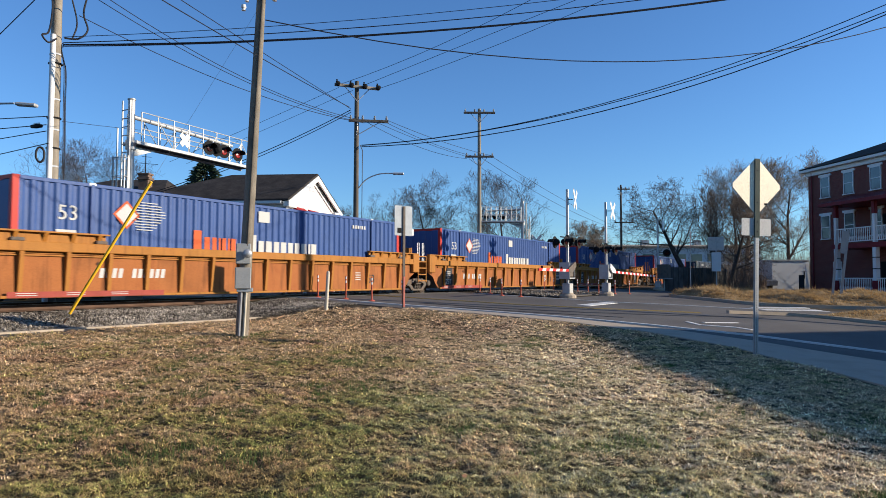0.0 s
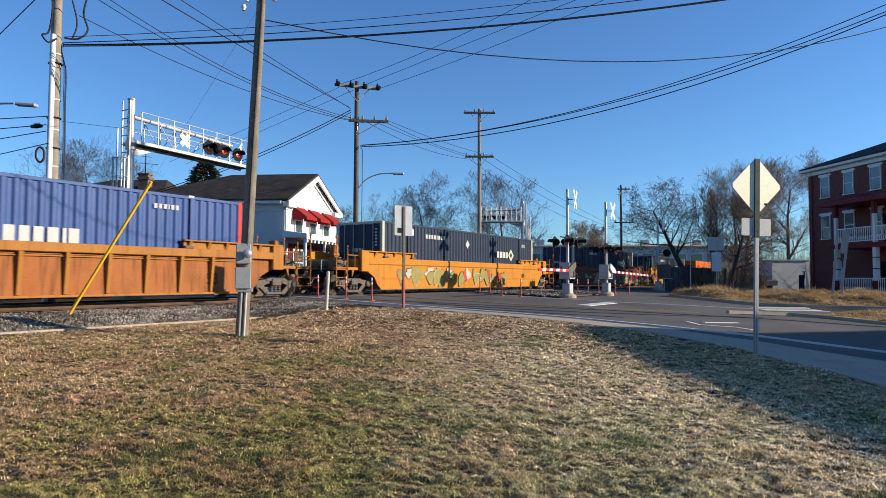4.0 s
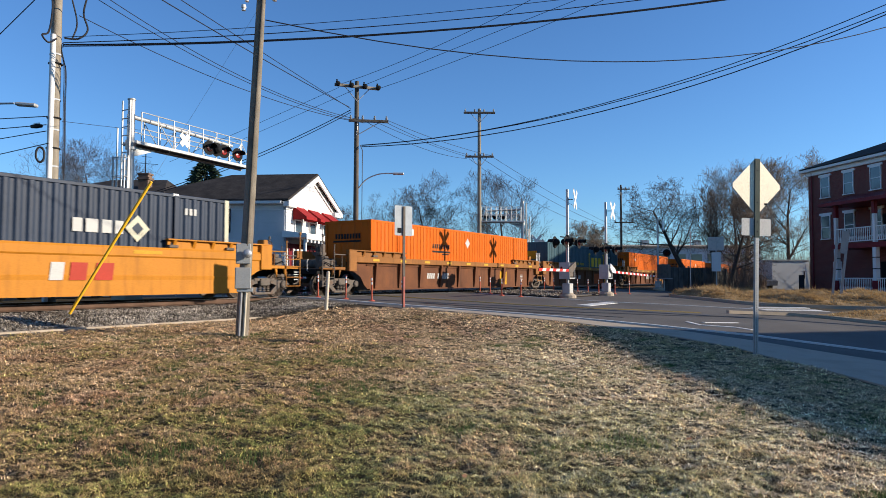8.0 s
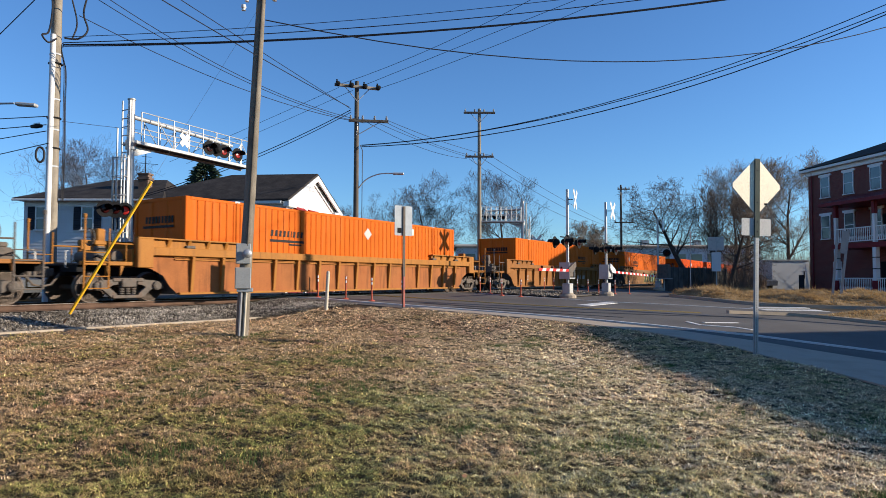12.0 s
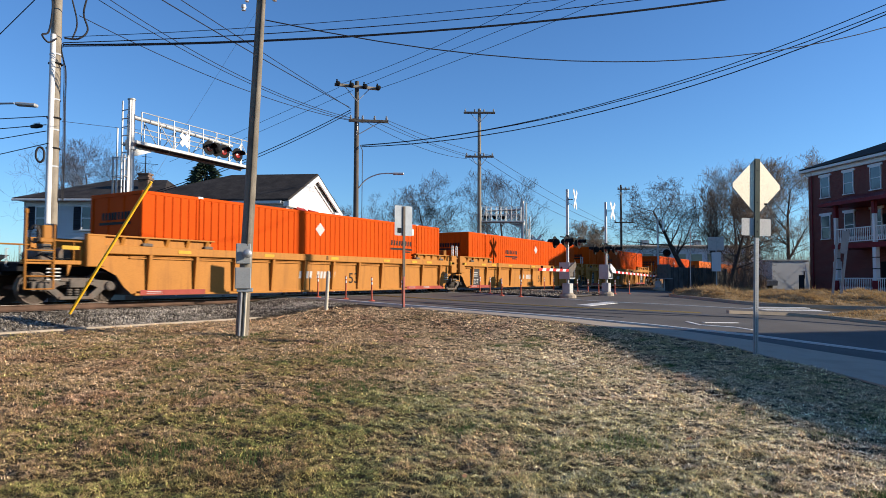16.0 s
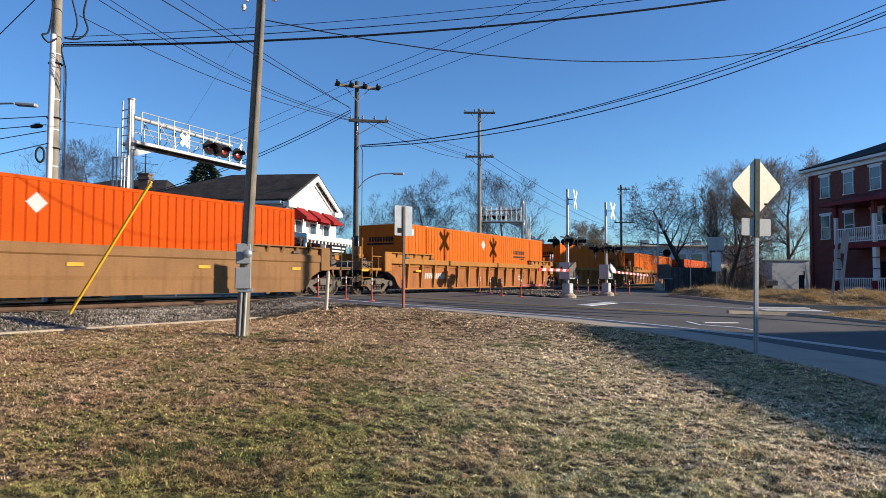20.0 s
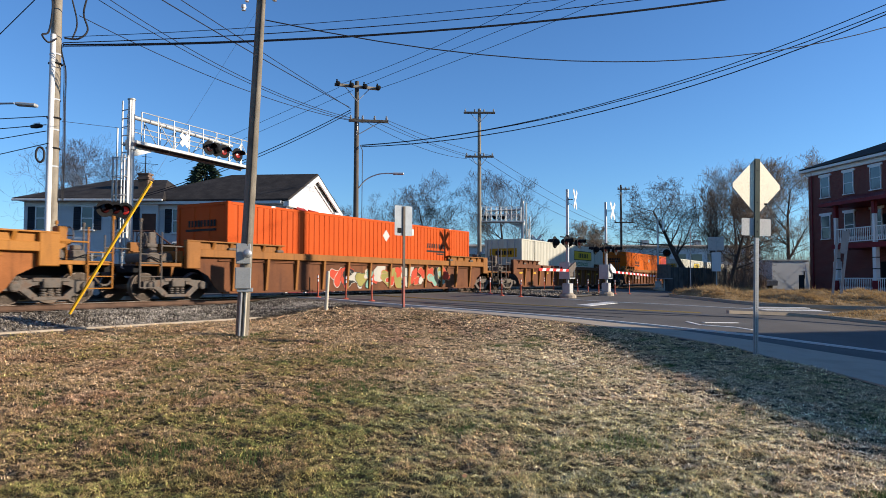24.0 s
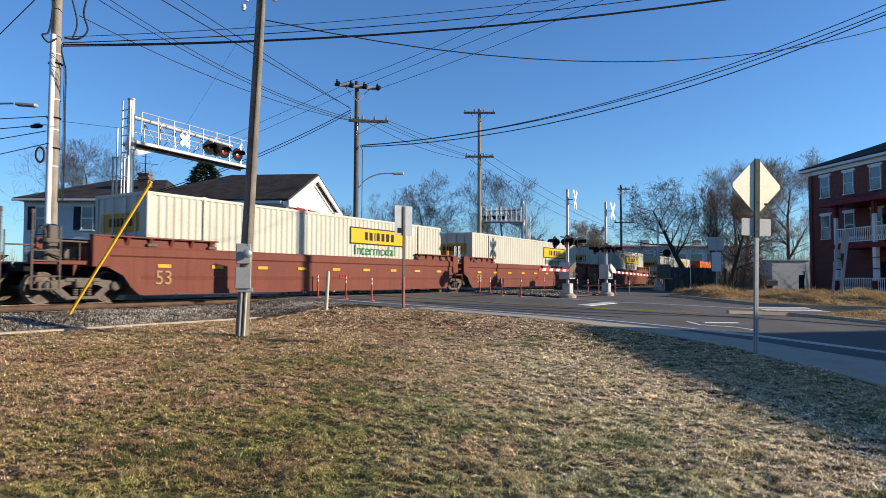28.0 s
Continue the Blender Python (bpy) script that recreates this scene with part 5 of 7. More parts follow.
def conifer(x, y, h, r, seed):
    rg = random.Random(seed)
    ob = thing("conifer", "dark green conifer behind the white house", "tree", pose(x, y, height(x, y)))
    part("trunk", Geo().tube((0, 0, 0), (0, 0, h), 0.22, 0.03, 8), M["bark"], ob)
    g = Geo()
    for i in range(4200):
        t = rg.random() ** 0.7
        z = h * (0.12 + 0.88 * t)
        rad = r * (1 - t) ** 0.55 * rg.uniform(0.35, 1.08) + 0.08
        a = rg.uniform(0, 6.283)
        c = Vector((rad * math.cos(a), rad * math.sin(a), z - rad * 0.18))
        d = Vector((math.cos(a), math.sin(a), rg.uniform(-0.4, 0.3))).normalized() * rg.uniform(0.25, 0.55)
        s = Vector((-math.sin(a), math.cos(a), rg.uniform(-0.3, 0.3))) * rg.uniform(0.05, 0.13)
        g.add([c - s, c + d, c + s, c + Vector((0, 0, 0.12))], [(0, 1, 3), (1, 2, 3), (0, 2, 1)])
    tagged(part("foliage", g, M["needle"], ob), kind="stuff")


conifer(39.5, 32.5, 11.6, 3.5, 3)

# ---- the train ----
SPEED = 18.0
HALF = 8.075                      # half a 53 ft container


def pnt(r, g, b):
    return tuple(c * 0.56 for c in rgb(r, g, b))


PAINT = {
    "blue": mat("container_blue", pnt(66, 102, 170), 0.5, var=0.14, scale=0.7, bump=0.05, streak=(pnt(104, 128, 176), 0.5), dirt=(pnt(54, 78, 130), 0.4)),
    "slate": mat("container_slate", pnt(50, 66, 90), 0.5, var=0.14, scale=0.7, bump=0.05, streak=(pnt(70, 84, 104), 0.4)),
    "teal": mat("container_teal", pnt(70, 108, 122), 0.5, var=0.12, scale=0.7, bump=0.05, streak=(pnt(100, 128, 134), 0.5)),
    "orange": mat("container_orange", (0.55, 0.115, 0.010), 0.58, spec=0.06, var=0.10, scale=0.7, bump=0.05, streak=((0.46, 0.155, 0.046), 0.45), dirt=((0.40, 0.078, 0.011), 0.35)),
    "deep": mat("container_deep_orange", (0.52, 0.064, 0.001), 0.62, spec=0.06, var=0.08, scale=0.7, bump=0.05, streak=((0.40, 0.05, 0.004), 0.35)),
    "redor": mat("container_red_orange", (0.48, 0.074, 0.012), 0.58, spec=0.06, var=0.08, scale=0.7, bump=0.05, streak=((0.42, 0.094, 0.03), 0.35)),
    "scarlet": mat("container_scarlet", pnt(240, 76, 40), 0.5, var=0.06, scale=0.7, bump=0.05),
    "cream": mat("container_white", pnt(238, 234, 216), 0.5, var=0.06, scale=0.7, bump=0.05, streak=(pnt(196, 186, 160), 0.45)),
    "tan": mat("well_tan", pnt(206, 138, 60), 0.65, var=0.16, scale=1.2, bump=0.1, streak=(pnt(120, 78, 40), 0.6), dirt=(pnt(168, 104, 46), 0.5)),
    "amber": mat("well_amber", pnt(230, 150, 40), 0.6, var=0.12, scale=1.2, bump=0.1, streak=(pnt(150, 92, 34), 0.45), dirt=(pnt(206, 128, 40), 0.4)),
    "buff": mat("well_buff", pnt(220, 148, 64), 0.62, var=0.10, scale=1.2, bump=0.1, streak=(pnt(140, 92, 46), 0.5), dirt=(pnt(180, 118, 54), 0.4)),
    "ochre": mat("well_ochre", pnt(176, 116, 56), 0.65, var=0.16, scale=1.2, bump=0.1, streak=(pnt(110, 72, 40), 0.6)),
    "brown": mat("well_brown", pnt(128, 80, 52), 0.75, var=0.2, scale=1.2, bump=0.15, streak=(pnt(82, 54, 40), 0.6), dirt=(pnt(150, 92, 48), 0.4)),
    "maroon": mat("well_maroon", pnt(138, 74, 58), 0.65, var=0.12, scale=1.0, bump=0.1, streak=(pnt(104, 58, 46), 0.5)),
    "drab": mat("well_drab", pnt(164, 120, 76), 0.7, var=0.15, scale=0.9, bump=0.1, streak=(pnt(110, 78, 50), 0.5)),
    "rusty": mat("well_rusty_sheet", pnt(196, 122, 68), 0.75, var=0.3, scale=0.9, bump=0.15, streak=(pnt(96, 56, 34), 0.75), dirt=(pnt(150, 80, 42), 0.6)),
    "red_trim": mat("trim_red", pnt(232, 66, 56), 0.5, var=0.08, bump=0.03),
    "cream_trim": mat("trim_cream", pnt(236, 232, 206), 0.5, var=0.06, bump=0.03),
    "mark_white": mat("marking_white", pnt(232, 232, 228), 0.6, var=0.05, bump=0),
    "mark_black": mat("marking_black", pnt(34, 30, 30), 0.6, var=0.1, bump=0),
    "mark_orange": mat("marking_orange", pnt(242, 110, 52), 0.6, var=0.05, bump=0),
    "mark_yellow": mat("marking_yellow", pnt(244, 206, 30), 0.55, var=0.05, bump=0),
    "mark_gold": mat("marking_gold", pnt(238, 176, 28), 0.55, var=0.05, bump=0),
    "mark_dull": mat("marking_dull_yellow", (0.52, 0.30, 0.026), 0.6, var=0.2, scale=4, bump=0),
    "mark_green": mat("marking_green", pnt(40, 140, 92), 0.55, var=0.05, bump=0),
    "mark_red": mat("marking_red", pnt(206, 60, 36), 0.55, var=0.08, bump=0),
    "mark_pink": mat("faded_red_stripe", pnt(190, 84, 70), 0.6, var=0.15, bump=0),
    "plate_dark": mat("dark_plate", pnt(70, 68, 70), 0.6, var=0.15, scale=2),
    "spray_teal": mat("spray_teal", pnt(150, 196, 176), 0.7, var=0.1, bump=0),
    "spray_tan": mat("spray_tan", pnt(206, 168, 122), 0.7, var=0.12, bump=0),
    "spray_haze": mat("spray_haze", pnt(222, 182, 152), 0.75, var=0.18, scale=1.4, bump=0, streak=(pnt(190, 140, 116), 0.5), dirt=(pnt(170, 110, 90), 0.45)),
    "spray_dark": mat("spray_dark", pnt(74, 80, 74), 0.7, var=0.15, bump=0),
    "spray_green": mat("spray_olive", pnt(176, 166, 92), 0.7, var=0.12, bump=0),
    "spray_white": mat("spray_white", pnt(220, 214, 200), 0.7, var=0.1, bump=0),
    "spray_red": mat("spray_red", pnt(226, 84, 56), 0.7, var=0.1, bump=0),
}
SHARED = {}


def shared(key, build):
    if key not in SHARED:
        SHARED[key] = build()
    return SHARED[key]


def corrugated(x0, x1, y, z0, z1, pitch, depth, style):
    """A side sheet with vertical corrugations, or with thin grooves between flat panels."""
    out = -1 if y < 0 else 1
    prof, x = [], x0
    n = max(1, round((x1 - x0) / pitch))
    p = (x1 - x0) / n
    for i in range(n):
        a = x0 + i * p
        if style == "wave":
            prof += [(a, 0), (a + 0.30 * p, 0), (a + 0.5 * p, depth), (a + 0.80 * p, depth)]
        else:
            prof += [(a, 0), (a + p - 0.035, 0), (a + p - 0.028, depth), (a + p - 0.007, depth)]
    prof.append((x1, 0))
    g = Geo()
    for x, d in prof:
        g.v += [(x, y - out * d, z0), (x, y - out * d, z1)]
    g.f = [(2 * i, 2 * i + 2, 2 * i + 3, 2 * i + 1) for i in range(len(prof) - 1)]
    g.m = [0] * len(g.f)
    return g


def container(paint, style, at, label, trim=None, end="panel", tail=None):
    """A 53 ft container: corrugated sides between posts at the ends and at the 40 ft points, rails, roof, ends."""
    m = PAINT[paint]
    t = PAINT[trim] if trim else m
    ob = thing("shipping_container", label, "container", at, group="containers on the train")
    pitch, depth = {"wave": (0.30, 0.045), "groove": (0.285, 0.028), "rib": (0.26, 0.03)}[style]
    z0, z1, w = 0.16, 2.80, 1.29
    for y in (-w, w):
        k = "wave" if style != "groove" else "groove"
        cuts = (-HALF + 0.16, -6.1, -6.02, 6.02, 6.1, HALF - 0.16)
        me = shared(("side", paint, style, y), lambda: corrugated(cuts[0], cuts[5], y, z0, z1, pitch, depth, k).mesh("side_panel", m))
        part("side_panel", me, None, ob)
        out = math.copysign(1, y)
        for x in (-6.08, 6.08):
            part("side_post", shared(("post", paint, x, y), lambda: Geo().box(x - 0.05, x + 0.05, y - 0.03, y + 0.005, 0.1, 2.86).mesh("side_post", m)), None, ob)
        for x in (-HALF, HALF):
            a, b = sorted((x, x - math.copysign(0.17, x)))
            tt = trim or paint
            part("corner_post", shared(("corner", tt, x, y), lambda: Geo().box(a, b, *sorted((out * 1.295, out * 1.15)), 0.0, 2.9, 0.012).mesh("corner_post", t)), None, ob)
        part("top_rail", shared(("toprail", paint, y), lambda: Geo().box(-HALF + 0.17, HALF - 0.17, *sorted((out * 1.295, out * 1.2)), 2.80, 2.895, 0.01).mesh("top_rail", m)), None, ob)
        part("bottom_rail", shared(("botrail", paint, y), lambda: Geo().box(-HALF + 0.17, HALF - 0.17, *sorted((out * 1.295, out * 1.2)), 0.0, 0.17, 0.01).mesh("bottom_rail", m)), None, ob)
        for x in (-6.08, 6.08):
            part("corner_casting", shared(("cast", x, y), lambda: Geo().box(x - 0.09, x + 0.09, *sorted((out * 1.30, out * 1.1)), 2.83, 2.915, 0.01).mesh("corner_casting", M["galv"])), None, ob)
    part("roof", shared(("roof", paint), lambda: Geo().box(-HALF + 0.05, HALF - 0.05, -1.2, 1.2, 2.82, 2.87).mesh("roof", m)), None, ob)
    part("floor", shared("cfloor", lambda: Geo().box(-HALF + 0.05, HALF - 0.05, -1.2, 1.2, 0.03, 0.12).mesh("floor", M["black"])), None, ob)

    def end_wall(x):
        s = math.copysign(1, x)
        prof = []
        for i in range(6):
            a, b, d = -1.15 + i * 2.3 / 6, -1.15 + (i + 1) * 2.3 / 6, x - s * 0.025 * (i % 2)
            prof += [(d, a), (d, b - 0.03)]
        return Geo().prism(prof + [(x - s * 0.1, 1.15), (x - s * 0.1, -1.15)], "z", 0.1, 2.8)
    for x in (-HALF, HALF):
        part("end_wall", shared(("end", paint, x), lambda: end_wall(x).mesh("end_wall", m)), None, ob)
        for z in (0.0, 2.78):
            part("end_rail", shared(("endrail", trim or paint, x, z), lambda: Geo().box(*sorted((x, x - math.copysign(0.1, x))), -1.15, 1.15, z, z + 0.115).mesh("end_rail", t)), None, ob)
    if end == "doors":
        for y in (-0.8, -0.3, 0.3, 0.8):
            part("lock_rod", shared(("rod", y), lambda: Geo().tube((-HALF - 0.03, y, 0.1), (-HALF - 0.03, y, 2.8), 0.02, n=6).mesh("lock_rod", M["galv"])), None, ob)
    if tail:
        part("side_panel", Geo().box(*tail[1:], -1.30, -1.292, 0.17, 2.80), PAINT[tail[0]], ob, "repainted brighter end section of the side")
    return ob


def mark(parent, name, geo, paint, label=""):
    return part(name, geo, PAINT[paint], parent, label)


def word(parent, text, x, z, size, paint, y=-1.302, squeeze=1.0, label=""):
    me = letters(text, size, squeeze)
    me.materials.clear()
    me.materials.append(PAINT[paint])
    return part("lettering", me, None, parent, label, at=pose(x, y, z))


def bars(parent, x, z, widths, h, paint, gap=0.05, slant=0.0, y=-1.299):
    """A line of plain upright bars, one for each letter of a mark."""
    for w in widths:
        b = w * 0.8
        g = Geo().prism([(x, z), (x + b, z), (x + b + slant * h, z + h), (x + slant * h, z + h)], "y", y, y + 0.006)
        mark(parent, "mark_bar", g, paint)
        x += w + gap
    return x


def diamond(parent, x, z, r, paint, y=-1.300):
    mark(parent, "placard", Geo().prism([(x - r, z), (x, z - r), (x + r, z), (x, z + r)], "y", y, y + 0.005), paint)


def dress_blue(ob):
    word(ob, "53", -7.0, 1.88, 0.40, "mark_white")
    mark(ob, "placard", Geo().box(-7.02, -6.5, -1.30, -1.294, 1.25, 1.62), "mark_white", "white blank placard")
    diamond(ob, -5.1, 2.14, 0.40, "mark_orange")
    diamond(ob, -5.1, 2.14, 0.32, "mark_white", -1.304)
    for i in range(11):
        mark(ob, "mark_bar", Geo().box(-4.98 + 0.05 * abs(i - 4), -3.86 + 0.05 * (i % 2) - 0.07 * abs(i - 6), -1.30, -1.295, 1.74 + i * 0.078, 1.765 + i * 0.078), "mark_white")
    mark(ob, "placard", Geo().box(-0.25, 0.25, -1.30, -1.294, 2.30, 2.68), "mark_white", "white blank placard")
    x = bars(ob, -2.87, 1.25, [0.36], 0.61, "mark_orange", 0.04)
    x = bars(ob, x, 1.25, [0.26, 0.22, 0.1, 0.2, 0.1, 0.24], 0.42, "mark_orange", 0.035)
    x = bars(ob, -0.62, 1.25, [0.34], 0.60, "mark_white", 0.04)
    bars(ob, x, 1.25, [0.3, 0.34, 0.3, 0.32, 0.3, 0.3, 0.34, 0.12, 0.34], 0.41, "mark_white", 0.035)
    bars(ob, 4.8, 2.42, [0.12, 0.12, 0.12, 0.05, 0.12, 0.12], 0.14, "mark_white", 0.04)


def dress_orange(ob, x=-6.9, side=1):
    x2 = bars(ob, x, 1.86, [0.15, 0.15, 0.15, 0.15, 0.13, 0.06, 0.15, 0.13, 0.15], 0.22, "mark_black", 0.05, 0.15)
    mark(ob, "mark_bar", Geo().box(x - 0.02, x2, -1.30, -1.294, 1.66, 1.75), "mark_black")
    bars(ob, x + 0.9, 1.56, [0.8], 0.06, "mark_black")
    diamond(ob, side * 0.3, 2.25, 0.26, "mark_white")
    for i in range(9):
        mark(ob, "mark_bar", Geo().box(-HALF - 0.006, -HALF, -0.72 + i * 0.16, -0.61 + i * 0.16, 2.1, 2.32), "mark_black")
    mark(ob, "mark_bar", Geo().box(-HALF - 0.006, -HALF, -0.74, 0.8, 1.95, 2.03), "mark_black")


def dress_slate(ob):
    x = bars(ob, 3.0, 1.60, [0.32, 0.42, 0.34, 0.3], 0.36, "mark_white", 0.03)
    for s in (0, 1):
        r = 0.38 - 0.2 * s
        diamond(ob, x + 0.34, 1.78, r, "cream_trim" if s == 0 else "slate", -1.301 - 0.003 * s)
    diamond(ob, -0.5, 2.2, 0.22, "mark_white")
    bars(ob, -4.6, 2.3, [0.2, 0.2, 0.2, 0.2, 0.08, 0.2, 0.2, 0.2], 0.2, "mark_white", 0.05)
    bars(ob, 6.4, 2.3, [0.12, 0.12, 0.12], 0.2, "mark_white", 0.04)
    for i in range(4):
        mark(ob, "mark_bar", Geo().box(-HALF - 0.006, -HALF, -0.3 + i * 0.18, -0.17 + i * 0.18, 1.55, 1.72), "mark_white")
    for r in range(6):
        mark(ob, "mark_bar", Geo().box(-HALF - 0.006, -HALF, -1.0, -0.9, 2.5 - r * 0.14, 2.59 - r * 0.14), "mark_white")


def dress_teal(ob):
    word(ob, "How tomorrow moves", -4.4, 1.42, 0.30, "mark_yellow", squeeze=0.93, label="yellow slogan lettering")
    for x in (0.35, 4.15):
        s = 1 if x < 2 else -1
        mark(ob, "mark_bar", Geo().prism([(x, 1.1), (x + s * 0.35, 1.1), (x + s * 0.35, 1.22), (x + s * 0.14, 1.22), (x + s * 0.14, 2.28), (x + s * 0.35, 2.28), (x + s * 0.35, 2.4), (x, 2.4)],
                                         "y", -1.302, -1.296), "mark_yellow", "yellow bracket")
    bars(ob, 0.95, 1.35, [0.75, 0.75, 0.75], 0.72, "mark_yellow", 0.12)
    bars(ob, 4.7, 2.1, [0.25, 0.25, 0.1, 0.2, 0.2], 0.16, "mark_white", 0.05)
    mark(ob, "mark_bar", Geo().box(-HALF - 0.006, -HALF, -0.5, 0.7, 1.75, 2.3), "mark_gold")


def dress_cream(ob, x=0.0):
    mark(ob, "sign_panel", Geo().box(x + 1.3, x + 5.1, -1.303, -1.297, 1.85, 2.45), "mark_yellow", "yellow sign panel")
    mark(ob, "mark_bar", Geo().box(x + 1.25, x + 5.15, -1.299, -1.295, 1.80, 2.5), "mark_black")
    bars(ob, x + 2.2, 1.98, [0.24, 0.28, 0.1, 0.28, 0.28, 0.3, 0.28], 0.34, "mark_black", 0.06, y=-1.306)
    word(ob, "Intermodal", x + 1.5, 1.37, 0.44, "mark_green", squeeze=1.08, label="green lettering")
    mark(ob, "sign_panel", Geo().box(-HALF - 0.008, -HALF, -0.95, 0.95, 1.75, 2.3), "mark_gold", "yellow sign panel on the end")
    for i in range(6):
        mark(ob, "mark_bar", Geo().box(-HALF - 0.012, -HALF - 0.008, -0.6 + i * 0.2, -0.46 + i * 0.2, 1.9, 2.15), "mark_black")


# -- well cars --


def well_side(y, smooth_side, ends):
    """The side sheet, cut away over the trucks. ends: how far the upper sheet runs on past the well."""
    a, b = ends
    s = math.copysign(1, y)
    pts = [(-8.35, 0.2), (8.35, 0.2), (8.62, 0.42), (8.85, 0.74), (9.25, 0.94), (b, 1.0), (b, 1.34), (a, 1.34), (a, 1.0), (-9.25, 0.94), (-8.85, 0.74), (-8.62, 0.42)]
    d = (1.335, 1.365) if not smooth_side else (1.42, 1.46)
    return Geo().prism(pts, "y", *sorted((s * d[0], s * d[1])))


def truck(car, x, paint="truck"):
    """A two-axle truck: side frames with spring nests, bolster, and two wheelsets that turn."""
    base = part("truck", shared("bolster", lambda: Geo().box(-0.22, 0.22, -1.2, 1.2, 0.42, 0.66, 0.02).box(-0.4, 0.4, -0.4, 0.4, 0.62, 0.78, 0.02).mesh("truck", M["truck"])), None, car, "grimy cast steel truck", at=pose(x, 0, 0))
    for s in (-1, 1):
        def frame_mesh():
            g = Geo()
            for k in (-1, 1):
                g.prism([(k * 0.45, 0.64), (k * 1.12, 0.58), (k * 1.12, 0.36), (k * 0.74, 0.36), (k * 0.46, 0.13), (k * 0.30, 0.13), (k * 0.34, 0.24), (k * 0.56, 0.42), (k * 0.44, 0.48), (k * 0.30, 0.5), (k * 0.30, 0.64)],
                        "y", s * 1.0, s * 1.13)
            g.box(-0.46, 0.46, *sorted((s * 0.98, s * 1.16)), 0.11, 0.2, 0.015)
            g.box(-0.46, 0.46, *sorted((s * 0.98, s * 1.16)), 0.58, 0.68, 0.015)
            for k in (-0.89, 0.89):
                g.lathe([(0.13, s * 0.98), (0.13, s * 1.19), (0.09, s * 1.22)], 12, "y", (k, 0, 0.46))
            return g.mesh("side_frame", M["truck"])
        part("side_frame", shared(("frame", s), frame_mesh), None, base)

        def spring_mesh():
            g = Geo()
            for i in range(3):
                for j in range(6):
                    g.lathe([(0.062, 0.22 + j * 0.062), (0.075, 0.235 + j * 0.062), (0.075, 0.25 + j * 0.062), (0.062, 0.265 + j * 0.062)], 8, "z", (-0.18 + i * 0.18, s * 1.09, 0))
            return g.mesh("springs", M["truck"])
        part("springs", shared(("spring", s), spring_mesh), None, base)
    for k in (-0.89, 0.89):
        def wheel_mesh():
            g = Geo().tube((0, -1.15, 0), (0, 1.15, 0), 0.075, n=10)
            for s in (-1, 1):
                g.slot = 0
                g.lathe([(0.0, s * 0.82), (0.10, s * 0.83), (0.12, s * 0.80), (0.30, s * 0.755), (0.345, s * 0.80), (0.40, s * 0.81)], 24, "y")
                g.slot = 1
                g.lathe([(0.41, s * 0.81), (0.42, s * 0.80), (0.42, s * 0.71), (0.45, s * 0.69), (0.45, s * 0.665), (0.40, s * 0.66)], 24, "y")
                g.slot = 0
                g.lathe([(0.40, s * 0.66), (0.33, s * 0.67), (0.30, s * 0.72), (0.0, s * 0.75)], 24, "y")
                for i in range(3):
                    a = i * 2.1
                    g.box(0.2 * math.cos(a) - 0.03, 0.2 * math.cos(a) + 0.03, *sorted((s * 0.775, s * 0.80)), 0.2 * math.sin(a) - 0.03, 0.2 * math.sin(a) + 0.03)
            return g.mesh("wheelset", M["wheel"], M["tread"])
        w = part("wheelset", shared("wheelset", wheel_mesh), None, base, at=pose(k, 0, 0.42))
        WHEELS[k].append(w)
    return base


WHEELS = {-0.89: [], 0.89: []}
CARS = []


def handrail(car, x, y, z0, z1, dx, paint):
    """A pair of uprights with rungs, as on the ends of the platforms."""
    g = Geo()
    for a in (x, x + dx):
        g.tube((a, y, z0), (a, y, z1), 0.022, n=6)
    g.tube((x, y, z1), (x + dx, y, z1), 0.022, n=6)
    return part("handrail", g, paint, car)


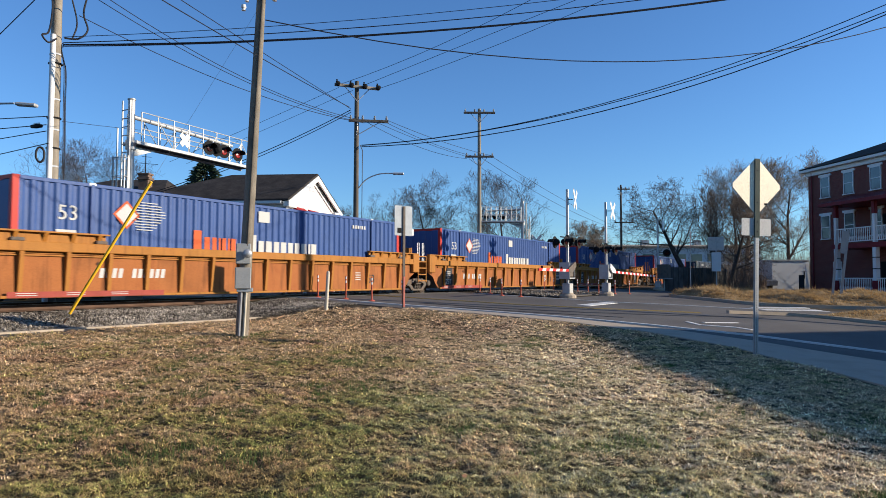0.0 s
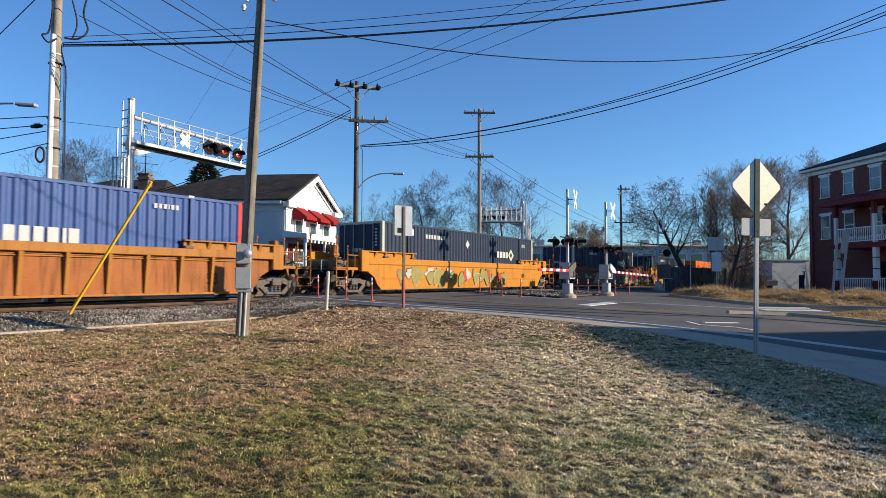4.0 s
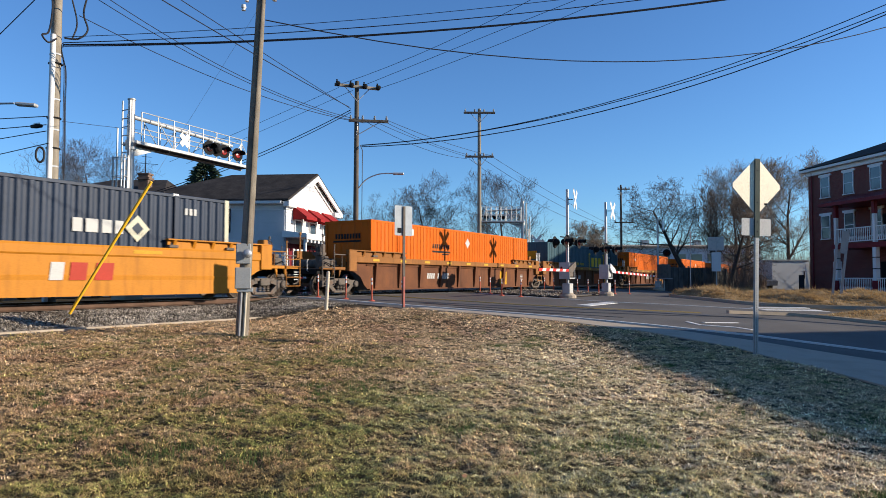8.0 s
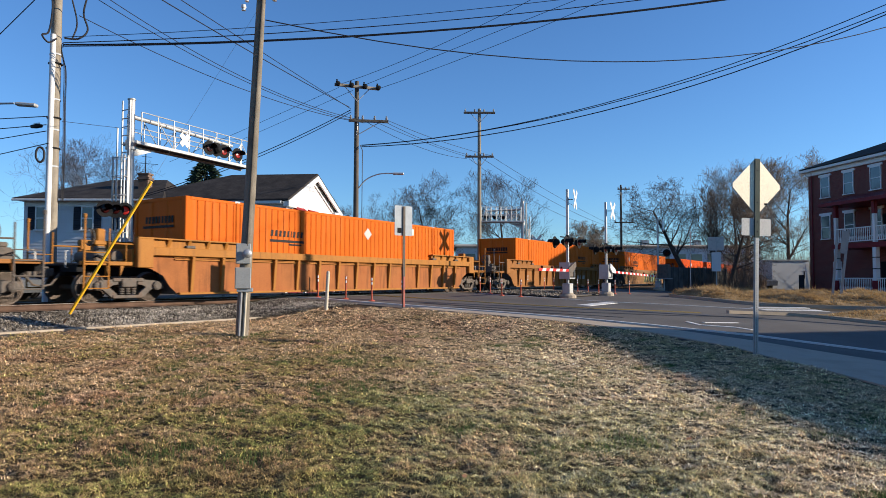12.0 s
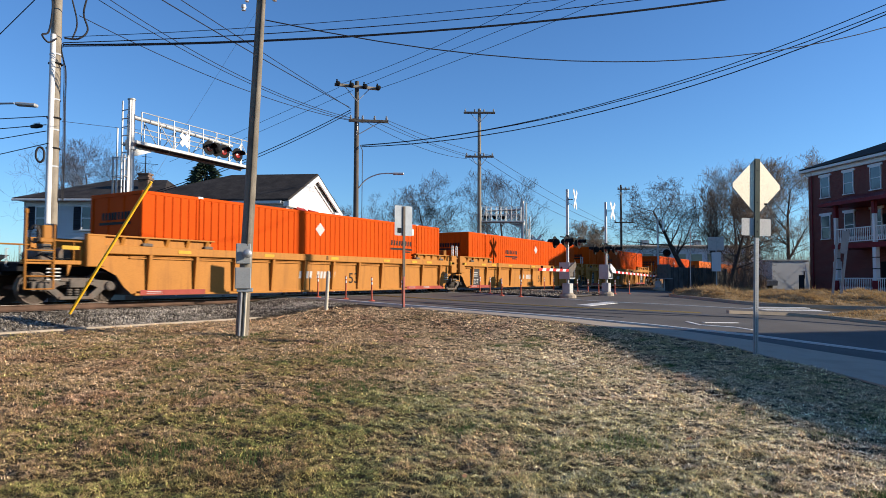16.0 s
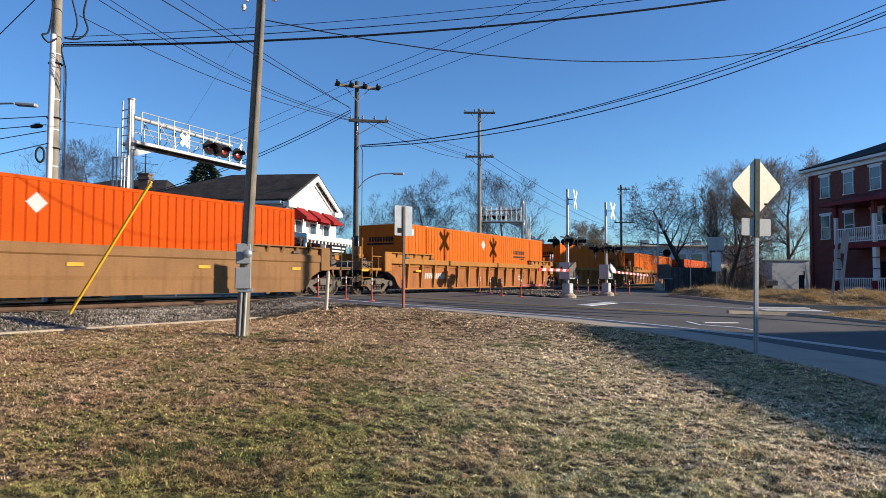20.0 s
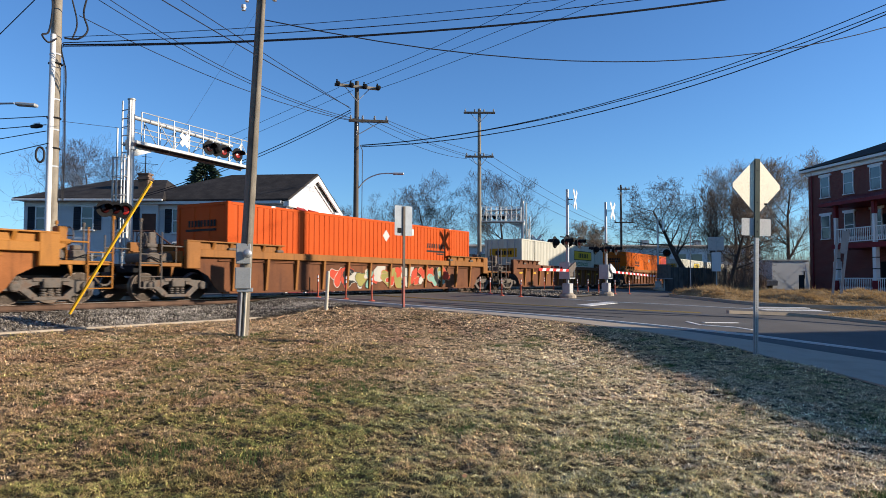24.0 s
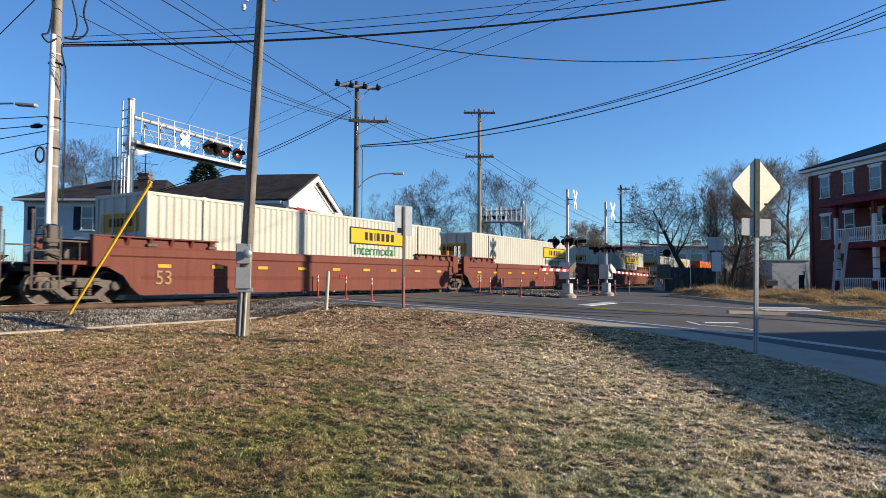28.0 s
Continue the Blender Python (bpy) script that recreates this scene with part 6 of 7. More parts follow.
def platform(car, x, s, length, paint, brake=True):
    """The open end platform over a truck: centre sill, light side beams, deck grating, ladders, tall stanchions, rails and brake stand."""
    m = PAINT[paint]
    a, b = x, x + s * length
    lo, hi = sorted((a - s * 1.5, b))
    part("end_sill", Geo().box(lo, hi, -0.42, 0.42, 0.74, 1.02, 0.02).box(*sorted((b - s * 0.16, b)), -1.2, 1.2, 0.84, 1.04), M["black"], car)
    light = PAINT["tan"] if paint in ("tan", "buff", "amber") else M["truck"]
    for y in (-1, 1):
        out = y * 1.42
        part("side_beam", Geo().box(*sorted((a, b)), *sorted((y * 1.30, y * 1.38)), 1.02, 1.13, 0.012), m, car)
        lad = Geo()
        e0, e1 = b - s * 0.74, b - s * 0.06
        lad.tube((e0, out, 0.40), (e0, out, 2.02), 0.024, n=6)
        lad.tube((e1, out, 0.40), (e1, out, 2.28), 0.028, n=6)
        lad.lathe([(0.045, 2.26), (0.045, 2.36), (0.0, 2.38)], 8, "z", (e1, out, 0))
        for z in (0.40, 0.72, 1.10, 1.36):
            lad.tube((e0, out, z), (e1, out, z), 0.016, n=6)
        part("ladder", lad, light, car, "tall end ladder with stanchions")
        rail = Geo().tube((a, y * 1.36, 1.62), (e0, y * 1.42, 1.62), 0.024, n=6).tube((a + s * 0.25, y * 1.36, 1.1), (a + s * 0.25, y * 1.36, 1.62), 0.016, n=6)
        part("handrail", rail, light, car)
        for k in (0.3, 0.72):
            part("step_bracket", Geo().prism([(a + s * k, 1.02), (a + s * (k + 0.1), 1.02), (a + s * (k + 0.1), 0.72)], "y", *sorted((y * 1.30, y * 1.36))), m, car)
    part("deck_grating", Geo().box(*sorted((a, b)), -1.30, 1.30, 1.03, 1.07), M["truck"], car)
    part("end_bulkhead", Geo().box(*sorted((a + s * 0.004, a + s * 0.08)), -1.36, 1.36, 0.98, 1.50, 0.01).prism([(a + s * 0.08, 1.07), (a + s * 0.5, 1.07), (a + s * 0.08, 1.46)], "y", 0.55, 0.61).prism([(a + s * 0.08, 1.07), (a + s * 0.5, 1.07), (a + s * 0.08, 1.46)], "y", -0.61, -0.55), m, car)
    stand = part("brake_stand", Geo().box(*sorted((a + s * 0.42, a + s * 0.66)), -0.65, -0.3, 1.07, 2.06, 0.03).box(*sorted((a + s * 0.40, a + s * 0.74)), -0.68, -0.27, 1.6, 1.72, 0.02), light, car, "painted hand brake stand")
    wheel = Geo().path([(a + s * 0.78, -0.47 + 0.24 * math.cos(i * 0.4488), 1.82 + 0.24 * math.sin(i * 0.4488)) for i in range(15)], 0.018, 5)
    for i in range(4):
        wheel.tube((a + s * 0.70, -0.47, 1.82), (a + s * 0.78, -0.47 + 0.24 * math.cos(i * 1.57), 1.82 + 0.24 * math.sin(i * 1.57)), 0.014, n=5)
    part("brake_wheel", wheel, M["truck"], stand)
    part("air_reservoir", Geo().tube((a + s * 0.25, -0.95, 1.28), (a + s * 0.25, 0.95, 1.28), 0.17, n=14), M["truck"], car, smooth=True)
    part("brake_valve", Geo().box(*sorted((a + s * 0.55, a + s * 0.95)), -1.05, -0.72, 1.07, 1.42, 0.05).box(*sorted((a + s * 0.62, a + s * 0.85)), -1.0, -0.78, 1.42, 1.55, 0.03), M["truck"], car)
    part("brake_pipe", Geo().path([(a, -1.1, 1.2), (a + s * 0.5, -1.15, 1.16), (a + s * 0.9, -1.1, 1.3), (b - s * 0.2, -0.9, 0.98)], 0.022), M["black"], car)
    for y in (-0.75, 0.75):
        part("grab_iron", Geo().path([(b, y, 0.95), (b + s * 0.06, y, 0.97), (b + s * 0.06, y, 1.4), (b, y, 1.4)], 0.018), PAINT["mark_white"], car)


def coupler(car, x, s):
    g = Geo().box(*sorted((x - s * 0.7, x - s * 0.1)), -0.09, 0.09, 0.72, 0.94, 0.02).box(*sorted((x - s * 0.22, x + s * 0.06)), -0.19, 0.19, 0.68, 0.98, 0.04)
    g.path([(x - s * 0.4, -0.35, 0.8), (x - s * 0.15, -0.38, 0.5), (x + s * 0.05, -0.38, 0.46)], 0.03)
    part("coupler", g, M["truck"], car)


def well(car, x, paint, posts, ends, top=None, plate=None):
    """One well: floor, side sheets, chords, side posts, gussets and the stacking-cone boxes at its corners."""
    m, mt = PAINT[paint], PAINT[top or paint]
    smooth_side = posts == 0
    key = (paint, posts, ends)
    base = part("well_floor", shared(("wfloor",), lambda: Geo().box(-8.3, 8.3, -1.33, 1.33, 0.2, 0.27).box(-8.4, -8.2, -1.33, 1.33, 0.2, 1.3).box(8.2, 8.4, -1.33, 1.33, 0.2, 1.3).mesh("well_floor", M["truck"])), None, car, at=pose(x, 0, 0))
    a, b = ends
    for y in (-1, 1):
        part("side_sheet", shared(("sheet", key, y), lambda: well_side(y * 1.4, smooth_side, ends).mesh("side_sheet", PAINT["rusty"] if paint == "tan" else m)), None, base)
        if smooth_side:
            part("top_chord", shared(("chord", key, top, y), lambda: Geo().prism([(y * 1.32, 1.30), (y * 1.47, 1.26), (y * 1.50, 1.30), (y * 1.50, 1.50), (y * 1.46, 1.56), (y * 1.32, 1.56)], "x", a + 0.1, b - 0.1).mesh("top_chord", mt)), None, base)
            part("lower_fold", shared(("fold", key, y), lambda: Geo().prism([(y * 1.46, 0.75), (y * 1.475, 0.73), (y * 1.40, 0.2), (y * 1.36, 0.2)], "x", -8.3, 8.3).mesh("lower_fold", m)), None, base)
        else:
            part("top_chord", shared(("chord", key, top, y), lambda: Geo().box(a + 0.1, b - 0.1, *sorted((y * 1.31, y * 1.52)), 1.33, 1.57, 0.015).mesh("top_chord", mt)), None, base)
            part("chord_lip", shared(("lip", key, top, y), lambda: Geo().box(-8.5, 8.5, *sorted((y * 1.36, y * 1.42)), 1.22, 1.25).box(-8.5, 8.5, *sorted((y * 1.36, y * 1.40)), 1.275, 1.295).mesh("chord_lip", m)), None, base)
            part("bottom_chord", shared(("bchord", key, y), lambda: Geo().box(-8.35, 8.35, *sorted((y * 1.36, y * 1.47)), 0.18, 0.25, 0.01).mesh("bottom_chord", m)), None, base)
            for i in range(posts):
                px = -7.9 + 15.8 * i / (posts - 1)
                wide = 0.13 if posts < 12 and i in (2, posts - 3) else 0.05
                part("side_post", shared(("wpost", paint, posts, y, wide), lambda: Geo().prism([(y * 1.36, 1.33), (y * 1.52, 1.33), (y * 1.51, 1.2), (y * 1.43, 0.26), (y * 1.36, 0.25)], "x", -wide, wide).mesh("side_post", PAINT["ochre"] if paint == "brown" and posts >= 12 else m)), None, base, at=pose(px, 0, 0))
        for px in (-8.0, -5.9, 5.9, 8.0):
            s = 1 if px < 0 else -1
            part("corner_lock", shared(("lock", px, y), lambda: Geo().box(px - 0.16, px + 0.16, *sorted((y * 1.31, y * 1.5)), 1.57, 1.66, 0.02).box(px - 0.06, px + 0.06, *sorted((y * 1.31, y * 1.42)), 1.6, 1.74, 0.02).mesh("corner_lock", M["truck"])), None, base)
        for e in (-1, 1):
            far = b if e > 0 else -a

            def guide():
                g = Geo().box(*sorted((e * 5.75, e * (far - 0.03))), *sorted((y * 1.33, y * 1.40)), 1.55, 1.80)
                g.box(*sorted((e * 5.7, e * (far - 0.02))), *sorted((y * 1.33, y * 1.52)), 1.80, 1.84)
                for k in range(6):
                    px = e * (5.95 + k * (far - 6.3) / 5)
                    g.prism([(y * 1.40, 1.58), (y * 1.51, 1.795), (y * 1.40, 1.795)], "x", px - 0.05, px + 0.05)
                g.box(*sorted((e * (far - 0.5), e * far)), *sorted((y * 1.38, y * 1.53)), 0.97, 1.80, 0.02)
                return g.mesh("guide_rail", mt)
            part("guide_rail", shared(("guide", top or paint, e, y, far, smooth_side), guide), None, base)
    return base


def stencils(base, key, num="53", x=0.0):
    """Small stencilled data on the near side of a well."""
    y = -1.372
    bars(base, x + 2.2, 0.68, [0.15] * 4, 0.26, "mark_white", 0.03, 0.15, y)
    bars(base, x + 3.15, 0.68, [0.15] * 6, 0.26, "mark_white", 0.03, 0.15, y)
    for i in range(4):
        bars(base, x - 6.7, 0.62 + i * 0.09, [0.42], 0.035, "mark_white", y=y)


def car_of(kind, qs, paint, posts, top=None, label=""):
    """A well car whose containers' middles lie at qs. One unit, or three on shared trucks."""
    car = thing("well_car", label, "rail car", pose(qs[0], CENTRE, 0), group="well cars of the train")
    bases = []
    for i, q in enumerate(qs):
        first, last = i == 0, i == len(qs) - 1
        x = q - qs[0]
        bases.append(well(car, x, paint, posts, (-9.78 if first else -9.4, 9.78 if last else 9.4), top))
        gap = 1.75
        if first:
            truck(car, x - HALF - 1.72)
            platform(car, x - 9.78, -1, 1.52, top or paint)
            coupler(car, x - HALF - 3.6, -1)
        if last:
            truck(car, x + HALF + 1.72)
            platform(car, x + 9.78, 1, 1.52, top or paint)
            coupler(car, x + HALF + 3.6, 1)
        else:
            mid = (qs[i + 1] - q) / 2
            truck(car, x + mid)
            part("articulation", Geo().box(x + 8.35, x + 2 * mid - 8.35, -0.35, 0.35, 0.72, 1.05, 0.03), M["black"], car)
            for e, s in ((x + 9.3, 1), (x + 2 * mid - 9.3, -1)):
                part("end_bulkhead", Geo().box(*sorted((e - s * 0.1, e + s * 0.12)), -1.34, 1.34, 0.95, 1.62, 0.02), PAINT[top or paint], car)
            for y in (-1.3, 1.3):
                for k in (-0.28, 0.12):
                    handrail(car, x + mid + k, y, 1.45, 2.35, 0.13, M["galv"])
                lad = Geo()
                for k in (-0.34, 0.34):
                    lad.tube((x + mid + k, y * 1.06, 0.5), (x + mid + k, y * 1.06, 1.75), 0.03, n=6)
                for z in (0.55, 0.85, 1.15, 1.45, 1.7):
                    lad.box(x + mid - 0.34, x + mid + 0.34, *sorted((y * 1.04, y * 1.08)), z, z + 0.05)
                part("ladder", lad, PAINT[top or paint], car)
            part("equipment_box", Geo().box(x + mid - 0.16, x + mid + 0.10, -0.75, -0.45, 1.05, 2.15, 0.02), PAINT["tan"], car)
    CARS.append((car, qs[0]))
    return car, bases


def load(paint, style, q, label, dress, **kw):
    ob = container(paint, style, pose(q, CENTRE, 0.30), label, **kw)
    if dress:
        dress(ob)
    CARS.append((ob, q))
    return ob


def mid(*left_ends):
    return [q + HALF for q in left_ends]


BLUE = "faded blue corrugated container with red corner posts in a well car"
SLATE = "slate grey-blue corrugated container with cream corner posts in a well car"
ORANGE = "bright orange freight container with narrow vertical grooves in a well car"
DEEP = "deep orange freight container with narrow vertical grooves in a well car"
CREAM = "white ribbed container with a yellow sign panel in a well car"
TAN3 = "three-unit articulated tan well car with ribbed sides and shared trucks"
TAN1 = "rusty tan single well car with ribbed sides"


def heavy_plate(base, near=True):
    """Dark stencilled plate with the load figure beside a shared truck."""
    mark(base, "data_plate", Geo().box(-8.05, -7.0, -1.372, -1.367, 0.32, 1.2), "plate_dark", "dark data plate")
    word(base, "125T", -7.85, 0.42, 0.26, "mark_white", y=-1.377, squeeze=0.95)
    for i in range(3):
        bars(base, -7.7, 0.8 + i * 0.1, [0.6], 0.04, "mark_white", y=-1.375)
    mark(base, "data_plate", Geo().box(6.9, 8.05, -1.372, -1.367, 0.32, 1.2), "plate_dark", "dark data plate")
    for i in range(5):
        bars(base, 7.1, 0.6 + i * 0.1, [0.7], 0.04, "mark_white", y=-1.375)


def pink_stripe(base, x0, x1):
    mark(base, "reflector_stripe", Geo().box(x0, x1, -1.478, -1.472, 0.19, 0.34), "mark_pink", "faded red reflector stripe")
    n = int((x1 - x0) / 1.2)
    for i in range(max(1, n)):
        for z in (0.24, 0.29):
            bars(base, x0 + 0.2 + i * 1.2, z, [0.6], 0.015, "mark_white", y=-1.482)


def yellow_ticks(base, zs=1.1, every=1.9, y=-1.39):
    for i in range(-4, 5):
        mark(base, "reflector", Geo().box(i * every - 0.22, i * every + 0.22, y - 0.005, y, zs, zs + 0.1), "mark_dull", "yellow reflector")


def spray(base, x0, x1, z0, z1, paints, n, seed, y=-1.372):
    """Rounded spray-painted letters and blobs on the side of a well, each a filled shape on a darker outline."""
    rg = random.Random(seed)
    for i in range(n):
        cx, cz = x0 + (x1 - x0) * (i + rg.random()) / n, rg.uniform(z0 + 0.25, z1 - 0.22)
        w, h = rg.uniform(0.16, 0.42), rg.uniform(0.16, (z1 - z0) / 2)
        a1, a2, p1, p2 = rg.uniform(0.1, 0.3), rg.uniform(0.05, 0.25), rg.uniform(0, 6.28), rg.uniform(0, 6.28)
        k1, k2, lean = rg.choice((2, 3)), rg.choice((3, 4, 5)), rg.uniform(-0.4, 0.4)

        def outline(grow):
            pts = []
            for j in range(28):
                t = 2 * math.pi * j / 28
                r = 1 + a1 * math.sin(k1 * t + p1) + a2 * math.sin(k2 * t + p2)
                u, v = (w * r + grow) * math.cos(t), (h * r + grow) * math.sin(t)
                pts.append((cx + u + lean * v, max(z0 - 0.04, min(z1 + 0.04, cz + v))))
            return pts
        mark(base, "spray_outline", Geo().prism(outline(0.028), "y", y - 0.0015 - 0.0016 * i, y), rg.choice(("spray_dark", "spray_white", "spray_tan", "spray_red")), "sprayed outline")
        mark(base, "spray_paint", Geo().prism(outline(0.0), "y", y - 0.0023 - 0.0016 * i, y), rg.choice(paints), "spray-painted shape")


def build_train():
    qs = mid(8.0, 27.7, 47.5)
    car, wells = car_of("three", qs, "tan", 15, label=TAN3)
    for b, q in zip(wells, qs):
        load("blue", "wave", q, BLUE, dress_blue, trim="red_trim")
        if b is not wells[0]:
            heavy_plate(b)
        stencils(b, 0, x=-8.1)
        pink_stripe(b, -8.2, -4.0)
        word(b, "53", 5.7, 0.5, 0.36, "plate_dark", y=-1.377)
        word(b, "45", -6.0, 1.0, 0.12, "mark_black", y=-1.377)
    qs = mid(70.95)
    car, wells = car_of("one", qs, "tan", 15, label=TAN1)
    load("blue", "wave", qs[0], BLUE, dress_blue, trim="red_trim")
    stencils(wells[0], 1, x=-4.5)
    pink_stripe(wells[0], -8.2, -5.0)
    word(wells[0], "53", 6.6, 0.5, 0.36, "plate_dark", y=-1.377)
    qs = mid(94.9)
    car, wells = car_of("one", qs, "amber", 0, label="orange smooth-sided well car covered in spray paint")
    load("slate", "wave", qs[0], SLATE, dress_slate, trim="cream_trim", end="doors")
    spray(wells[0], -7.0, 4.0, 0.3, 1.2, ["spray_green", "spray_red", "spray_white", "spray_green"], 22, 3, -1.478)
    word(wells[0], "88", 6.0, 0.75, 0.26, "plate_dark", y=-1.485)
    qs = mid(118.6)
    car, wells = car_of("one", qs, "maroon", 0, label="faded red-brown smooth-sided well car covered in spray paint")
    load("slate", "wave", qs[0], SLATE, dress_slate, trim="cream_trim", end="doors")
    haze, rg = [(-4.1, 0.34), (7.9, 0.30)], random.Random(2)
    for i in range(25):
        haze.append((7.9 - i * 0.5, 1.24 + rg.uniform(-0.08, 0.02) - 0.4 * max(0, i - 22)))
    mark(wells[0], "spray_paint", Geo().prism(haze, "y", -1.4785, -1.476), "spray_haze", "broad faded tan spray-painted ground")
    cloud = [(-6.0 + 2.4 * k / 12, 0.98 + 0.1 * math.sin(k * 1.3) - 0.02 * k) for k in range(13)] + [(-3.6 - 2.4 * k / 12, 0.74 + 0.06 * math.sin(k * 1.7)) for k in range(13)]
    mark(wells[0], "spray_paint", Geo().prism(cloud, "y", -1.4805, -1.476), "spray_teal", "pale green sprayed cloud")
    mark(wells[0], "spray_paint", Geo().prism([(x + 2.9, z) for x, z in cloud[4:21]], "y", -1.4805, -1.476), "spray_teal", "pale green sprayed cloud")
    spray(wells[0], -2.0, 8.0, 0.3, 1.1, ["spray_tan", "spray_haze", "maroon", "spray_haze", "spray_white"], 16, 5, -1.4805)
    word(wells[0], "53", -8.0, 0.45, 0.48, "spray_tan", y=-1.485)
    yellow_ticks(wells[0], 0.98, 2.0, -1.52)
    qs = mid(142.4)
    car, wells = car_of("one", qs, "amber", 0, label="clean amber smooth-sided well car")
    load("slate", "wave", qs[0], SLATE, dress_slate, trim="cream_trim", end="doors")
    b = wells[0]
    mark(b, "data_plate", Geo().box(-4.6, -1.8, -1.483, -1.478, 1.02, 1.22), "plate_dark", "dark number plate")
    bars(b, -4.4, 1.06, [0.2] * 4, 0.12, "mark_white", 0.06, y=-1.487)
    bars(b, -3.2, 1.06, [0.15] * 6, 0.12, "mark_white", 0.05, y=-1.487)
    bars(b, 2.35, 0.62, [0.42], 0.46, "mark_white", 0.08, 0.1, y=-1.484)
    bars(b, 2.85, 0.62, [0.55, 0.62], 0.46, "mark_red", 0.12, 0.1, y=-1.484)
    for k in (-5.2, -1.0, 4.6):
        mark(b, "reflector", Geo().box(k, k + 0.9, -1.509, -1.503, 1.36, 1.46), "mark_gold", "yellow reflector")
    qs = mid(166.1, 185.6, 205.4)
    car, wells = car_of("three", qs, "brown", 10, top="ochre", label="three-unit articulated brown well car with an ochre top chord")
    load("orange", "groove", qs[0], ORANGE, lambda o: dress_orange(o, -3.2, 1))
    load("teal", "wave", qs[1], "grey-green corrugated container with yellow slogan in a well car", dress_teal)
    load("orange", "groove", qs[2], ORANGE, lambda o: dress_orange(o, 4.6, -20))
    for b in wells:
        stencils(b, 2, x=-4.4 if b is wells[2] else -6.0)
        mark(b, "placard", Geo().box(4.0, 4.9, -1.372, -1.367, 0.35, 1.1), "mark_gold", "yellow patch")
        word(b, "53", 4.15, 0.55, 0.34, "mark_black", y=-1.377)
        yellow_ticks(b, 1.4, 2.0, -1.525)
    mark(wells[1], "placard", Geo().box(1.4, 3.6, -1.372, -1.367, 0.3, 1.1), "mark_orange", "orange patch")
    qs = mid(228.9)
    car, wells = car_of("one", qs, "tan", 15, label=TAN1)
    load("orange", "groove", qs[0], ORANGE, lambda o: dress_orange(o, -4.6, 3))
    qs = mid(252.5)
    car, wells = car_of("one", qs, "ochre", 15, label="ochre single well car with ribbed sides")
    load("orange", "groove", qs[0], ORANGE, lambda o: dress_orange(o, 3.0, 3))
    stencils(wells[0], 3)
    qs = mid(276.0)
    car, wells = car_of("one", qs, "drab", 0, label="dull brown smooth-sided well car with spray paint")
    load("orange", "groove", qs[0], "weathered orange container with grooved sides in a well car", lambda o: dress_orange(o, -5.25, -22))
    rg, x = random.Random(8), -2.2
    for i in range(26):
        w, lean, low = rg.uniform(0.14, 0.42), rg.uniform(0.2, 0.7), rg.uniform(0.24, 0.5)
        g = Geo().prism([(x, low), (x + w, low), (x + w + lean * 0.6, 0.95), (x + w * 0.8 + lean, 1.26), (x + lean * 0.9, 1.26), (x + lean * 0.4, 0.8)], "y", -1.480 - 0.0008 * i, -1.476)
        mark(wells[0], "spray_paint", g, rg.choice(("spray_dark", "spray_dark", "spray_teal", "mark_black", "spray_dark", "spray_green")), "slanting sprayed camouflage stripe")
        x += rg.uniform(0.2, 0.36)
    qs = mid(299.45, 318.6, 338.0)
    car, wells = car_of("three", qs, "buff", 11, label="three-unit articulated yellow-buff well car with ribbed sides")
    for b, q, x, s in zip(wells, qs, (4.0, -3.6, -3.6), (-2, 3, -10)):
        load("deep", "groove", q, DEEP, lambda o: dress_orange(o, x, s))
        if b is not wells[0]:
            heavy_plate(b)
        stencils(b, 4, x=-4.0)
        word(b, "53", 1.0, 0.5, 0.42, "mark_black", y=-1.377, squeeze=1.2)
        word(b, "B", -0.5, 1.38, 0.16, "mark_black", y=-1.527)
        yellow_ticks(b, 1.4, 3.4, -1.525)
        pink_stripe(b, -8.2, -6.0)
        pink_stripe(b, 5.0, 8.2)
    qs = mid(361.4)
    car, wells = car_of("one", qs, "drab", 0, label="dull brown smooth-sided well car with rusty edges")
    load("deep", "groove", qs[0], DEEP, lambda o: dress_orange(o, -4.4, -3))
    spray(wells[0], -6.0, -3.5, 0.5, 0.9, ["spray_dark"], 4, 4, -1.478)
    yellow_ticks(wells[0], 0.98, 4.0, -1.48)
    qs = mid(384.5, 403.9, 423.2)
    car, wells = car_of("three", qs, "tan", 15, label=TAN3)
    for b, q, x in zip(wells, qs, (3.6, 3.2, 4.0)):
        load("orange", "groove", q, ORANGE, lambda o: dress_orange(o, x, -1))
        if b is not wells[0]:
            heavy_plate(b)
        stencils(b, 5, x=-8.6)
        word(b, "53", 5.6, 0.5, 0.36, "plate_dark", y=-1.377)
        word(b, "20", 4.8, 0.95, 0.13, "mark_black", y=-1.377)
        word(b, "40", 4.8, 0.75, 0.13, "mark_black", y=-1.377)
        pink_stripe(b, 4.4, 8.2)
    qs = mid(446.5)
    car, wells = car_of("one", qs, "brown", 12, top="ochre", label="brown single well car with bright spray paint")
    load("redor", "groove", qs[0], "red-orange grooved freight container in a well car", lambda o: dress_orange(o, 3.9, 2))
    spray(wells[0], -3.0, 5.5, 0.3, 1.2, ["spray_red", "spray_teal", "spray_green", "spray_red", "spray_white", "mark_black"], 34, 12)
    qs = mid(469.4)
    car, wells = car_of("one", qs, "brown", 15, label="brown single well car with tan rust patches")
    load("cream", "rib", qs[0], CREAM, dress_cream, end="doors")
    yellow_ticks(wells[0], 1.0, 2.1, -1.376)
    qs = mid(492.4)
    car, wells = car_of("one", qs, "brown", 15, top="ochre", label="brown single well car with an ochre top chord")
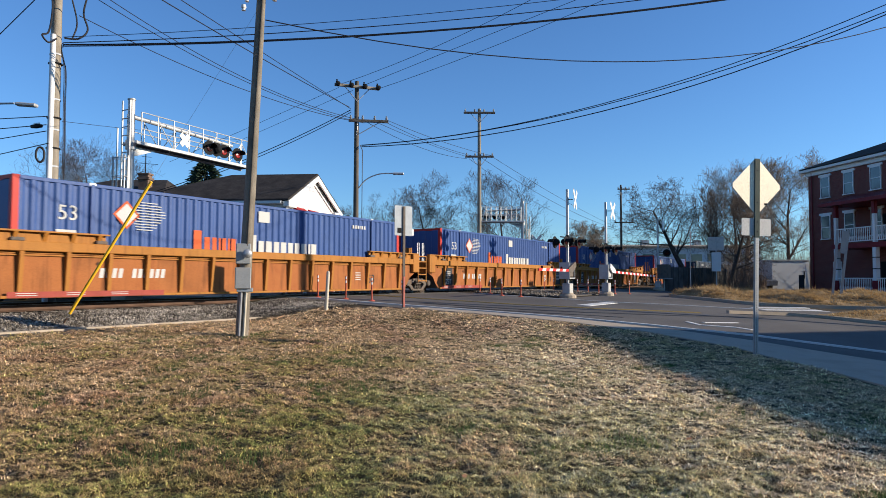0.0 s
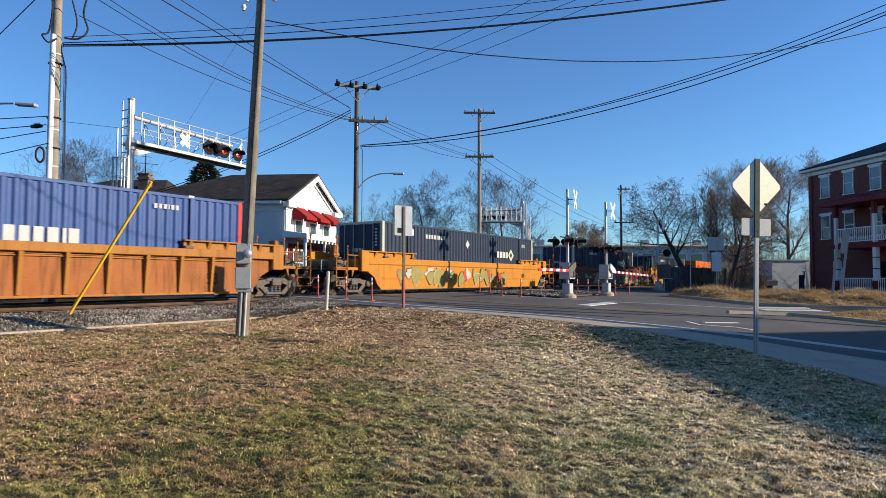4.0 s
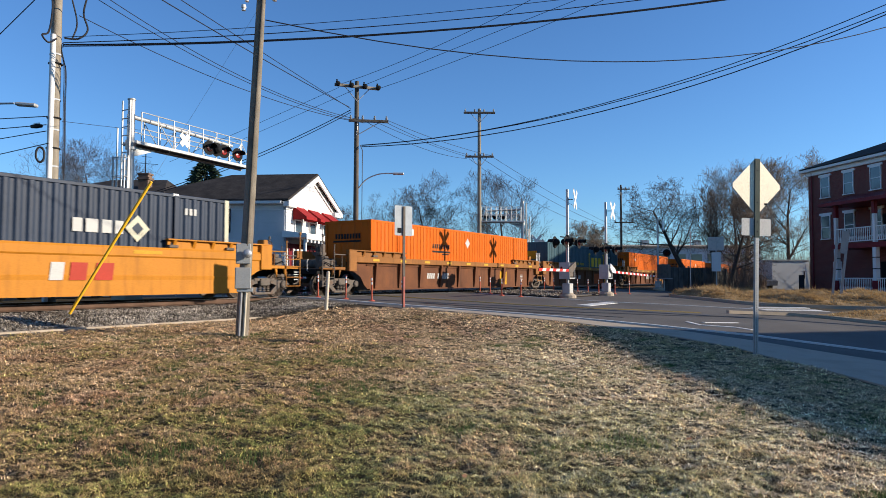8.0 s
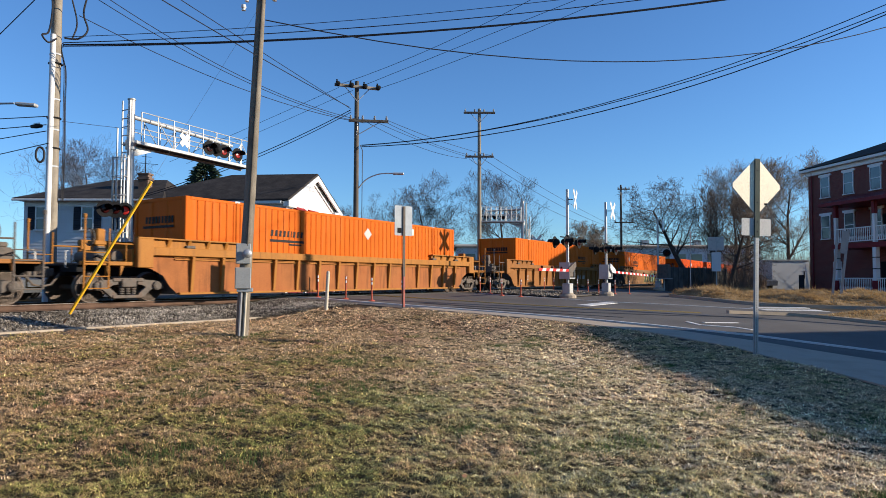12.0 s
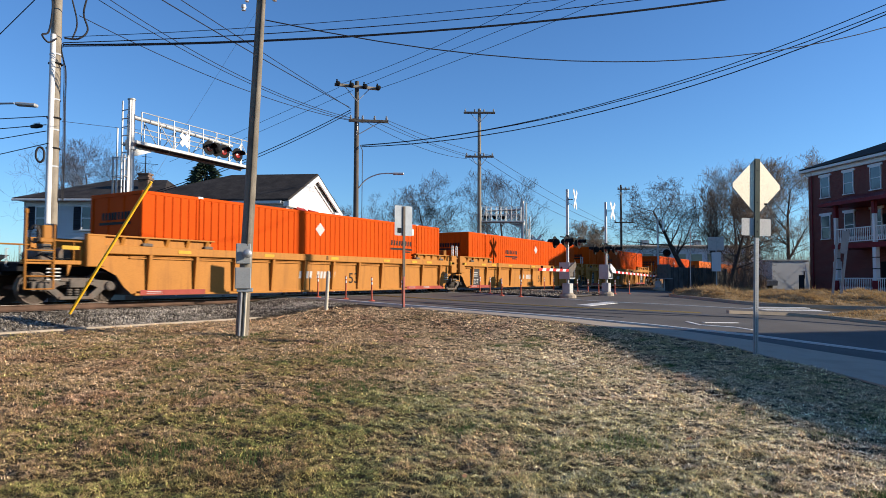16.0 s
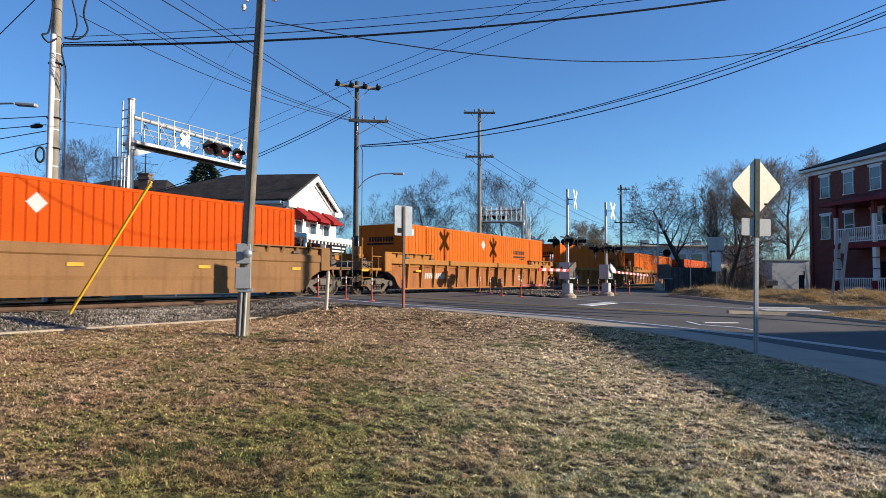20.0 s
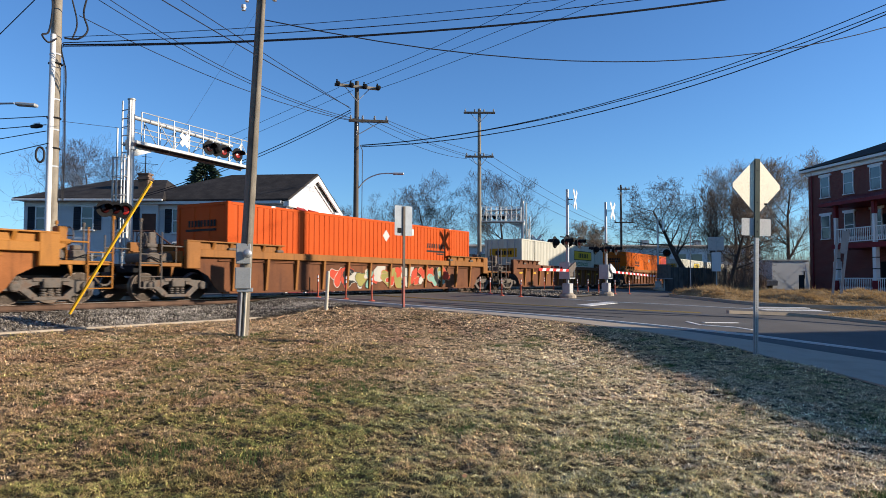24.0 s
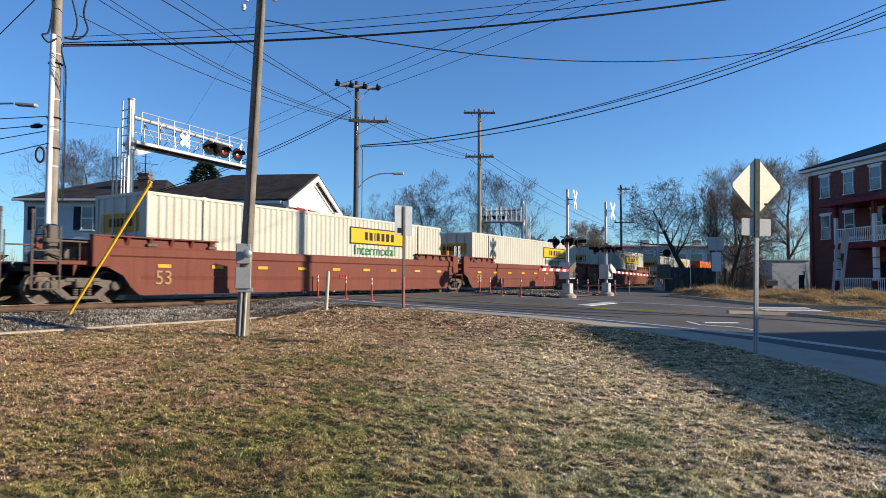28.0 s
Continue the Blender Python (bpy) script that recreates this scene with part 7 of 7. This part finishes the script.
    load("orange", "groove", qs[0], "faded orange grooved container with a scarlet end section", lambda o: dress_orange(o, -5.0, 1), tail=("scarlet", 5.4, HALF - 0.17))
    stencils(wells[0], 7, x=-8.0)
    yellow_ticks(wells[0], 1.0, 2.1, -1.376)
    qs = mid(515.6, 535.0, 554.4)
    car, wells = car_of("three", qs, "maroon", 0, label="three-unit articulated red-brown smooth-sided well car")
    for b, q in zip(wells, qs):
        load("cream", "rib", q, CREAM, lambda o: dress_cream(o, -0.2 if o.location.x < 530 else 0.6), end="doors")
        word(b, "53", -7.9, 0.5, 0.42, "spray_tan", y=-1.485)
        yellow_ticks(b, 0.98, 1.9, -1.48)
        bars(b, 0.2, 0.68, [0.13] * 4, 0.16, "mark_red", 0.05, y=-1.485)
    q0 = 577.8
    for paint, style, lab, dress, tone in (("cream", "rib", CREAM, dress_cream, "brown"), ("orange", "groove", ORANGE, lambda o: dress_orange(o, 4, 1), "tan"),
                                           ("cream", "rib", CREAM, dress_cream, "brown"), ("cream", "rib", CREAM, dress_cream, "maroon")):
        qs = mid(q0)
        car_of("one", qs, tone, 0 if tone == "maroon" else 15, label="single well car far along the train")
        load(paint, style, qs[0], lab, dress)
        q0 += 23.4
    q0 = -15.5
    for i in range(2):
        qs = mid(q0)
        car_of("one", qs, "tan", 15, label=TAN1)
        load("blue", "wave", qs[0], BLUE, dress_blue, trim="red_trim")
        q0 -= 23.5


build_train()


# ---- ground cover ----


def cover(name, label, category, verts, faces, material):
    me = bpy.data.meshes.new(name)
    v, f = np.asarray(verts, dtype=np.float32), np.asarray(faces, dtype=np.int32)
    k = f.shape[1]
    me.vertices.add(len(v))
    me.vertices.foreach_set("co", v.ravel())
    me.loops.add(f.size)
    me.loops.foreach_set("vertex_index", f.ravel())
    me.polygons.add(len(f))
    me.polygons.foreach_set("loop_start", np.arange(0, f.size, k, dtype=np.int32))
    me.update(calc_edges=True)
    me.materials.append(material)
    return tagged(new(name, me), label, category, kind="stuff")


def blade_mat(name, colours, rough=0.85, turf=False, thin=0.0):
    """Pieces that differ one by one within wide patches. turf: browner towards the tracks, frosted by the road, with
    the sunny side of the house's shadow edge painted lighter than the shaded side.
    """
    m = bpy.data.materials.new(name)
    m.use_nodes = True
    n, link = m.node_tree.nodes, m.node_tree.links.new
    b = n["Principled BSDF"]
    geo = n.new("ShaderNodeNewGeometry")
    tc = n.new("ShaderNodeTexCoord")
    ramp = n.new("ShaderNodeValToRGB")
    els = ramp.color_ramp.elements
    while len(els) < len(colours):
        els.new(0.5)
    for i, c in enumerate(colours):
        els[i].position, els[i].color = i / (len(colours) - 1), (*c, 1)

    def noise_at(scale, detail):
        k = n.new("ShaderNodeTexNoise")
        k.inputs["Scale"].default_value, k.inputs["Detail"].default_value = scale, detail
        link(tc.outputs["Object"], k.inputs["Vector"])
        return k.outputs["Fac"]

    def span(src, a0, a1, b0, b1):
        k = n.new("ShaderNodeMapRange")
        for i, val in enumerate((a0, a1, b0, b1)):
            k.inputs[i + 1].default_value = val
        link(src, k.inputs[0])
        return k.outputs[0]

    def plus(p, q, op="ADD"):
        k = n.new("ShaderNodeMath")
        k.operation = op
        link(p, k.inputs[0])
        link(q, k.inputs[1])
        return k.outputs[0]
    value = plus(span(geo.outputs["Random Per Island"], 0, 1, 0, 0.5), span(noise_at(0.55, 5), 0.33, 0.67, -0.06, 0.34))
    value = plus(value, span(noise_at(2.6, 3), 0.35, 0.65, -0.14, 0.18))
    value = plus(value, span(noise_at(9.0, 2), 0.35, 0.65, -0.12, 0.14))
    out = None
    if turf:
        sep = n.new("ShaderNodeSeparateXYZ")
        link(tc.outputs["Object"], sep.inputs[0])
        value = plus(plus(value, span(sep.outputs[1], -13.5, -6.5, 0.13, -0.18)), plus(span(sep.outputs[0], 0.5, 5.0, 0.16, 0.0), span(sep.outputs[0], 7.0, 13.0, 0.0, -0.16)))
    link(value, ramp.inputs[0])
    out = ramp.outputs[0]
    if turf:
        # rime peaks on the sunny side of the house's shadow edge, painting it lighter
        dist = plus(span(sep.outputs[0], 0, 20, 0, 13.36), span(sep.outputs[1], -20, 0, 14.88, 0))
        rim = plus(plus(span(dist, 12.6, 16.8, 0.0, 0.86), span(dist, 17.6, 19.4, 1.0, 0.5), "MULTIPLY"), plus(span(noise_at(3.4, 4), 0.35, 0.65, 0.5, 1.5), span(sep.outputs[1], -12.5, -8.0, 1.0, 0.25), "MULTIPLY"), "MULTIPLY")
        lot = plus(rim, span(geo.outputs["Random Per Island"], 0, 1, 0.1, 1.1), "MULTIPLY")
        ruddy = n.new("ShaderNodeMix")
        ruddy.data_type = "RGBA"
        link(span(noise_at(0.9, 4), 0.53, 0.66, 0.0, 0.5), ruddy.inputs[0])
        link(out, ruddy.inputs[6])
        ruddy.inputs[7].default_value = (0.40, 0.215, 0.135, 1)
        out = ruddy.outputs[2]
        frost_and_light = n.new("ShaderNodeMix")
        frost_and_light.data_type = "RGBA"
        link(lot, frost_and_light.inputs[0])
        link(out, frost_and_light.inputs[6])
        frost_and_light.inputs[7].default_value = (0.96, 0.84, 0.62, 1)
        out = frost_and_light.outputs[2]
    if turf:
        hue = n.new("ShaderNodeHueSaturation")
        part_of = n.new("ShaderNodeMath")
        part_of.operation = "MULTIPLY"
        link(geo.outputs["Random Per Island"], part_of.inputs[0])
        part_of.inputs[1].default_value = 61.7
        rest = n.new("ShaderNodeMath")
        rest.operation = "FRACT"
        link(part_of.outputs[0], rest.inputs[0])
        few = n.new("ShaderNodeMath")
        few.operation = "POWER"
        link(rest.outputs[0], few.inputs[0])
        few.inputs[1].default_value = 3.0

        def cells(scale, lo, hi):
            k = n.new("ShaderNodeTexVoronoi")
            k.inputs["Scale"].default_value = scale
            link(tc.outputs["Object"], k.inputs["Vector"])
            c = n.new("ShaderNodeSeparateColor")
            link(k.outputs["Color"], c.inputs[0])
            return span(c.outputs[0], 0, 1, lo, hi)
        tone = plus(plus(span(few.outputs[0], 0, 1, 0.63, 2.3), cells(48, 0.6, 1.45), "MULTIPLY"), cells(13, 0.72, 1.3), "MULTIPLY")
        link(tone, hue.inputs["Value"])
        link(out, hue.inputs["Color"])
        out = hue.outputs[0]
    link(out, b.inputs["Base Color"])
    b.inputs["Roughness"].default_value = rough
    b.inputs["Specular IOR Level"].default_value = 0.12
    if thin:
        leafy, both = n.new("ShaderNodeBsdfTranslucent"), n.new("ShaderNodeMixShader")
        link(out, leafy.inputs["Color"])
        both.inputs[0].default_value = thin
        link(b.outputs[0], both.inputs[1])
        link(leafy.outputs[0], both.inputs[2])
        link(both.outputs[0], n["Material Output"].inputs["Surface"])
    return m


EDGE_Y = (-20, -17.6, -16.7, -15.1, -13, -10.6, -5.6, -3.4)
EDGE_X = (9.5, 11.6, 13.4, 15.2, 16.3, 16.8, 16.8, 15.6)


def lawn_edge(y):
    """Where the turf ends towards the road."""
    return float(np.interp(y, EDGE_Y, EDGE_X))


def grass():
    rg = np.random.default_rng(7)
    spots = []
    # distance range, blades per square metre, length, half width
    for lo, hi, per, ln, hw in ((3.2, 4.4, 26000, 0.028, 0.0022), (4.4, 6.0, 19000, 0.030, 0.0027), (6.0, 8.5, 12500, 0.033, 0.0036), (8.5, 12.0, 7600, 0.036, 0.0052), (12.0, 17.0, 4000, 0.040, 0.0078), (17.0, 22.0, 1900, 0.046, 0.012)):
        n = int(0.5 * (hi * hi - lo * lo) * 1.26 * per)
        a = np.radians(58.6) + rg.uniform(-0.63, 0.63, n)
        d = np.sqrt(rg.uniform(lo * lo, hi * hi, n))
        spots.append(np.stack([d * np.sin(a), -17.055 + d * np.cos(a), np.full(n, ln), np.full(n, hw)], 1))
    for lo, hi, per, ln in ((0.3, 3.2, 900, 0.04), (3.2, 13.0, 110, 0.05)):
        n = int(math.pi * (hi * hi - lo * lo) * per)
        a, d = rg.uniform(0, 6.283, n), np.sqrt(rg.uniform(lo * lo, hi * hi, n))
        spots.append(np.stack([d * np.sin(a), -17.055 + d * np.cos(a), np.full(n, ln), np.full(n, ln * 0.15)], 1))
    p = np.concatenate(spots)
    x, y = p[:, 0], p[:, 1]
    edge = np.interp(y, EDGE_Y, EDGE_X) + 0.10 * hills(x, y, 0.35, 21)
    p = p[((y < -2.74) & ((x < 12.5) | (y < -3.2))) & (x < edge)]
    x, y = p[:, 0], p[:, 1]
    clump = hills(x, y, 0.13, 1) + 0.9 * hills(x, y, 0.055, 2) + 0.5 * hills(x, y, 0.4, 3)
    tall = np.clip(0.75 + 0.42 * clump, 0.4, 1.7)
    z = height_np(x, y) + np.clip(0.014 + 0.012 * hills(x, y, 0.6, 4) + 0.020 * clump, -0.016, 0.06)
    n = len(p)
    ang, tilt = rg.uniform(0, 6.283, n), np.clip(rg.normal(1.12, 0.36, n), 0.15, 1.5)
    h = p[:, 2] * (0.5 + rg.random(n)) * tall
    w = p[:, 3] * (0.7 + 0.6 * rg.random(n))
    base = np.stack([x, y, z - 0.004], 1)
    side = np.stack([-np.sin(ang), np.cos(ang), np.zeros(n)], 1) * w[:, None]
    lean = np.stack([np.cos(ang) * np.sin(tilt), np.sin(ang) * np.sin(tilt), np.cos(tilt)], 1) * h[:, None]
    v = np.stack([base - side, base + side, base + lean], 1).reshape(-1, 3)
    f = np.arange(n * 3).reshape(-1, 3)
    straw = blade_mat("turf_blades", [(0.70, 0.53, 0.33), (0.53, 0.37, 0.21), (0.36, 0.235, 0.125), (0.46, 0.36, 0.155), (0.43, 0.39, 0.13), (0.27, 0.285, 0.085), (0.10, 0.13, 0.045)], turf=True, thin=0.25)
    cover("lawn_grass", "short straw and green winter turf, frosted, painted lighter beside the shade", "grass", v, f, straw)
    # scattered green tufts
    gv = []
    for k in range(95):
        d, a = math.sqrt(rg.uniform(14, 260)), math.radians(58.6) + rg.uniform(-0.6, 0.6)
        x, y = d * math.sin(a), -17.055 + d * math.cos(a)
        if x > lawn_edge(y) - 0.3 or y > -3.6:
            continue
        r = rg.uniform(0.08, 0.24)
        for i in range(int(260 * r / 0.2)):
            px, py = x + rg.normal(0, r) * 1.2, y + rg.normal(0, r) * 0.8
            b, t = rg.uniform(0, 6.283), rg.uniform(0.1, 0.9)
            hh, ww = rg.uniform(0.04, 0.085), 0.004
            o = np.array([px, py, height(px, py)])
            s = np.array([-math.sin(b), math.cos(b), 0]) * ww
            gv += [o - s, o + s, o + np.array([math.cos(b) * math.sin(t), math.sin(b) * math.sin(t), math.cos(t)]) * hh]
    cover("grass_tufts", "scattered tufts of green winter grass", "grass", gv, np.arange(len(gv)).reshape(-1, 3), blade_mat("green_blades", [(0.07, 0.12, 0.035), (0.11, 0.16, 0.05), (0.17, 0.20, 0.09)], thin=0.4))
    # fallen leaves
    lv = []
    for k in range(70):
        d, a = math.sqrt(rg.uniform(16, 200)), math.radians(58.6) + rg.uniform(-0.6, 0.6)
        x, y = d * math.sin(a), -17.055 + d * math.cos(a)
        if x > lawn_edge(y) or y > -3.6:
            continue
        b, s = rg.uniform(0, 6.283), rg.uniform(0.025, 0.055)
        o = np.array([x, y, height(x, y) + 0.02])
        u, w = np.array([math.cos(b), math.sin(b), 0.25]) * s, np.array([-math.sin(b), math.cos(b), 0.1]) * s * 0.6
        lv += [o - u, o - w, o + u, o + w]
    cover("fallen_leaves", "few curled brown fallen leaves on the turf", "leaves", lv, np.arange(len(lv)).reshape(-1, 4), blade_mat("leaf", [(0.34, 0.14, 0.07), (0.42, 0.22, 0.12), (0.30, 0.17, 0.10)]))


def stones():
    """Crushed stone of the shoulder between the edging and the rail, and beside the crossing."""
    rg = np.random.default_rng(5)
    v, f = [], []
    octa = np.array([(1, 0, 0), (-1, 0, 0), (0, 1, 0), (0, -1, 0), (0, 0, 1), (0, 0, -1)], float)
    tri = np.array([(0, 2, 4), (2, 1, 4), (1, 3, 4), (3, 0, 4), (2, 0, 5), (1, 2, 5), (3, 1, 5), (0, 3, 5)])
    k = 0

    def bed(y):
        return float(np.interp(y, (-3.1, -2.3, -1.25, -0.35, 0.5), (-0.52, -0.44, -0.24, -0.19, -0.19)))
    for x0, x1, y0, y1, n, on_bed in ((6.4, 17.0, -2.45, -0.1, 13500, True), (11.5, 16.9, -3.5, -2.3, 2600, False), (29.9, 38.5, -4.6, -0.4, 2600, False), (17, 40, 3, 3.6, 200, False)):
        for i in range(n):
            x, y = rg.uniform(x0, x1), rg.uniform(y0, y1)
            if not on_bed and x < 17 and (y < -2.3 - 0.24 * (x - 11.5) or rg.random() < 0.3 * (-2.3 - y)):
                continue
            s = rg.uniform(0.018, 0.042) * (1.0 if x < 20 else 1.6)
            pts = octa * (s * rg.uniform(0.6, 1.3, (6, 1))) * rg.uniform(0.7, 1.2, 3)
            a = rg.uniform(0, 6.283)
            c, sn = math.cos(a), math.sin(a)
            t = rg.uniform(-0.7, 0.7)
            ct, stt = math.cos(t), math.sin(t)
            rot = np.array([[c, -sn, 0], [sn, c, 0], [0, 0, 1]]) @ np.array([[1, 0, 0], [0, ct, -stt], [0, stt, ct]])
            z = (max(bed(y), height(x, y) - 0.01) if on_bed else height(x, y) + (0.0 if x < 17 else 0.04)) + s * 0.35
            v.append(pts @ rot.T + (x, y, z))
            f.append(tri + k)
            k += 6
    m = blade_mat("stone_faces", [(0.03, 0.026, 0.021), (0.10, 0.085, 0.067), (0.26, 0.23, 0.19), (0.56, 0.50, 0.41)], 0.9)
    cover("ballast_stones", "loose grey crushed stone on the railway shoulder", "ballast", np.concatenate(v), np.concatenate(f), m)


def dry_clumps():
    """Tall dry grass on the verge and the island."""
    rg = np.random.default_rng(9)
    v = []

    def inside(x, y):
        return (y > -20 and x > float(np.interp(y, (-20, -17, -14, -11.4, -8.9), (37.6, 36.7, 35.3, 36.8, 38.7))) and x < 50 and y < -8.6 + 0.04 * (x - 38)) or (29.9 < x < 37 and -21 < y < -16.2 - 0.25 * (x - 29.9) * 0 and x < 30 + (-16 - y) * 2.2)
    def mound(x, y):
        """Height of the matted grass over the ground; it runs out to nothing at the kerbs."""
        if not inside(x, y):
            return -0.045
        rim = 1.0
        for dx, dy in ((0.9, 0), (-0.9, 0), (0, 0.9), (0, -0.9), (0.45, 0), (-0.45, 0), (0, 0.45), (0, -0.45)):
            rim -= 0.125 if not inside(x + dx, y + dy) else 0.0
        return rim * (0.10 + 0.42 * max(0.0, noise.noise((x * 0.42, y * 0.42, 7)) + 0.16) * (0.6 if x < 37 and y < -15.5 else 1.0))
    g, step = Geo(), 0.3
    for i in range(70):
        for j in range(44):
            x, y = 29.4 + i * step, -21 + j * step
            if inside(x + step / 2, y + step / 2):
                g.quad(*[(a, b, height(a, b) + 0.022 + mound(a, b) * (1 + 0.35 * noise.noise((a * 3, b * 3, 2)))) for a, b in ((x, y), (x + step, y), (x + step, y + step), (x, y + step))])
    tagged(part("verge_mounds", g, M["dry"]), "low uneven mounds of matted dry grass on the verge", "verge", kind="structure")
    n = 0
    while n < 1900:
        x, y = rg.uniform(29.5, 50), rg.uniform(-21, -8)
        if not inside(x, y):
            continue
        n += 1
        m = mound(x, y)
        if m < 0.10 and rg.random() < 0.6:
            continue
        z = height(x, y) + 0.01 + m
        hgt = (0.08 + 0.7 * m) * rg.uniform(0.6, 1.3)
        comb = rg.uniform(0, 6.283)
        for i in range(30):
            a, t = comb + rg.normal(0, 0.9), rg.uniform(0.6, 1.55)
            px, py = x + rg.normal(0, 0.13), y + rg.normal(0, 0.13)
            h = hgt * rg.uniform(0.5, 1.25)
            o = np.array([px, py, z])
            s = np.array([-math.sin(a), math.cos(a), 0]) * 0.014
            v += [o - s, o + s, o + np.array([math.cos(a) * math.sin(t), math.sin(a) * math.sin(t), math.cos(t)]) * h]
    cover("dry_grass", "long dry golden grass on the verge", "grass", v, np.arange(len(v)).reshape(-1, 3), blade_mat("dry_blades", [(0.60, 0.44, 0.24), (0.48, 0.33, 0.16), (0.34, 0.22, 0.10), (0.20, 0.13, 0.06)], thin=0.3))
    # thicket of brush under the far trees
    b = []
    for k in range(4600):
        x, y = rg.uniform(57, 92), rg.uniform(-17, -5.5)
        if y < -10.5 - 0.0 * x and x < 69 and y < -11:
            continue
        if 0.03 < (y + 17.055) / x < 0.09 and x < 78:
            continue
        a, t = rg.uniform(0, 6.283), rg.uniform(0.0, 0.5)
        h = rg.uniform(0.8, 3.0) * (1 + 1.1 * smooth(66, 80, x))
        o = np.array([x, y, -0.4])
        s = np.array([-math.sin(a), math.cos(a), 0]) * 0.018
        e = o + np.array([math.cos(a) * math.sin(t), math.sin(a) * math.sin(t), math.cos(t)]) * h
        b += [o - s, o + s, e]
        for j in range(3):
            m = o + (e - o) * rg.uniform(0.3, 0.9)
            u = np.array([rg.uniform(-1, 1), rg.uniform(-1, 1), rg.uniform(0.1, 1)]) * rg.uniform(0.3, 0.9)
            b += [m - s * 0.6, m + s * 0.6, m + u]
    cover("brush", "leafless brown brush under the trees", "bush", b, np.arange(len(b)).reshape(-1, 3), blade_mat("brush_stems", [(0.20, 0.14, 0.10), (0.13, 0.095, 0.07), (0.26, 0.19, 0.13)]))


def horizon_woods():
    """Low leafless woods and bushes along the horizon."""
    rg = np.random.default_rng(11)
    v = []
    for k in range(9000):
        a = math.radians(rg.uniform(20, 100))
        d = rg.uniform(150, 320)
        x, y = d * math.sin(a), -17 + d * math.cos(a)
        h = 7 + 4 * noise.noise((x * 0.02, y * 0.02, 1)) + rg.uniform(-2, 2)
        o = np.array([x, y, -0.5 + rg.random() * h * 0.5])
        b = rg.uniform(0, 6.283)
        s = np.array([math.cos(b), math.sin(b), 0]) * rg.uniform(0.05, 0.14)
        e = o + np.array([rg.uniform(-1.2, 1.2), rg.uniform(-1.2, 1.2), h * 0.5])
        v += [o - s, o + s, e]
    cover("distant_woods", "low brown leafless woods on the horizon", "woods", v, np.arange(len(v)).reshape(-1, 3), blade_mat("far_twigs", [(0.16, 0.12, 0.10), (0.12, 0.10, 0.085), (0.20, 0.16, 0.13)]))


grass()
stones()
dry_clumps()
horizon_woods()


# ---- what moves ----
def motions():
    """The train rolls past at an even speed; its wheels turn with it."""
    for ob, q in CARS:
        x, y, z = ob.location
        walk(ob, [(t, pose(x - SPEED * t, y, z)) for t in (0.0, 7.0, 14.0, 21.0, 28.0)])
    turn = math.degrees(SPEED / FPS / 0.42)
    for k, wheels in WHEELS.items():
        lead = wheels[0]
        walk(lead, [(i / FPS, pose(k, 0, 0.42, 0, -turn * i, 0)) for i in range(28 * FPS + 1)])
        for w in wheels[1:]:
            w.rotation_mode = "QUATERNION"
            keys = w.animation_data_create()
            keys.action = lead.animation_data.action
            keys.action_slot = lead.animation_data.action_slot


motions()
